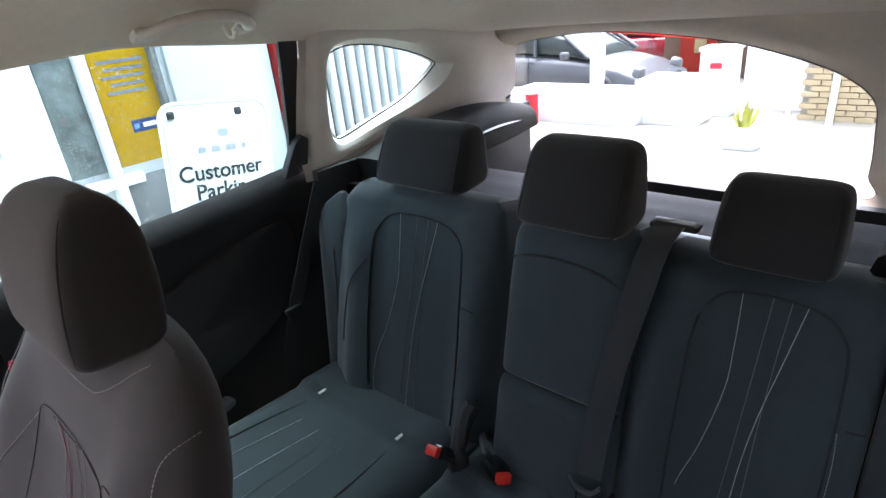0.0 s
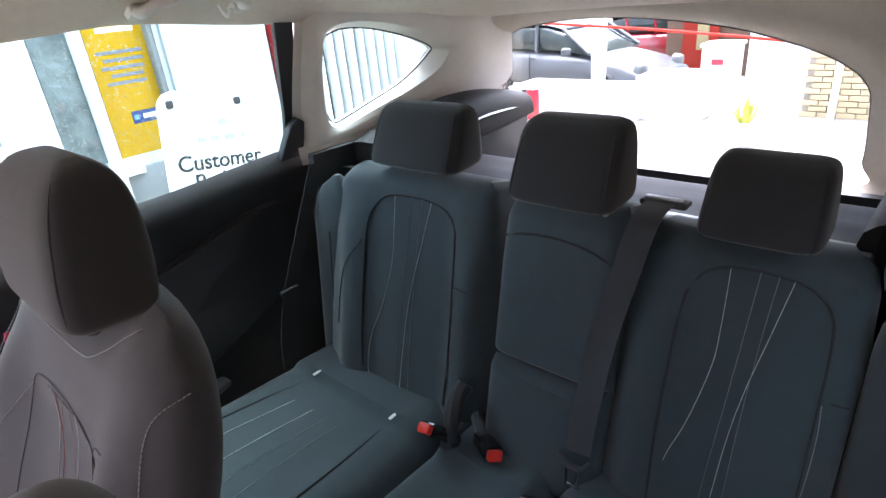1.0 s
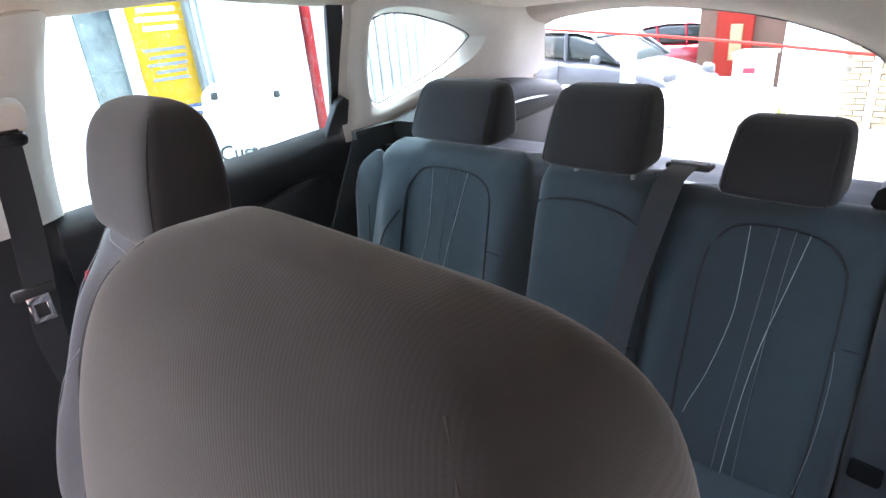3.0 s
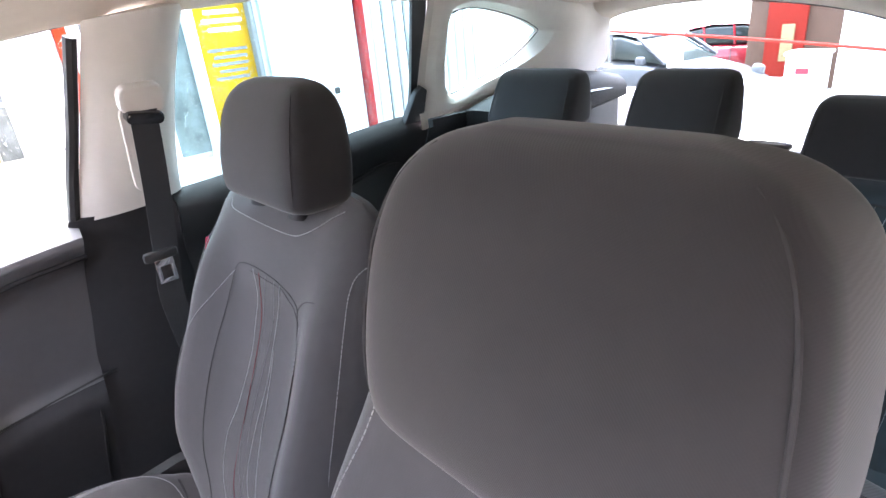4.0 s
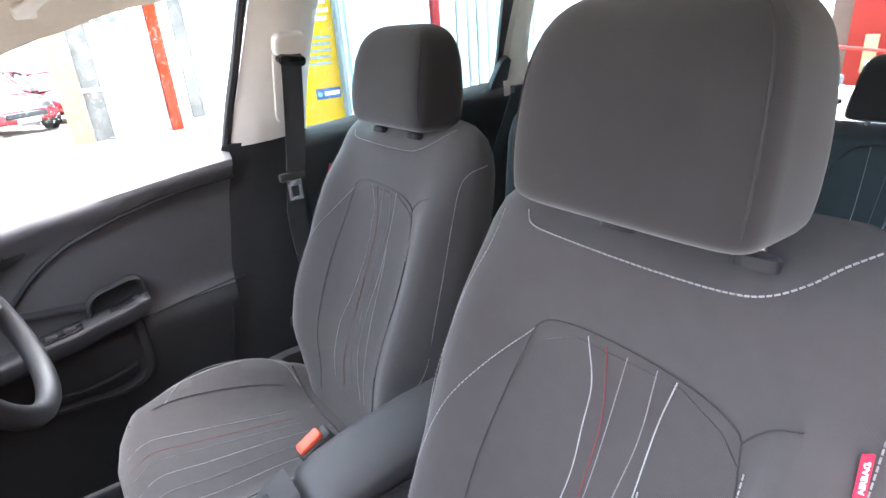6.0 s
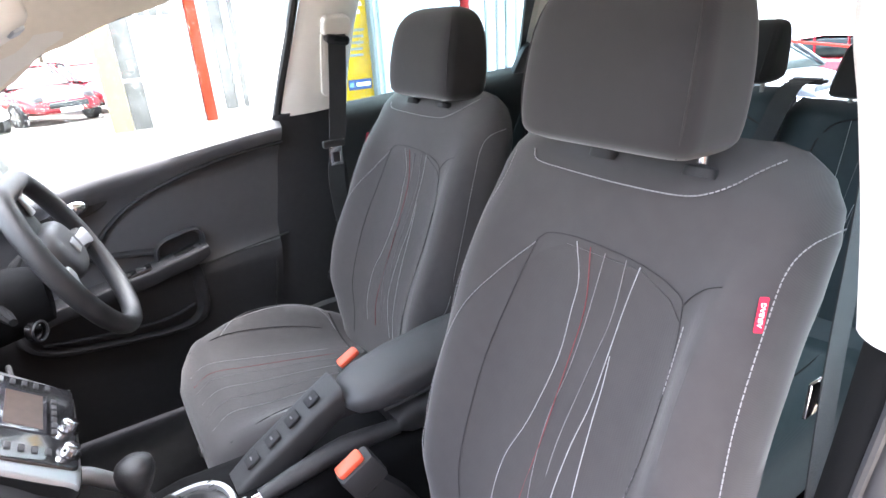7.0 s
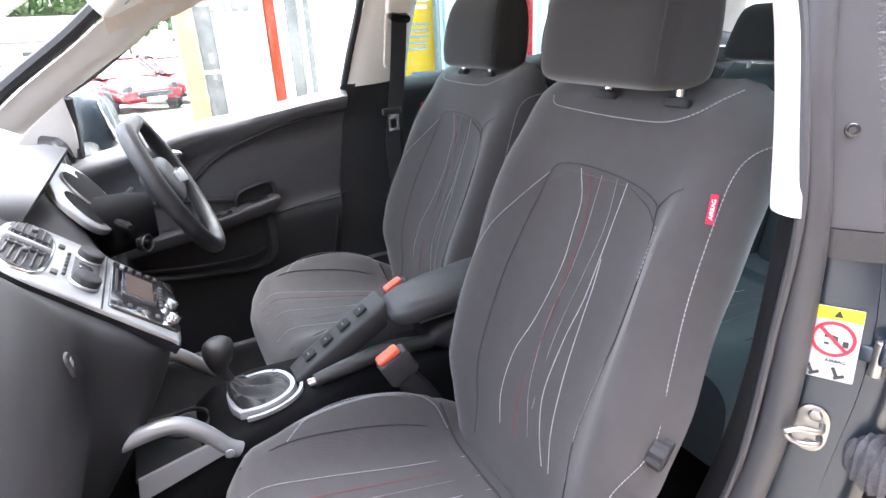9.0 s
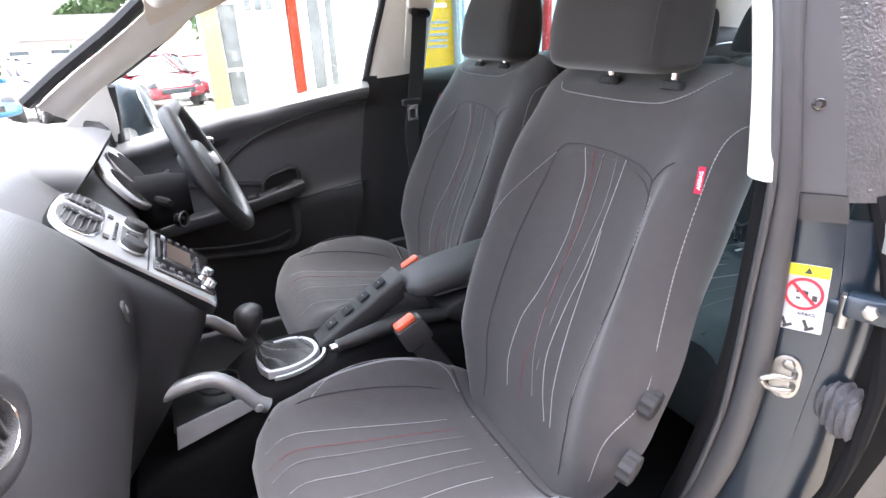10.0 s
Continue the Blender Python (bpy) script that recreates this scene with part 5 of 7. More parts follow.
# side air vents at both ends
for sx_, yy, zz, q_ in ((0.660, -0.752, 0.952, 0.44), (-0.700, -0.775, 0.905, 0.8)):
    m = frame_of(V((sx_, yy, zz)) - D0, (1, 0, 0), (0.1 * (1 if sx_ < 0 else 3.5), 0.93, 0.12)) @ Matrix.Scale(q_, 4)
    sv = part("side_vent", shift(loft([[(0.056 * q * math.cos(2 * math.pi * k / 36), 0.052 * q * math.sin(2 * math.pi * k / 36), h) for k in range(36)] for q, h in ((1.10, -0.015), (1.08, 0.004), (1.0, 0.008), (0.95, 0.004), (0.93, -0.03))], True, False), m), M_BLACK, dash, "round black air vent")
    part("vent_ring", shift(tube([(0.056 * math.cos(2 * math.pi * k / 36), 0.052 * math.sin(2 * math.pi * k / 36), 0.007) for k in range(36)], 0.0022, 6, 0, True), m), M_CHROME, sv, "thin chrome ring")
    part("vent_pod", shift(loft([[(0.056 * q * math.cos(2 * math.pi * k / 36), 0.052 * q * math.sin(2 * math.pi * k / 36), h) for k in range(36)] for q, h in ((1.10, 0.002), (1.22, 0.006), (1.50, 0.006), (1.80, -0.006), (2.05, -0.040))], True, False), m), M_DASH, sv, "dark rounded pod round the vent")
    part("vent_well", shift(plate(oval(0.052, 0.048, 32), 0.002), m @ Matrix.Translation((0, 0, -0.028))), M_RUBBER, sv)
    for k in range(5):
        part("vent_slat", shift(box(0.005, 0.086 - 0.008 * abs(k - 2) ** 1.5, 0.016, 0.001), m @ Matrix.Translation((-0.034 + 0.017 * k, 0, -0.010))), M_BLACK, sv)

# ---- steering wheel and column ----
WC = V((-0.397, -0.559, 0.896))
wheel = thing("steering_wheel", WC, "black leather three-spoke steering wheel with silver trim", "steering wheel")
WM = frame_of((0, 0, 0), (1, -0.1, 0), (0.086, 0.911, 0.40))
part("rim", shift(tube([(0.162 * math.cos(2 * math.pi * k / 56), max(-0.138, 0.164 * math.sin(2 * math.pi * k / 56)), 0) for k in range(56)], 0.0180, 12, 0, True), WM), M_LEATHER, wheel)
part("hub", shift(head_rings(0.076, 0.058, 0.055, 0.0, p=2.8, tab=[(0.0, 0.75, 0.75), (0.3, 0.95, 0.95), (0.6, 1.0, 1.0), (0.85, 0.93, 0.93), (0.97, 0.75, 0.75), (1.0, 0.5, 0.5)]), WM @ Matrix.Translation((0, -0.005, -0.045))), M_ARM, wheel)
for ang in (8, 172, 270):
    a = radians(ang)
    d = V((math.cos(a), math.sin(a), 0))
    e = V((-math.sin(a), math.cos(a), 0))
    rings = [[WM @ (d * r + e * (w * c) + V((0, 0, z + 0.011 * s))) for c, s in oval(1, 1, 12, 2.8)] for r, w, z in ((0.055, 0.034, -0.018), (0.10, 0.026, -0.014), (0.13, 0.022, -0.006), (0.154 if ang < 200 else 0.134, 0.026, 0.0))]
    sp = part("spoke", loft(rings), M_BLACK, wheel)
    rings = [[WM @ (d * r + e * (w * c) + V((0, 0, z + 0.004 * s))) for c, s in oval(1, 1, 12, 2.8)] for r, w, z in ((0.085, 0.012, 0.0), (0.12, 0.014, 0.004), (0.146 if ang < 200 else 0.126, 0.018, 0.010))]
    part("spoke_trim", loft(rings), M_SILVER, sp, "silver spoke trim")
part("emblem", shift(plate([(-0.016, -0.012), (0.016, -0.012), (0.016, 0.012), (-0.016, 0.012)], 0.003, 0.001), WM @ Matrix.Translation((0, -0.004, 0.014))), M_SILVER, wheel, "small silver emblem")
col = thing("steering_column", WC + V((0, -0.12, -0.07)), "black steering column shroud with two stalks and an ignition lock", "steering column")
rings = [[V((w * c, 0.02 - 0.20 * t, h * s - 0.02 * t)) for c, s in oval(1, 1, 20, 3)] for t, w, h in ((-0.25, 0.050, 0.045), (0.0, 0.062, 0.058), (0.5, 0.068, 0.066), (1.0, 0.070, 0.070))]
# shroud and stalks: shade under the wheel is in the near-black colour
part("shroud", loft(rings), M_SHADEBLACK, col)
for e in (-1, 1):
    part("stalk", tube([(e * 0.05, 0.0, 0.015), (e * 0.11, 0.015, 0.022), (e * 0.17, 0.03, 0.03)], [(0, 0.008), (0.6, 0.010), (1, 0.006)], 8, 5), M_SHADEBLACK, col)
lock = part("ignition_lock", shift(plate(oval(0.018, 0.018, 28), 0.012, 0.004), frame_of((0.062, 0.035, -0.035), (0, 0, 1), (0.6, 0.8, 0.0))), M_GLOSSB, col)
part("lock_ring", shift(tube([(0.017 * math.cos(2 * math.pi * k / 28), 0.017 * math.sin(2 * math.pi * k / 28), 0) for k in range(28)], 0.002, 6, 0, True), frame_of((0.072, 0.047, -0.035), (0, 0, 1), (0.6, 0.8, 0.0))), M_SEAL, lock)
knee = thing("knee_panel", (-0.42, -0.78, 0.62), "black lower panel under the steering column", "dashboard panel")
g = [[(-0.26 + 0.50 * b / 12, 0.03 + 0.03 * math.sin(math.pi * b / 12) - 0.14 * (a / 8) ** 1.5, 0.16 - 0.38 * a / 8) for b in range(13)] for a in range(9)]
part("panel", sheet(g, 0.012, (0, -1, 0)), M_BLACK, knee)
part("trim_strip", tube([(-0.22, 0.035, -0.02), (0.0, 0.060, -0.03), (0.20, 0.045, -0.02)], 0.006, 6, 5), M_SOFT, knee)

# ---- centre console ----
con = thing("centre_console", (0, -0.4, 0.4), "black centre console with silver rails and a gear lever", "centre console")
C0 = V((0, -0.4, 0.4))
rings = []
for y, x0, x1, z in ((-0.80, -0.135, 0.095, 0.42), (-0.74, -0.135, 0.095, 0.455), (-0.63, -0.13, 0.095, 0.500), (-0.575, -0.125, 0.098, 0.548), (-0.50, -0.118, 0.098, 0.566), (-0.42, -0.105, 0.090, 0.570), (-0.36, -0.095, 0.072, 0.575), (-0.28, -0.09, 0.060, 0.570), (-0.10, -0.085, 0.055, 0.560), (0.12, -0.085, 0.055, 0.545)):
    cx, hw = (x0 + x1) / 2, (x1 - x0) / 2
    rings.append([V((cx + hw * c, y, (z + 0.30) / 2 + (z - 0.30) / 2 * s)) - C0 for c, s in oval(1, 1, 28, 7)])
# console body coloured near-black for the shade between the seats
part("body", loft(rings), M_SHADEBLACK, con)
# silver surround of the gear gaiter
sur = [(0.068, -0.548), (0.030, -0.562), (-0.025, -0.562), (-0.058, -0.545), (-0.064, -0.505), (-0.056, -0.465), (-0.030, -0.436), (0.010, -0.424), (0.045, -0.432), (0.068, -0.462), (0.076, -0.505)]
cx, cy = 0.006, -0.495
full = [p * 0.88 + V((cx, cy, 0)) * 0.12 for p in curve([(x, y, 0) for x, y in sur + sur[:1]], 5)[:-1]]
gm = Matrix.Translation(V((cx, cy, 0.564)) - C0) @ Matrix.Rotation(radians(4), 4, "X")
lo = [[gm @ V(((p.x - cx) * q, (p.y - cy) * q, h)) for p in full] for q, h in ((1.0, 0.0), (1.0, 0.010), (0.97, 0.014), (0.85, 0.014), (0.82, 0.008), (0.82, 0.0))]
part("gear_surround", loft(lo, True, False), M_SILVER, con, "silver gear lever surround")
arc = [p for p in full[int(len(full) * 0.50):] + full[:3] if p.x > 0.02 and p.y > -0.532]
lo = [[gm @ V(((p.x - cx) * q, (p.y - cy) * q, h)) for p in arc] for q, h in ((1.20, 0.002), (1.19, 0.009), (1.10, 0.009), (1.09, 0.002))]
part("surround_strip", loft(lo, False, False), M_SILVER, con, "outer silver strip")
# leather gaiter with folds, lever and knob
lo = []
for k in range(12):
    t = k / 11
    q = 0.78 * (1 - t) ** 0.7 + 0.07
    h = 0.004 + 0.030 * t ** 1.6
    lo.append([gm @ V(((p.x - cx) * q - 0.030 * t, (p.y - cy) * q - 0.045 * t, h + 0.009 * math.sin(j * 0.62 + 2.4 * math.sin(5 * t)) * math.sin(math.pi * t))) for j, p in enumerate(full)])
part("gaiter", loft(lo, True, True), M_LEATHER, con, "folded black leather gaiter")
part("lever", tube([V((-0.026, -0.540, 0.590)) - C0, V((-0.034, -0.550, 0.622)) - C0], 0.0065, 10, 0), M_LOWER, con)
kr = [[V((-0.036 + r * c, -0.552 + r * s * 1.05 + 0.1 * (z - 0.66), z)) - C0 for c, s in oval(1, 1, 24)] for z, r in ((0.612, 0.010), (0.620, 0.015), (0.633, 0.021), (0.648, 0.0255), (0.660, 0.0265), (0.670, 0.024), (0.677, 0.016), (0.680, 0.006))]
part("gear_knob", loft(kr), M_LEATHER, con, "black rounded gear knob")
for k in range(3):
    part("shift_mark", shift(box(0.003, 0.010, 0.0005), gm @ Matrix.Translation((-0.045 + 0.012 * k, 0.035, 0.0144))), M_INK, con)
# silver rails that flank the tray
for pts, rad in (([(0.088, -0.770, 0.582), (0.090, -0.745, 0.600), (0.090, -0.690, 0.612), (0.090, -0.640, 0.612), (0.092, -0.605, 0.585), (0.094, -0.575, 0.545), (0.094, -0.555, 0.528)], 0.0120), ([(-0.128, -0.70, 0.600), (-0.128, -0.66, 0.622), (-0.126, -0.625, 0.622), (-0.122, -0.590, 0.592), (-0.118, -0.560, 0.566)], 0.0115)):
    part("side_rail", tube([V(p) - C0 for p in pts], rad, 12, 6, flat=1.25), M_SILVER, con, "satin silver side rail")
part("rail_screw", shift(plate(oval(0.008, 0.008, 20), 0.003, 0.001), frame_of(V((0.110, -0.572, 0.540)) - C0, (0, 1, 0), (1, 0, 0))), M_SILVER, con)
part("side_plate", shift(plate([(-0.062, -0.030), (0.075, 0.008), (0.070, 0.040), (-0.055, 0.014)], 0.006, 0.002), frame_of(V((0.096, -0.655, 0.526)) - C0, (0, 1, 0), (1, 0, 0))), M_SILVER, con, "flat silver side plate")
# tray with cup wells
part("tray", shift(box(0.17, 0.12, 0.012, 0.004), V((-0.02, -0.66, 0.508)) - C0), M_RUBBER, con)
part("cup_ring", shift(tube([(0.040 * math.cos(2 * math.pi * k / 32), 0.040 * math.sin(2 * math.pi * k / 32), 0) for k in range(32)], 0.004, 8, 0, True), V((-0.03, -0.63, 0.530)) - C0), M_BLACK, con)
part("socket_button", shift(plate(oval(0.007, 0.007, 20), 0.006, 0.002), V((0.062, -0.590, 0.556)) - C0), M_CHROME, con)
# raised spine with switches, rising to the armrest
rings = []
for y, z, w in ((-0.430, 0.575, 0.030), (-0.395, 0.600, 0.033), (-0.34, 0.632, 0.035), (-0.28, 0.668, 0.036), (-0.24, 0.690, 0.036)):
    rings.append([V((-0.022 + w * c, y, z - 0.03 + 0.03 * s)) - C0 for c, s in oval(1, 1, 20, 5)])
part("switch_spine", loft(rings), M_BLACK, con)
slope = V((0, 0.86, 0.51))
for k in range(4):
    p = V((-0.018, -0.395, 0.604)) + slope * (0.043 * k)
    part("console_switch", shift(box(0.026, 0.026, 0.006, 0.003), frame_of(p - C0, (1, 0, 0), (0, -0.51, 0.86))), M_LOWER, con)
    part("switch_mark", shift(box(0.008, 0.003, 0.001), frame_of(p + V((0.003, -0.002, 0.0045)) - C0, (1, 0, 0), (0, -0.51, 0.86))), M_GREY, con)
# handbrake
part("handbrake", tube([V((0.055, -0.405, 0.590)) - C0, V((0.050, -0.34, 0.596)) - C0, V((0.045, -0.26, 0.602)) - C0, V((0.04, -0.16, 0.590)) - C0], [(0, 0.013), (0.3, 0.016), (0.7, 0.018), (1, 0.014)], 12, 6), M_LEATHER, con)
part("handbrake_button", tube([V((0.0555, -0.418, 0.589)) - C0, V((0.055, -0.400, 0.590)) - C0], 0.009, 12, 0), M_CHROME, con)
# armrest
arm = thing("armrest", (-0.016, -0.072, 0.648), "dark grey padded centre armrest with a curved front edge", "armrest")
rings = []
for t, hw, hz, z in ((-0.165, 0.030, 0.008, 0.008), (-0.150, 0.050, 0.020, 0.010), (-0.12, 0.060, 0.026, 0.014), (-0.05, 0.066, 0.030, 0.022), (0.05, 0.068, 0.032, 0.030), (0.15, 0.068, 0.032, 0.034), (0.19, 0.062, 0.026, 0.034), (0.20, 0.045, 0.014, 0.034)):
    rings.append([(0.01 + hw * c, t, z + hz * s) for c, s in oval(1, 1, 26, 3.2)])
part("pad", loft(rings), M_ARM, arm)
part("lower_shell", loft([[(0.01 + 0.058 * c, t, -0.055 + h * s) for c, s in oval(1, 1, 22, 3.5)] for t, h in ((-0.09, 0.012), (-0.06, 0.035), (0.05, 0.045), (0.18, 0.045))]), M_BLACK, arm)
part("seam", tube([(0.079, -0.12, 0.004), (0.080, -0.02, 0.010), (0.080, 0.12, 0.022)], 0.003, 6, 4), M_RUBBER, arm)


# ---- passenger door opening: B pillar of the near side ----
pil = thing("door_pillar", (0, 0, 0), "painted B pillar in the open passenger doorway with seal, striker and warning sticker", "door pillar", kind="structure")


def band(rows, thick, way, material, name, label="", n=6, bulge=0.0, toward=(0, -1, 0), parent=pil):
    """A strip up the pillar: rows of (z, x inner, y inner, x outer, y outer)."""
    line = []
    for z, xa, ya, xb, yb in rows:
        line.append((V((xa, ya, z)), V((xb, yb, z))))
    ins, outs = curve([p for p, _ in line], 5), curve([q for _, q in line], 5)
    return part(name, strip(list(zip(ins, outs)), n, thick, way, bulge, toward), material, parent, label)


band([(1.008, 0.628, -0.052, 0.668, -0.066), (1.09, 0.610, -0.040, 0.651, -0.056), (1.165, 0.590, -0.030, 0.632, -0.048), (1.235, 0.572, -0.022, 0.612, -0.040), (1.36, 0.565, 0.0, 0.600, -0.015), (1.44, 0.560, 0.02, 0.592, 0.0)], 0.02, (0, 1, 0), M_PILLAR, "upper_trim", "pale upper pillar trim", 8, 0.010)
# lower trim: near-black colour stands for the shaded footwell gap here
band([(0.33, 0.515, -0.03, 0.560, -0.060), (0.464, 0.548, -0.030, 0.590, -0.055), (0.563, 0.576, -0.030, 0.615, -0.050), (0.681, 0.602, -0.030, 0.640, -0.048), (0.779, 0.616, -0.030, 0.648, -0.048), (0.863, 0.623, -0.032, 0.652, -0.050), (1.004, 0.630, -0.036, 0.662, -0.058)], 0.02, (0, 1, 0), M_SHADEBLACK, "lower_trim", "lower pillar trim blackened for the shaded gap behind the seat", 8, 0.008)
# rubber door seal as a rounded run
part("door_seal", tube([(0.598, 0.005, 1.44), (0.606, -0.008, 1.33), (0.618, -0.022, 1.235), (0.630, -0.032, 1.165), (0.643, -0.036, 1.095), (0.660, -0.036, 0.996), (0.664, -0.034, 0.884), (0.664, -0.032, 0.809), (0.659, -0.032, 0.725), (0.644, -0.034, 0.624), (0.622, -0.04, 0.536), (0.602, -0.06, 0.45), (0.59, -0.11, 0.385), (0.59, -0.22, 0.37)], 0.0185, 12, 6, flat=0.9), M_SEAL, pil, "grey rubber door seal")
part("seal_lip", tube([(0.592, -0.014, 1.40), (0.612, -0.040, 1.235), (0.632, -0.048, 1.165), (0.650, -0.056, 1.09), (0.664, -0.060, 1.0), (0.655, -0.052, 0.87), (0.650, -0.050, 0.78), (0.642, -0.050, 0.69), (0.618, -0.052, 0.57), (0.592, -0.058, 0.47)], 0.0045, 8, 6), M_SEAL, pil)
# plastic cover above the belt line
band([(0.992, 0.672, -0.024, 0.706, 0.0), (1.095, 0.652, -0.024, 0.682, 0.0), (1.177, 0.634, -0.022, 0.661, 0.0), (1.26, 0.622, -0.014, 0.650, 0.006), (1.36, 0.612, 0.0, 0.638, 0.016), (1.44, 0.604, 0.015, 0.626, 0.03)], 0.012, (0, 1, 0), M_JAMB, "jamb_cover", "dark plastic jamb cover")
band([(0.962, 0.671, -0.025, 0.712, 0.004), (0.977, 0.671, -0.027, 0.711, 0.001), (0.991, 0.671, -0.026, 0.708, 0.0)], 0.012, (0, 1, 0), M_BLACK, "jamb_band", "", 6, 0.003)
sc = frame_of((0.668, -0.014, 1.082), (1, 0.7, 0), (0.55, -0.83, 0.05))
part("screw", shift(plate(oval(0.0064, 0.0064, 24), 0.003, 0.0015), sc), M_GLOSSB, pil)
part("screw_recess", shift(plate(oval(0.003, 0.003, 6), 0.001), sc @ Matrix.Translation((0, 0, 0.0032))), M_SEAL, pil)
# painted jamb with its rounded edges
band([(0.30, 0.60, -0.03, 0.66, 0.0), (0.45, 0.612, -0.024, 0.668, 0.004), (0.555, 0.637, -0.020, 0.683, 0.005), (0.64, 0.656, -0.020, 0.699, 0.004), (0.735, 0.670, -0.020, 0.709, 0.003), (0.82, 0.672, -0.020, 0.717, 0.004), (0.89, 0.669, -0.020, 0.717, 0.004), (0.964, 0.671, -0.020, 0.709, 0.005)], 0.02, (0, 1, 0), M_PAINT, "jamb_panel", "", 8, 0.004)
band([(0.30, 0.660, 0.0, 0.70, 0.06), (0.45, 0.668, 0.004, 0.706, 0.06), (0.58, 0.686, 0.005, 0.722, 0.06), (0.655, 0.700, 0.005, 0.728, 0.05), (0.746, 0.710, 0.005, 0.732, 0.045), (0.828, 0.718, 0.005, 0.738, 0.045), (0.897, 0.717, 0.005, 0.738, 0.045), (0.964, 0.709, 0.005, 0.735, 0.045)], 0.01, (-1, 0, 0), M_PAINT, "jamb_return", "", 8, 0.006, (0.8, -0.4, 0))
# warning sticker, drawn as plain shapes
FM = frame_of((0.692, -0.0135, 0.872), (0.90, 0.44, 0.04), (0.44, -0.90, 0.02)) @ Matrix.Scale(0.82, 4)
M_PAPER = mat("white sticker film", (0.36, 0.37, 0.38), 0.5, spread=0.05)
sticker = part("warning_sticker", shift(plate(rrect(0.054, 0.098, 0.002, 2), 0.0012), FM), M_PAPER, pil, "white airbag warning sticker with a yellow head")
M_YEL = mat("yellow print", (0.52, 0.48, 0.01), 0.6, spread=0.03)
M_SIGN = mat("red print", (0.50, 0.015, 0.03), 0.6, spread=0.03)
S = lambda x, y, z=0.0013: FM @ Matrix.Translation((x, y, z))
part("yellow_head", shift(box(0.053, 0.016, 0.0005), S(0, 0.0405)), M_YEL, sticker)
part("triangle", shift(plate([(-0.005, -0.004), (0.005, -0.004), (0.0, 0.005)], 0.0005), S(0.002, 0.0405, 0.0016)), M_INK, sticker)
part("ban_ring", shift(loft([[(r * math.cos(2 * math.pi * k / 40), r * math.sin(2 * math.pi * k / 40), h) for k in range(40)] for r, h in ((0.0235, 0.0), (0.0235, 0.0006), (0.0195, 0.0006), (0.0195, 0.0))], True, False), S(0, 0.0065)), M_SIGN, sticker)
part("ban_bar", shift(box(0.042, 0.0042, 0.0006), S(0, 0.0065, 0.0018) @ Matrix.Rotation(radians(-45), 4, "Z")), M_SIGN, sticker)
for x, y, w, h in ((-0.004, 0.010, 0.010, 0.004), (0.003, 0.006, 0.004, 0.010), (0.013, 0.002, 0.006, 0.008), (-0.006, 0.000, 0.005, 0.003)):
    part("pictogram", shift(box(w, h, 0.0005), S(x, y, 0.0016)), M_INK, sticker)
part("pale_foot", shift(box(0.052, 0.029, 0.0004), S(0, -0.0335, 0.0012)), M_PALE, sticker)
bar_text(sticker, "lettering", "AIRBAG", FM @ Matrix.Translation((0.006, -0.0225, 0.0021)), 0.0062, M_INK, 0.0001)
for x in (-0.014, 0.012):
    part("pictogram", shift(box(0.020, 0.018, 0.0004), S(x, -0.0385, 0.0017)), M_PAPER, sticker)
    part("pictogram", shift(box(0.012, 0.004, 0.0004), S(x, -0.043, 0.0021) @ Matrix.Rotation(0.5, 4, "Z")), M_INK, sticker)
    part("pictogram", shift(box(0.004, 0.013, 0.0004), S(x - 0.005, -0.037, 0.0022) @ Matrix.Rotation(0.4, 4, "Z")), M_INK, sticker)
# door striker
KM = frame_of((0.690, -0.0135, 0.768), (0.90, 0.44, 0.0), (0.44, -0.90, 0.0)) @ Matrix.Scale(0.80, 4)
plate_ = part("striker_plate", shift(plate(oval(0.021, 0.036, 30, 2.6), 0.004, 0.0015), KM), M_STEEL, pil, "zinc door striker plate")
part("striker_loop", tube([KM @ V(q) for q in ((0.012, 0.010, 0.003), (0.010, 0.010, 0.020), (-0.012, 0.012, 0.030), (-0.026, 0.002, 0.032), (-0.012, -0.010, 0.028), (0.010, -0.010, 0.020), (0.012, -0.010, 0.003))], 0.0034, 10, 5), M_STEEL, plate_)
for dy in (-0.024, 0.024):
    part("striker_bolt", shift(plate(oval(0.0085, 0.0085, 6), 0.006, 0.002), KM @ Matrix.Translation((0.002, dy, 0.004))), M_STEEL, plate_)
# black recess with the rear door's hinge and its cable bellows
band([(0.56, 0.712, 0.055, 0.744, 0.08), (0.62, 0.722, 0.05, 0.756, 0.085), (0.70, 0.730, 0.045, 0.772, 0.09), (0.90, 0.738, 0.045, 0.80, 0.09), (1.00, 0.735, 0.045, 0.78, 0.09)], 0.01, (0, 1, 0), M_SHADEBLACK, "hinge_recess", "black hinge recess", 6, 0.0)
hinge = part("hinge_bracket", shift(box(0.046, 0.040, 0.026, 0.004), frame_of((0.745, 0.018, 0.876), (0.9, 0.4, 0.05), (0.0, 0.1, 1))), M_PAINT, pil, "painted rear door hinge")
part("hinge_arm", shift(box(0.030, 0.014, 0.018, 0.003), frame_of((0.722, 0.008, 0.868), (0.9, 0.3, 0.25), (0.0, 0.1, 1))), M_PAINT, hinge)
part("hinge_pin", shift(plate(oval(0.006, 0.006, 20), 0.038, 0.002), (0.726, 0.004, 0.848)), M_STEEL, hinge)
part("hinge_bolt", shift(plate(oval(0.008, 0.008, 6), 0.007, 0.002), frame_of((0.754, -0.001, 0.879), (1, 0, 0), (0.3, -0.95, 0))), M_STEEL, hinge)
random.seed(11)
bel = []
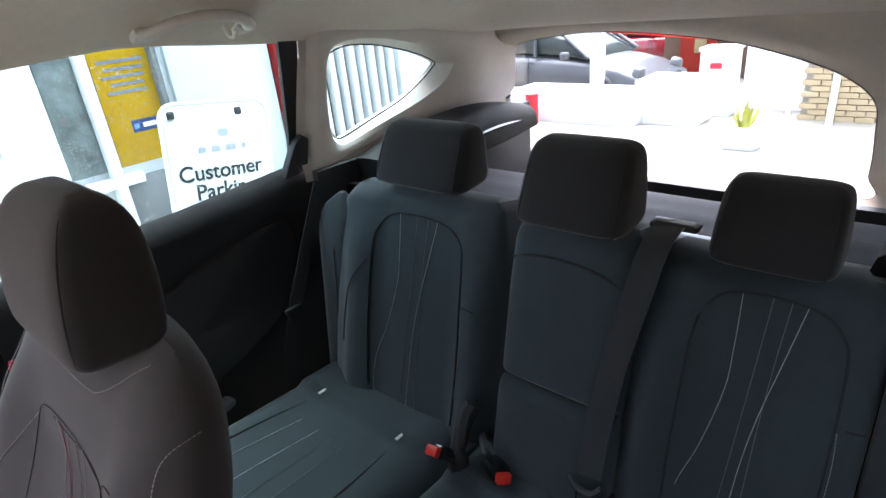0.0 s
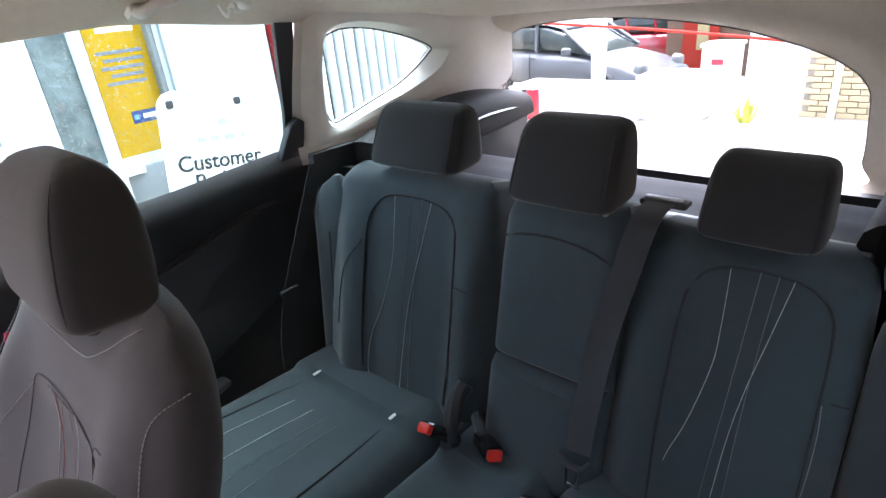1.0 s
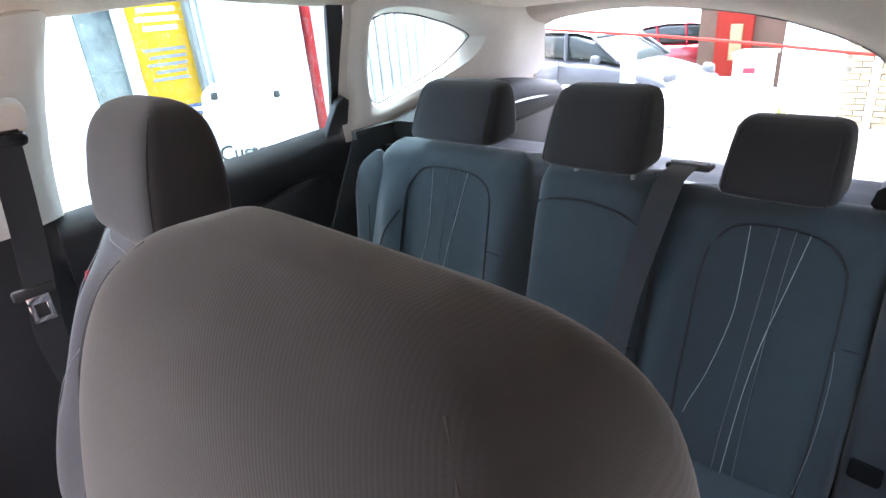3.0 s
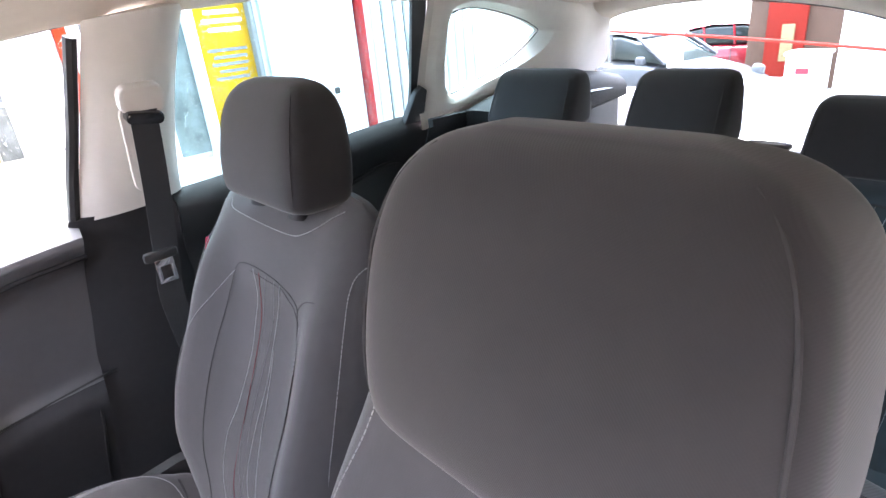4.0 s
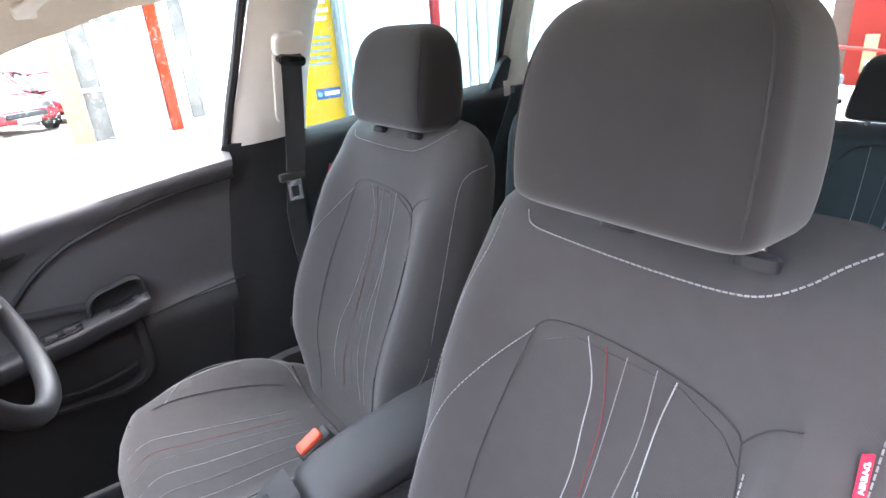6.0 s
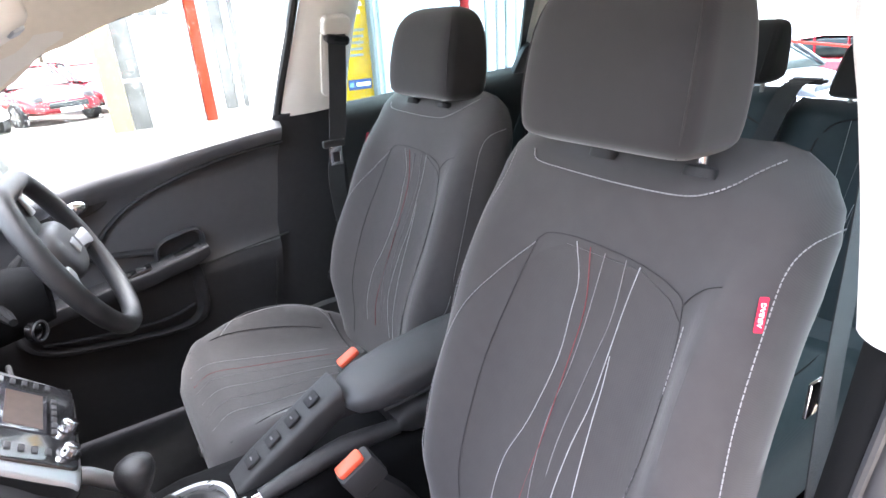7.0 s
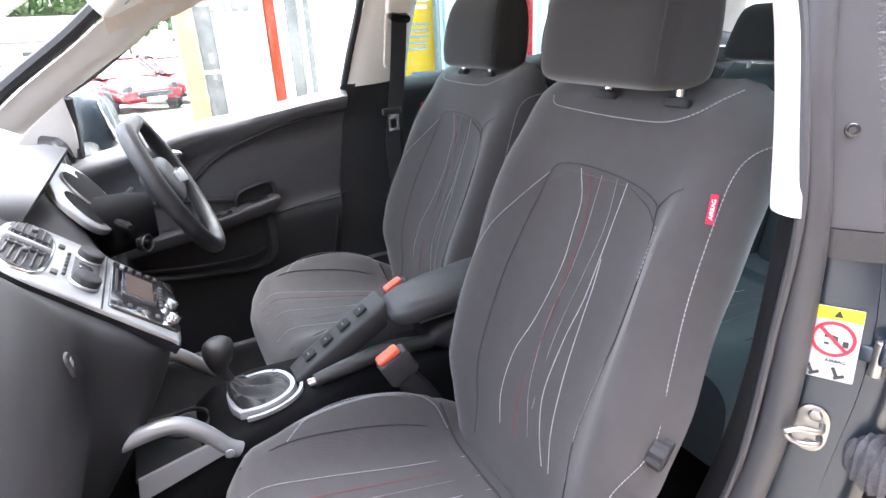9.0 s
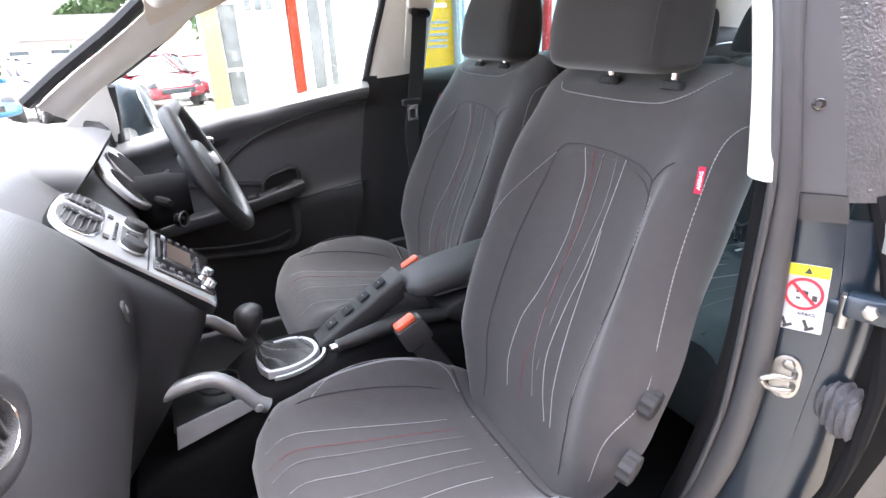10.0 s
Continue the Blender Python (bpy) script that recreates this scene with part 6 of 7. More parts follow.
for k in range(26):
    t = k / 25
    r = 0.020 + 0.0018 * math.sin(k * 1.4) + 0.006 * math.sin(math.pi * min(1, max(0, t * 1.3 - 0.3)))
    bel.append([V((0.708 + 0.050 * t + 0.0012 * math.sin(5 * q + k), 0.026 + r * 0.9 * c + random.uniform(-0.0006, 0.0006), 0.746 - 0.012 * t + r * s * 1.25 + 0.0012 * math.sin(3 * q + 0.7 * k))) for q, (c, s) in enumerate(oval(1, 1, 22, 2.4))])
M_BELLOWS = mat("dusty grey rubber", (0.05, 0.05, 0.056), 0.75, spread=0.4, scale=120, grain=0.6, grain_scale=300)
part("cable_bellows", loft(bel), M_BELLOWS, pil, "wrinkled grey rubber bellows")
part("rear_door_edge", tube([(0.720, 0.03, 0.99), (0.748, 0.03, 0.92), (0.760, 0.03, 0.86), (0.766, 0.03, 0.80), (0.763, 0.03, 0.74), (0.757, 0.03, 0.68), (0.742, 0.03, 0.61), (0.71, 0.03, 0.50)], 0.009, 8, 6, flat=1.2), M_SHADEBLACK, pil, "black edge of the rear door")
# wet black outer cover of the pillar and the rear door's pane
M_WET = mat("wet black film", (0.05, 0.05, 0.052), 0.35, spread=0.35, scale=500, grain=0.9, grain_scale=260, coat=0.6)
band([(0.985, 0.708, 0.0, 0.735, 0.05), (1.095, 0.682, 0.0, 0.712, 0.05), (1.177, 0.661, 0.0, 0.690, 0.05), (1.30, 0.645, 0.010, 0.67, 0.07), (1.44, 0.626, 0.03, 0.65, 0.09)], 0.01, (-1, 0.2, 0), M_WET, "outer_cover", "rain-wet black pillar cover", 8, 0.004, (0.8, -0.5, 0))
band([(1.00, 0.735, 0.052, 0.76, 0.80), (1.10, 0.712, 0.052, 0.735, 0.80), (1.20, 0.688, 0.055, 0.705, 0.80), (1.32, 0.668, 0.075, 0.67, 0.80), (1.40, 0.656, 0.09, 0.65, 0.78)], 0.006, (-1, 0, 0), G_NEAR, "rear_door_pane", "wet tinted rear door window", 8)
part("handle_edge", shift(box(0.016, 0.03, 0.05, 0.006), (0.742, 0.036, 0.955)), M_SILVER, pil)
# rear door of the near side, above the belt only where it can be seen from within
g = [[(0.664 + 0.02 * (1 - b / 6), 0.10 + 0.73 * a / 10, 0.24 + 0.82 * b / 6) for b in range(7)] for a in range(11)]
tagged(part("door_4", sheet(g, 0.04, (1, 0, 0)), M_BLACK), "black inner panel of the near side rear door", "car door", kind="structure")
# sill and roof rail over the doorway
tagged(part("trim", tube([(0.60, -0.60, 1.345), (0.585, -0.35, 1.40), (0.575, -0.10, 1.425), (0.575, 0.20, 1.430), (0.585, 0.60, 1.41), (0.60, 0.85, 1.385)], 0.022, 10, 6), M_SEAL), "grey seal along the doorway's roof rail", "seal", kind="structure")
g = [[(0.58 + 0.16 * b / 5, -0.95 + 0.95 * a / 8, 0.37 + 0.012 * math.sin(math.pi * b / 5)) for b in range(6)] for a in range(9)]
tagged(part("trim", sheet(g, 0.06, (0, 0, -1)), M_BLACK), "black sill plate under the open passenger door", "door sill", kind="structure")
# buckle of the rear seat seen past the front seat
pb = thing("belt_anchor", (0.56, 0.12, 0.86), "dark front belt with a chrome tongue hanging behind the seat", "seat belt")
g = []
for p in curve([(-0.015, 0.0, 0.42), (0.0, -0.01, 0.2), (0.01, -0.02, 0.0), (0.02, 0.0, -0.3)], 6):
    g.append([p + V((0, (k / 4 - 0.5) * 0.045, 0)) for k in range(5)])
part("webbing", sheet(g, 0.0015, (-1, 0, 0)), M_BELT, pb)
part("tongue", shift(box(0.005, 0.030, 0.045, 0.002), (0.0, -0.03, -0.02)), M_CHROME, pb)


# ---- outside ----
def ground_z(x, y):
    return -0.045 * max(0.0, -x - 4.0) * (1 if x > -30 else 0) - (0.045 * 26 if x <= -30 else 0) - min(1.1, 0.095 * max(0.0, y - 2.5))


M_GROUND = mat("pale wet gravel and tarmac", (0.24, 0.225, 0.19), 0.75, spread=0.35, scale=6.0, grain=0.8, grain_scale=40)
xs = [-400, -120, -60, -30, -24, -18, -14, -10, -7, -5.5, -4.5, -4, -3, -2, -1, 0, 0.5, 1, 1.5, 2, 3, 5, 10, 40, 400]
ys = [-400, -80, -40, -25, -15, -10, -6, -4, -2, -1, 0, 0.5, 1, 1.5, 2, 2.5, 4, 6, 8, 10, 12, 14.2, 18, 25, 40, 90, 400]
grd = part("ground", sheet([[(x, y, ground_z(x, y)) for x in xs] for y in ys], 0.1, (0, 0, -1)), M_GROUND)
tagged(grd, "pale wet gravel and tarmac yard", "ground", kind="structure")
random.seed(4)
vs, fs = [], []
for k in range(6500):
    x, y = random.uniform(0.55, 1.45), random.uniform(0.15, 1.7)
    r = random.uniform(0.004, 0.011)
    b = len(vs)
    for q in range(6):
        a = q * math.pi / 3 + random.random()
        vs.append((x + r * math.cos(a), y + r * math.sin(a), 0.0))
    vs.append((x, y, r * 0.8))
    fs += [(b + q, b + (q + 1) % 6, b + 6) for q in range(6)]
peb = part("gravel", (vs, fs), mat("gravel stones", (0.24, 0.19, 0.115), 0.8, spread=0.5, scale=25), smooth=False)
tagged(peb, "loose tan gravel beside the car", "gravel", kind="stuff")

M_BRICK = mat("brown brick", (0.10, 0.055, 0.035), 0.85, spread=0.25, scale=12, grain=0.6, grain_scale=60)
M_WHITEW = mat("white painted panel", (0.80, 0.81, 0.82), 0.5, spread=0.04, scale=3)
M_GREYW = mat("grey cladding", (0.16, 0.165, 0.17), 0.6, spread=0.08, scale=3)
M_ORCOL = mat("orange-red column paint", (0.24, 0.020, 0.003), 0.8, spec=0.15, spread=0.12, scale=8)
M_YELCOL = mat("pale yellow column paint", (0.25, 0.20, 0.105), 0.8, spec=0.2, spread=0.08, scale=8)
M_DGLASS = mat("dark shop glass", (0.022, 0.032, 0.030), 0.15, spread=0.5, scale=2, coat=0.15, spec=0.3)
# strong colour mottling paints the reflections into this shop glass
M_SHOP_MOTTLE = mat("grey shop glass with painted reflections", (0.15, 0.175, 0.175), 0.2, spread=0.75, scale=7.0, coat=0.15, spec=0.3)
M_PANE = mat("bright mottled shop pane", (0.115, 0.122, 0.120), 0.25, spread=0.55, scale=4.0, spec=0.3)
M_BLUEW = mat("pale blue-white panel", (0.66, 0.76, 0.80), 0.4, spread=0.04, scale=2)

# showroom wing close to the car
wing = thing("showroom_wing", (-3.8, 2.0, 0), "white-framed glass showroom wing with a yellow poster", "building")
part("wall", shift(box(0.8, 4.6, 3.6, 0.02), (-0.52, 1.25, 1.8)), M_WHITEW, wing)
for y, w, m, nm in ((-0.98, 0.16, M_WHITEW, "mullion"), (-0.62, 0.07, M_WHITEW, "mullion"), (-0.16, 0.03, M_GREYW, "mullion"), (0.825, 0.055, mat("red trim paint", (0.28, 0.012, 0.012), 0.7, spec=0.2), "red_trim")):
    part(nm, shift(box(0.10, w, 3.4, 0.01), (-0.06, y, 1.7)), m, wing)
for y0, y1 in ((-0.90, -0.655), (-0.585, -0.56), (-0.13, -0.105)):
    part("pane", shift(box(0.04, y1 - y0, 2.3, 0.004), (-0.10, (y0 + y1) / 2, 1.65)), M_SHOP_MOTTLE, wing, "grey shop pane with mottled reflections painted in")
part("pane", shift(box(0.05, 0.20, 1.5, 0.004), (-0.095, -0.78, 1.5)), M_SHOP_MOTTLE, wing, "grey shop pane with mottled reflections painted in")
part("transom", shift(box(0.09, 0.60, 0.07, 0.006), (-0.065, -0.75, 0.42)), M_WHITEW, wing)
part("light_panel", shift(box(0.05, 0.84, 3.2, 0.008), (-0.088, 0.36, 1.75)), M_BLUEW, wing, "pale blue-white wall panel")
part("base_panel", shift(box(0.04, 0.50, 0.40, 0.006), (-0.08, -0.36, 0.22)), M_GREYW, wing)
for k in range(11):
    part("rib", shift(box(0.10, 0.044 + 0.014 * (k % 2), 3.2, 0.008), (-0.06, 1.00 + 0.122 * k, 1.7)), M_WHITEW, wing)
    part("rib_gap", shift(box(0.03, 0.062, 3.2, 0.004), (-0.10, 1.061 + 0.122 * k, 1.7)), (M_PANE, M_BRICK, M_DGLASS)[k % 3], wing)
# yellow poster with unreadable lines as plain bars
poster = thing("poster", (-3.888, 1.64, 1.1), "yellow advertising poster with pale lines of print", "poster")
M_POST = mat("yellow poster print", (0.44, 0.245, 0.008), 0.8, spec=0.15, spread=0.06, scale=5)
part("sheet", shift(box(0.012, 0.40, 1.75, 0.003), (0, 0, 0.28)), M_POST, poster)
for k, (w, h, z, m) in enumerate(((0.22, 0.05, 0.62, M_GREY), (0.26, 0.03, 0.36, M_LETTER), (0.30, 0.03, 0.30, M_LETTER), (0.24, 0.03, 0.24, M_LETTER), (0.30, 0.022, 0.10, M_GREY), (0.26, 0.022, 0.05, M_GREY), (0.28, 0.022, 0.0, M_GREY), (0.22, 0.022, -0.05, M_GREY), (0.26, 0.022, -0.10, M_GREY))):
    part("print_line", shift(box(0.004, w, h), (0.008, 0.01 * math.sin(3 * k), z)), m, poster)
part("blue_badge", shift(box(0.004, 0.22, 0.085), (0.008, 0.06, -0.34)), mat("dark blue print", (0.02, 0.04, 0.14), 0.5), poster)
part("print_line", shift(box(0.004, 0.13, 0.03), (0.0105, 0.09, -0.34)), M_LETTER, poster)
part("blue_mark", shift(box(0.004, 0.035, 0.035), (0.0105, -0.02, -0.34)), mat("mid blue print", (0.1, 0.25, 0.6), 0.5), poster)

# customer parking sign
sign = thing("parking_sign", (-2.3, 1.38, 0.0), "white rounded customer parking sign on two legs", "sign")
part("board", shift(plate(rrect(0.53, 0.62, 0.06), 0.02, 0.006), frame_of((0, 0, 0.72), (0, 1, -0.13), (1, 0, 0))), M_WHITEW, sign)
part("rim", shift(tube([(x, y, 0) for x, y in rrect(0.55, 0.64, 0.07)], 0.010, 8, 0, True), frame_of((0.01, 0, 0.72), (0, 1, -0.13), (1, 0, 0))), M_LETTER, sign)
for dy in (-0.18, 0.18):
    part("leg", tube([(0, dy, 0), (0, dy, 0.45)], 0.02, 8, 0), M_GREYW, sign)
for dy, dz in ((-0.19, 0.275), (0.145, 0.275)):
    part("clip", shift(box(0.02, 0.034, 0.036, 0.006), (0.022, dy, 0.72 + dz - 0.13 * dy)), M_BLACK, sign)
TM = frame_of((0.023, 0.0, 0.72), (0, 1, -0.13), (1, 0, 0))
bar_text(sign, "lettering", "Customer", TM @ Matrix.Translation((-0.01, -0.012, 0)), 0.108, M_INK, 0.001)
bar_text(sign, "lettering", "Parking", TM @ Matrix.Translation((0.0, -0.108, 0)), 0.108, M_INK, 0.001)
for x, w in ((-0.10, 0.05), (-0.03, 0.06), (0.05, 0.07), (0.12, 0.03)):
    part("print_line", shift(box(w * 0.8, 0.030, 0.002), TM @ Matrix.Translation((x, 0.100, 0))), M_PALE, sign)
part("print_mark", shift(box(0.05, 0.035, 0.002), TM @ Matrix.Translation((0.02, 0.175, 0))), M_PALE, sign)

# far showroom front
front = thing("showroom", (-11.0, 0.80, -0.35), "white showroom front with an orange column and a pale yellow column", "building")
part("wall", shift(box(6.0, 9.0, 5.5, 0.02), (-3.2, 4.2, 2.7)), M_WHITEW, front)
part("yellow_column", shift(box(0.16, 0.32, 5.4, 0.02), (-0.10, -0.46, 2.7)), M_YELCOL, front)
part("white_panel", shift(box(0.12, 0.90, 5.0, 0.01), (-0.14, 0.52, 2.6)), M_WHITEW, front)
part("glass_door", shift(box(0.05, 0.30, 4.6, 0.005), (-0.18, -0.12, 2.3)), M_PANE, front, "grey glazed door")
for z in (0.9, 2.1):
    part("door_rail", shift(box(0.07, 0.32, 0.06, 0.005), (-0.17, -0.12, z)), M_WHITEW, front)
part("orange_column", shift(box(0.12, 0.19, 5.4, 0.02), (-0.08, 1.09, 2.7)), M_ORCOL, front)
for k in range(6):
    part("mullion", shift(box(0.12, 0.09, 5.2, 0.01), (-0.12, 1.34 + 0.36 * k, 2.6)), M_WHITEW, front)
    part("pane", shift(box(0.05, 0.22, 4.6, 0.005), (-0.16, 1.52 + 0.36 * k, 2.5)), M_DGLASS if k % 3 == 2 else M_PANE, front)
for k, w in enumerate((0.16, 0.15, 0.17, 0.15)):
    part("sign_shape", shift(box(0.02, w * 0.8, 0.20, 0.01), (-0.07, 0.06 + 0.20 * k, 2.05)), M_PANE, front, "grey sign shape")
for z, w in ((1.15, 0.10), (0.85, 0.08)):
    part("notice", shift(box(0.02, w, 0.18, 0.004), (-0.15, -0.10, z)), M_GREYW, front)


M_LAMP = mat("lamp glass", (0.10, 0.105, 0.11), 0.3, spec=0.3)
# ---- parked cars ----
def parked_car(at, turn, paint, label, scale=1.0, tall=1.0):
    """A hatchback: lofted body with wheel arches, dark glass, lamps and wheels."""
    car = thing("parked_car", at, label, "car", "parked cars")
    car.rotation_euler = (0, 0, radians(turn))
    S_ = [(-2.10, 0.45, 0.62, 0.62, 0.40), (-2.02, 0.33, 0.76, 0.72, 0.62), (-1.60, 0.28, 0.83, 0.76, 0.80), (-0.95, 0.26, 0.86, 0.78, 0.92), (-0.2, 0.26, 0.87, 0.80, 0.95), (0.7, 0.26, 0.87, 0.80, 0.97), (1.5, 0.28, 0.85, 0.78, 0.98), (1.95, 0.34, 0.78, 0.72, 0.95), (2.08, 0.48, 0.68, 0.64, 0.85)]
    rings = []
    for x, zb, hw, hw2, zt in S_:
        zt *= tall
        rings.append([(x * scale, c * (hw if s < 0.2 else hw2 + (hw - hw2) * (1 - s)) * scale, ((zb + zt) / 2 + (zt - zb) / 2 * s) * scale) for c, s in oval(1, 1, 24, 4.5)])
    part("body", loft(rings), paint, car)
    R_ = [(-0.95, 0.72, 0.90, 0.93), (-0.35, 0.68, 0.90, 1.30), (0.15, 0.66, 0.90, 1.44), (0.9, 0.65, 0.90, 1.46), (1.55, 0.63, 0.92, 1.36), (1.98, 0.60, 0.94, 1.0)]
    rings = []
    for x, hw, zb, zt in R_:
        zt *= tall
        zb *= tall
        rings.append([(x * scale, c * (hw + 0.06 * (1 - s) / 2) * scale, ((zb + zt) / 2 + (zt - zb) / 2 * s) * scale) for c, s in oval(1, 1, 24, 5)])
    part("cabin_glass", loft(rings), M_DGLASS, car, "dark cabin glass")
    rings = [[(x * scale, c * hw * scale, (zt * tall + 0.018 * s) * scale) for c, s in oval(1, 1, 20, 5)] for x, hw, zt in ((-0.22, 0.60, 1.36), (0.15, 0.63, 1.44), (0.9, 0.63, 1.465), (1.50, 0.61, 1.385))]
    part("roof", loft(rings), paint, car)
    for e in (-1, 1):
        for x0, x1 in ((-0.95, -0.28), (0.32, 0.38), (1.05, 1.12), (1.62, 1.95)):
            za, zb = (0.94, 1.36) if x0 < 0 else ((0.94, 1.44) if x0 < 1.5 else (1.36, 0.98))
            part("pillar", tube([(x0 * scale, e * 0.76 * scale, za * tall * scale), (x1 * scale, e * 0.665 * scale, zb * tall * scale)], 0.035 * scale, 8, 0), paint, car)
        part("headlamp", shift(head_rings(0.10, 0.22, 0.14, 0.0, p=2.5, n=16), pose(-1.86 * scale, e * 0.58 * scale, 0.56 * scale, 0, -12, 0)), M_LAMP, car, "grey headlamp glass")
        part("tail_lamp", shift(box(0.12, 0.14, 0.24, 0.04), (1.97 * scale, e * 0.60 * scale, 0.80 * scale)), M_SIGN, car)
        part("door_handle", shift(box(0.18, 0.03, 0.03, 0.01), (0.35 * scale, e * 0.87 * scale, 0.84 * tall * scale)), paint, car)
        part("door_handle", shift(box(0.18, 0.03, 0.03, 0.01), (1.15 * scale, e * 0.87 * scale, 0.86 * tall * scale)), paint, car)
        part("door_seam", tube([(0.42 * scale, e * 0.878 * scale, 0.32 * scale), (0.42 * scale, e * 0.872 * scale, 0.60 * scale), (0.42 * scale, e * 0.84 * scale, 0.93 * tall * scale)], 0.008, 6, 3), M_RUBBER, car)
        part("mirror", shift(head_rings(0.10, 0.13, 0.07, 0.0, p=2.6, n=16), pose(-0.55 * scale, e * 0.92 * scale, 0.93 * tall * scale)), paint, car)
        for x in (-1.32, 1.30):
            m = frame_of((x * scale, e * 0.75 * scale, 0.31 * scale), (1, 0, 0), (0, e, 0))
            wh = part("wheel", shift(loft([[(r * scale * math.cos(2 * math.pi * k / 32), r * scale * math.sin(2 * math.pi * k / 32), h) for k in range(32)] for r, h in ((0.20, 0.0), (0.31, 0.0), (0.325, 0.03), (0.325, 0.12), (0.30, 0.15), (0.22, 0.15), (0.21, 0.11))], True, True), m), M_RUBBER, car, "black tyre")
            part("rim", shift(loft([[(r * scale * math.cos(2 * math.pi * k / 32), r * scale * math.sin(2 * math.pi * k / 32), h) for k in range(32)] for r, h in ((0.225, 0.14), (0.205, 0.15), (0.195, 0.118), (0.06, 0.118), (0.05, 0.138))], True, True), m), M_GLOSSB, wh)
            for k in range(7):
                a = 2 * math.pi * k / 7
                part("spoke", tube([m @ V((0.05 * scale * math.cos(a), 0.05 * scale * math.sin(a), 0.136)), m @ V((0.2 * scale * math.cos(a), 0.2 * scale * math.sin(a), 0.144))], 0.016, 6, 0), M_SILVER, wh)
    part("grille", shift(box(0.06, 0.9, 0.16, 0.03), (-2.07 * scale, 0, 0.50 * scale)), M_GLOSSB, car)
    part("plate", shift(box(0.02, 0.5, 0.11, 0.005), (-2.12 * scale, 0, 0.40 * scale)), M_LETTER, car)
    return car


P_GREY = mat("blue-grey car paint", (0.035, 0.045, 0.06), 0.35, 0.2, 0.05, 6, coat=0.25, spec=0.3)
P_SILV = mat("silver car paint", (0.075, 0.078, 0.085), 0.35, 0.2, 0.05, 6, coat=0.25, spec=0.3)
P_RED = mat("red car paint", (0.24, 0.005, 0.012), 0.25, 0.0, 0.05, 6, coat=0.8, spec=0.5)
P_WHITE = mat("white car paint", (0.80, 0.80, 0.80), 0.25, 0.0, 0.03, 6, coat=1.0)
P_BLUE = mat("blue car paint", (0.03, 0.12, 0.20), 0.35, 0.2, 0.05, 6, coat=0.3)
for (x, y), t, p, lab, sc, tl in (((-7.3, 12.0), 176, P_GREY, "blue-grey tall hatchback parked behind the yard", 1.0, 1.12), ((-5.5, 10.7), 170, P_SILV, "silver hatchback parked behind the yard", 1.0, 0.98),
                                  ((-8.6, 16.5), 200, P_SILV, "silver saloon in the second parking row", 1.0, 1.0), ((-6.2, 17.2), 205, P_RED, "red hatchback in the second parking row", 1.0, 1.0), ((-4.2, 17.8), 205, P_WHITE, "white hatchback in the second parking row", 1.0, 1.0),
                                  ((-17.5, -1.2), 205, P_RED, "red hatchback parked across the yard", 1.0, 1.0), ((-19.5, 0.4), 205, P_RED, "red hatchback parked across the yard", 1.0, 1.0), ((-16.0, -3.0), 205, P_WHITE, "white hatchback parked across the yard", 1.0, 1.0), ((-15.0, -4.9), 205, P_BLUE, "blue hatchback parked across the yard", 0.98, 1.0)):
    parked_car((x, y, ground_z(x, y)), t, p, lab, sc, tl)

# brick building with a red door front behind the yard
M_PBRICK = mat("pale buff brick", (0.46, 0.36, 0.22), 0.85, spread=0.25, scale=10, grain=0.6, grain_scale=60)
M_MORTAR = mat("pale mortar", (0.34, 0.31, 0.26), 0.9, spread=0.1, scale=40)
bb = thing("workshop_building", (-4.3, 14.6, -1.1), "brown brick workshop with a red doorway and white posts", "building")
part("wall", shift(box(4.2, 2.0, 5.0, 0.02), (1.1, 1.3, 2.5)), M_BRICK, bb)
part("red_front", shift(box(0.82, 0.10, 3.6, 0.02), (-0.15, 0.22, 1.8)), mat("red door paint", (0.22, 0.018, 0.01), 0.8, spec=0.2), bb)
# the window's warm light is only opaque yellow paint
part("window", shift(box(0.26, 0.06, 0.8, 0.01), (-0.08, 0.15, 1.0)), M_YELCOL, bb, "window painted yellow for a warm lit look")
for dx in (0.55, 0.95, 1.35):
    part("window", shift(box(0.22, 0.06, 1.6, 0.01), (dx, 0.27, 2.6)), M_DGLASS, bb)
post = thing("white_post", (-4.36, 9.5, -0.70), "white steel canopy post", "post")
part("shaft", shift(box(0.20, 0.20, 5.0, 0.02), (0, 0, 2.5)), M_WHITEW, post)
rail = thing("red_barrier", (-3.2, 8.5, -0.57), "thin red barrier bar on two white posts", "barrier")
part("bar", tube([(-4.2, 0, 1.48), (0.0, 0, 1.17), (2.6, 0, 0.90)], 0.02, 8, 4), mat("red barrier paint", (0.35, 0.02, 0.01), 0.7, spec=0.2), rail)
for x, z in ((-4.1, 1.46), (2.5, 0.92)):
    part("post", tube([(x, 0, 0), (x, 0, z)], 0.04, 8, 0), M_WHITEW, rail)
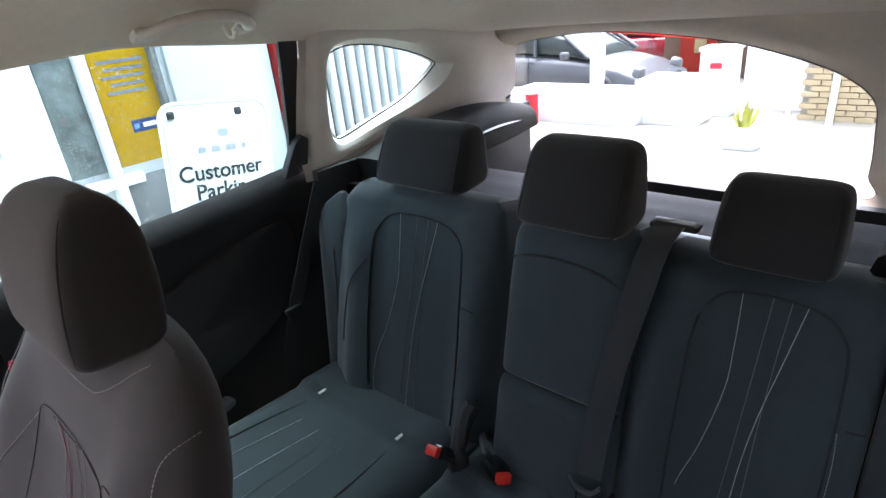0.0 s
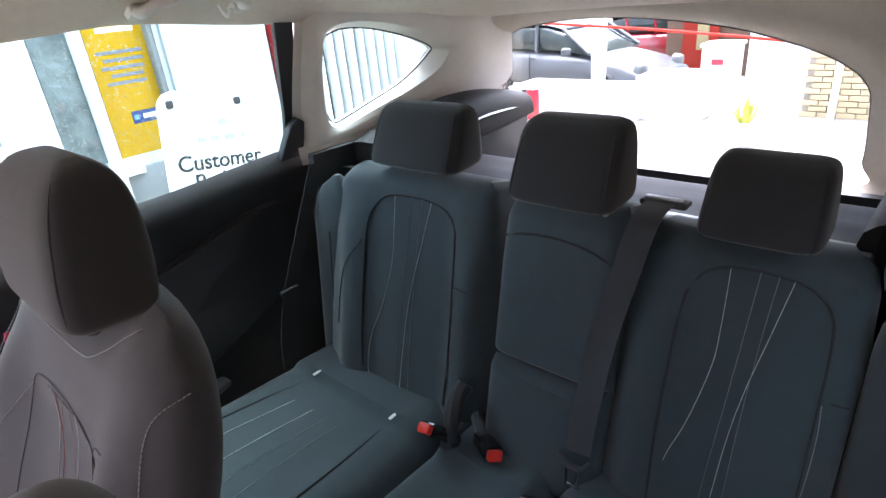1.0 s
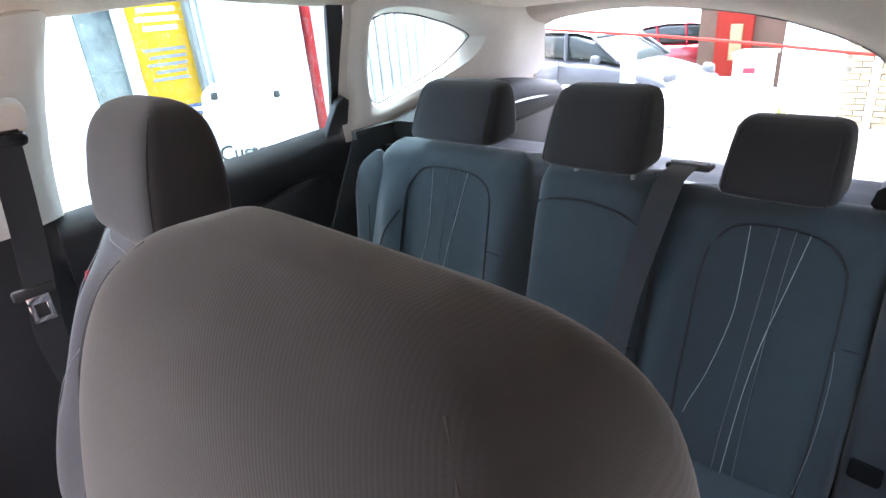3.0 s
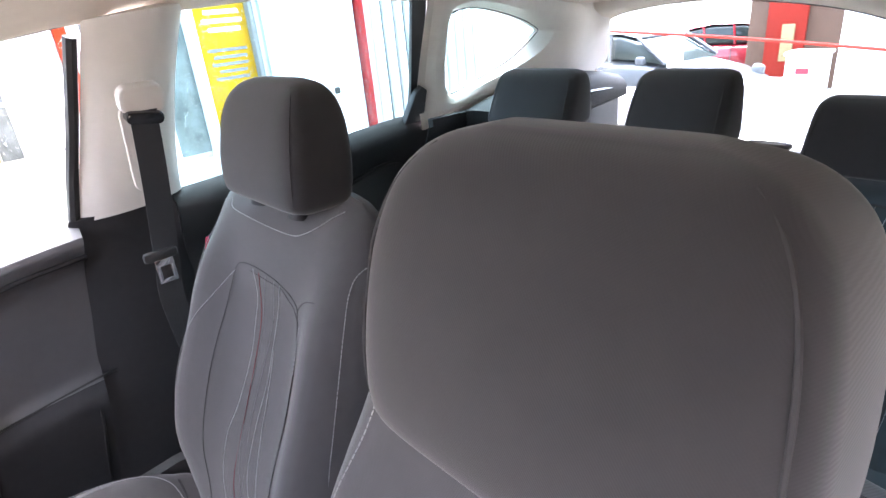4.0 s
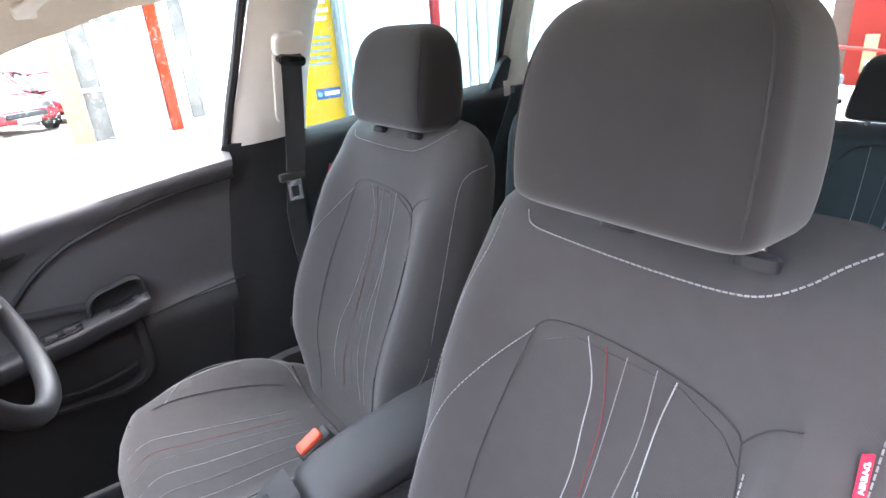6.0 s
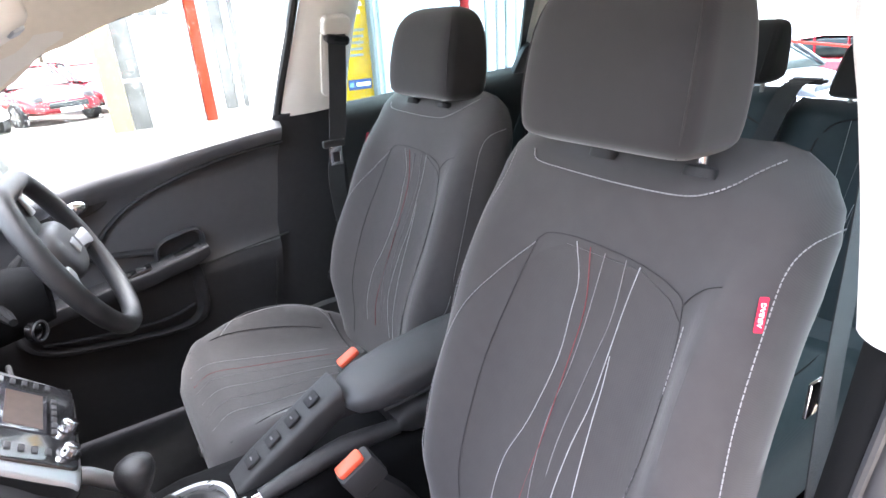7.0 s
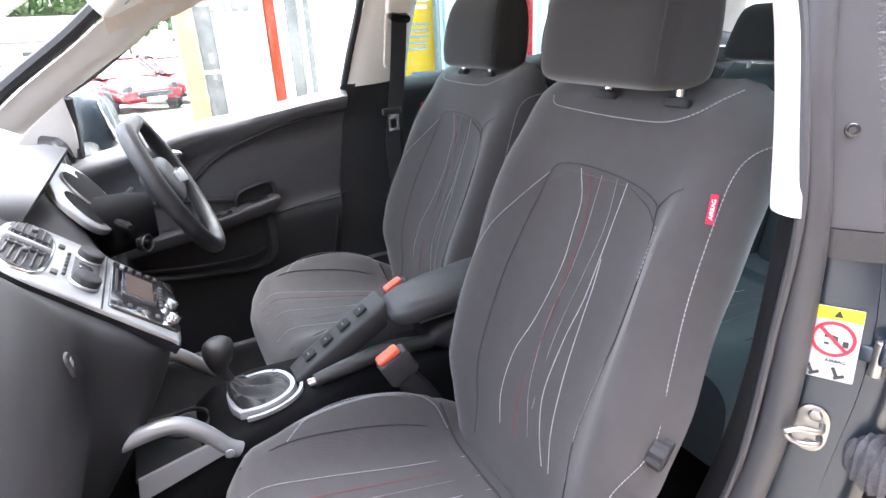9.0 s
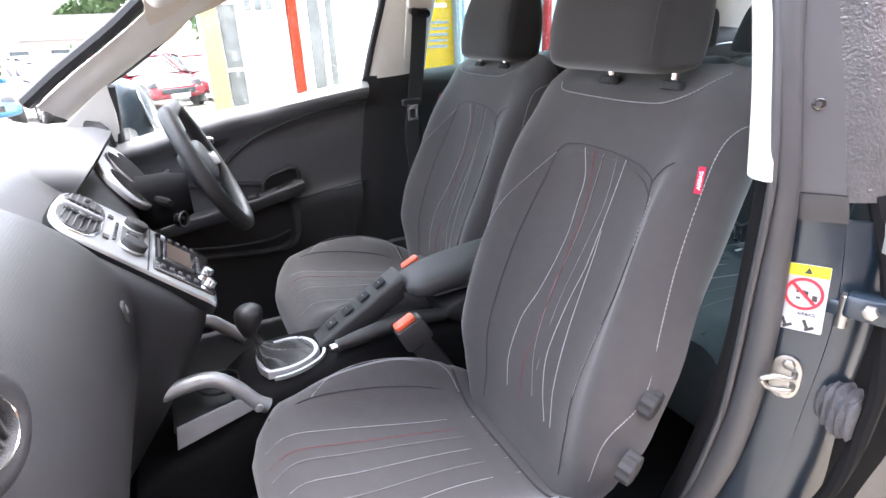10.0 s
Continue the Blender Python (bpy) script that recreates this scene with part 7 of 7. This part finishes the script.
# white cabinets, red bollard, planter
for (x, y), (w, h, d), lab in (((-3.7, 7.6), (1.9, 0.40, 0.7), "white low storage cabinet in the yard"), ((-2.45, 8.0), (0.8, 0.56, 0.7), "white storage cabinet in the yard"), ((-2.2, 9.0), (0.46, 0.92, 0.4), "white notice cabinet with a small red label")):
    cb = thing("cabinet", (x, y, ground_z(x, y)), lab, "cabinet", "yard cabinets")
    part("body", shift(box(w, d, h, 0.03), (0, 0, h / 2)), M_WHITEW, cb)
    part("lid", shift(box(w + 0.04, d + 0.04, 0.05, 0.015), (0, 0, h + 0.02)), M_WHITEW, cb)
    part("foot", shift(box(w * 0.9, d * 0.8, 0.06), (0, 0, 0.0)), M_BLACK, cb)
    if h > 0.8:
        part("red_label", shift(box(0.16, 0.01, 0.08), (0.0, -d / 2 - 0.006, h - 0.2)), M_SIGN, cb)
bol = thing("bollard", (-4.1, 7.0, ground_z(-4.1, 7.0)), "short red bollard with a pale cap", "bollard")
part("shaft", tube([(0, 0, 0), (0, 0, 0.42)], 0.09, 12, 0), M_SIGN, bol)
part("cap", shift(head_rings(0.09, 0.06, 0.09, 0, p=2, n=16), (0, 0, 0.41)), M_LETTER, bol)
pot = thing("planter", (-1.18, 6.5, ground_z(-1.18, 6.5)), "white square planter with a spiky yellow-green plant", "planter")
part("tub", loft([[(w * c, w * s, z) for c, s in oval(1, 1, 24, 6)] for w, z in ((0.16, 0.0), (0.21, 0.22), (0.22, 0.25), (0.19, 0.25), (0.18, 0.20))]), M_WHITEW, pot)
random.seed(9)
lf = []
for k in range(46):
    a, tilt, ln = random.uniform(0, 6.28), random.uniform(0.1, 1.0), random.uniform(0.16, 0.32)
    d = V((math.cos(a) * math.sin(tilt), math.sin(a) * math.sin(tilt), math.cos(tilt)))
    p0 = V((0, 0, 0.21)) + V((math.cos(a), math.sin(a), 0)) * 0.05
    e = V((-math.sin(a), math.cos(a), 0)) * 0.014
    p1, p2 = p0 + d * ln * 0.6, p0 + d * ln + V((0, 0, -0.08 * tilt))
    lf.append(([p0 - e, p0 + e, p1 + e, p1 - e, p2], [(0, 1, 2, 3), (3, 2, 4)]))
part("leaves", join(*lf), mat("yellow-green leaf", (0.30, 0.30, 0.04), 0.6, spread=0.3, scale=20), pot)

# pale brick wall at the yard's corner: single bricks on a mortar core
bw_ = thing("brick_wall", (-1.08, 9.0, ground_z(0, 9.0)), "pale buff brick wall at the yard's corner", "wall")
part("core", shift(box(1.30, 0.20, 1.9), (0.62, 0.08, 0.95)), M_MORTAR, bw_)
bk_ = part("brick", shift(box(0.205, 0.06, 0.065, 0.004, 1), (0.05, -0.045, 0.04)), M_PBRICK, bw_, smooth=False)
for r in range(25):
    for c in range(6):
        if r == 0 and c == 0:
            continue
        o = new("brick", bk_.data)
        o.parent = bw_
        o.location = (0.217 * c + (0.108 if r % 2 else 0.0), random.uniform(-0.004, 0.004), 0.076 * r)
wall2 = thing("white_wall", (0.3, 10.0, -0.72), "plain white rendered wall beyond the yard", "wall")
part("panel", shift(box(2.4, 0.2, 2.6, 0.01), (-1.20, 0, 1.3)), M_WHITEW, wall2)
part("drainpipe", tube([(-1.56, -1.0, 0), (-1.56, -1.0, 2.6)], 0.035, 8, 0), M_WHITEW, wall2)


# unseen dark brick block, added to cut light into the open doorway
yb = thing("doorway_light_block", (3.7, 1.0, 0.0), "unseen long brown brick block added to cut light into the open doorway", "building")
part("wall", shift(box(1.0, 22.0, 3.4, 0.02), (0.5, 0, 1.7)), M_BRICK, yb)
part("roof", loft([[(-0.3, y, 3.4), (1.2, y, 4.2), (2.7, y, 3.4)] for y in (-11.3, 11.3)]), M_GREYW, yb, smooth=False)
for k in range(6):
    part("window", shift(box(0.06, 1.6, 1.3, 0.01), (-0.02, -9 + 3.6 * k, 1.9)), M_DGLASS, yb)


# ---- trees, hedges and a house in the distance ----
M_LEAF = mat("dark green leaf", (0.045, 0.085, 0.028), 0.7, spread=0.45, scale=2.0)
M_BARK = mat("grey brown bark", (0.10, 0.075, 0.055), 0.9, spread=0.3, scale=8)


def tree(at, h, r, seed, n=900, leaf=0.22):
    rnd = random.Random(seed)
    tr = thing("tree", at, "leafy dark green tree at the yard's edge", "tree", "trees")
    limbs = [tube([(0, 0, 0), (0.05 * h * rnd.uniform(-1, 1), 0.03 * h, h * 0.35), (0, 0, h * 0.8)], [(0, 0.03 * h), (1, 0.008 * h)], 8, 5)]
    tips = []
    for k in range(9):
        a, z0 = rnd.uniform(0, 6.28), h * rnd.uniform(0.28, 0.65)
        q = V((math.cos(a) * r * rnd.uniform(0.5, 0.9), math.sin(a) * r * rnd.uniform(0.5, 0.9), z0 + h * rnd.uniform(0.12, 0.3)))
        limbs.append(tube([(0, 0, z0), q * 0.5 + V((0, 0, z0 * 0.55)), q], [(0, 0.012 * h), (1, 0.004 * h)], 6, 4))
        tips.append(q)
    part("trunk", join(*limbs), M_BARK, tr)
    tips += [V((0, 0, h * 0.82)), V((r * 0.2, 0, h * 0.7)), V((-r * 0.3, r * 0.2, h * 0.66))]
    vs, fs = [], []
    for k in range(n):
        c = rnd.choice(tips)
        d = V((rnd.gauss(0, 1), rnd.gauss(0, 1), rnd.gauss(0, 0.8))).normalized() * (r * 0.42 * rnd.random() ** 0.4)
        p = c + d
        u = V((rnd.gauss(0, 1), rnd.gauss(0, 1), rnd.gauss(0, 1))).normalized()
        w = u.orthogonal().normalized()
        s = leaf * rnd.uniform(0.5, 1.2)
        b = len(vs)
        vs += [p - u * s, p + w * s * 0.5, p + u * s, p - w * s * 0.5]
        fs.append((b, b + 1, b + 2, b + 3))
    part("crown", (vs, fs), M_LEAF, tr, smooth=False)


for k, (x, y, h, r) in enumerate(((-5.4, 5.6, 5.0, 1.7), (-7.2, 7.2, 6.0, 2.0), (-54, -4.5, 6.5, 3.4), (-56, -8.5, 7.0, 3.6), (-54, -12.5, 7.5, 3.8), (-58, -17, 8, 4), (-53, -1.0, 6, 3.0), (-60, 4, 7, 3.5))):
    tree((x, y, ground_z(x, y)), h, r, k + 1, 1500 if k < 2 else 900, 0.10 if k < 2 else 0.4)
house = thing("house", (-46.0, -7.4, -1.17), "white low house with a grey pitched roof and dark windows", "house")
part("wall", shift(box(5.0, 9.0, 2.6, 0.02), (0, 0, 1.3)), mat("pale render", (0.28, 0.27, 0.25), 0.9, spec=0.2), house)
part("roof", loft([[(2.9, y, 2.6), (0, y, 4.1), (-2.9, y, 2.6)] for y in (-4.8, 4.8)]), mat("grey roof slate", (0.06, 0.06, 0.065), 0.9, spec=0.2), house, smooth=False)
for dy in (-3, -1, 1.2, 3.2):
    part("window", shift(box(0.08, 1.0, 1.0, 0.01), (2.52, dy, 1.5)), M_DGLASS, house)
random.seed(3)
vs, fs = [], []
for k in range(5000):
    a = random.uniform(0, 1)
    p = V((-31 - 1.5 * a + random.gauss(0, 0.4), -9.5 + 7.5 * a + random.gauss(0, 0.4), -1.1 + abs(random.gauss(0, 0.55))))
    u = V((random.gauss(0, 1), random.gauss(0, 1), random.gauss(0, 1))).normalized() * 0.16
    w = u.orthogonal() * 0.5
    b = len(vs)
    vs += [p - u, p + w, p + u, p - w]
    fs.append((b, b + 1, b + 2, b + 3))
tagged(part("hedge", (vs, fs), M_LEAF, smooth=False), "clipped green hedge across the yard", "hedge", kind="stuff")

# door mirror of the driver's door
mir = thing("door_mirror", (-0.935, -0.735, 0.985), "dark door mirror with a rain-spotted mirror face", "door mirror")
part("shell", shift(head_rings(0.105, 0.165, 0.070, 0.0, p=2.6), pose(0, 0, -0.08, 0, 0, 18)), M_PAINT, mir)
part("mirror_face", shift(plate(oval(0.088, 0.066, 32, 3.0), 0.003), frame_of((0.02, 0.066, 0.0), (0.95, -0.12, 0), (0.12, 0.97, 0.20))), mat("mirror", (0.85, 0.86, 0.87), 0.03, 1.0, 0.01), mir, "mirror glass")
part("arm", tube([(0.08, 0.0, -0.06), (0.14, 0.0, -0.08), (0.17, 0.0, -0.09)], 0.025, 8, 3), M_BLACK, mir)

# raindrops on the driver's side panes
def drops(name, outline, count, seed, label):
    rnd = random.Random(seed)
    y0, y1 = min(p[0] for p in outline), max(p[0] for p in outline)
    z0, z1 = min(p[1] for p in outline), max(p[1] for p in outline)
    vs, fs = [], []
    tried = 0
    while tried < count:
        y, z = rnd.uniform(y0, y1), rnd.uniform(z0, z1)
        tried += 1
        inside = False
        for (ya, za), (yb, zb) in zip(outline, outline[1:] + outline[:1]):
            if (za > z) != (zb > z) and y < ya + (z - za) / (zb - za) * (yb - ya):
                inside = not inside
        if not inside:
            continue
        r = 0.00035 + 0.0008 * rnd.random() ** 3
        c = V(rside(y, z, -0.0172))
        b = len(vs)
        for q in range(7):
            a = 2 * math.pi * q / 7
            vs.append(c + V((0, r * math.cos(a), r * 1.25 * math.sin(a))))
        for q in range(7):
            a = 2 * math.pi * q / 7
            vs.append(c + V((-r * 0.55, 0.6 * r * math.cos(a), 0.7 * r * math.sin(a))))
        vs.append(c + V((-r * 0.75, 0, 0)))
        for q in range(7):
            n_ = (q + 1) % 7
            fs += [(b + q, b + n_, b + 7 + n_, b + 7 + q), (b + 7 + q, b + 7 + n_, b + 14)]
    ob = part(name, (vs, fs), M_DROP)
    return tagged(ob, label, "raindrops", kind="stuff")


M_DROP = bpy.data.materials.new("water drop")
M_DROP.use_nodes = True
pb_ = M_DROP.node_tree.nodes["Principled BSDF"]
pb_.inputs["Transmission Weight"].default_value, pb_.inputs["Roughness"].default_value, pb_.inputs["IOR"].default_value = 1.0, 0.0, 1.33
drops("raindrops", [(0.17, 1.03), (0.775, 1.07), (0.78, 1.33), (0.44, 1.38), (0.22, 1.36)], 9000, 1, "fine raindrops on the rear side window")
drops("raindrops", [(-0.035, 1.02), (0.03, 1.35), (-0.19, 1.32), (-0.50, 1.22), (-0.74, 1.06), (-0.75, 0.92)], 11000, 2, "fine raindrops on the front side window")
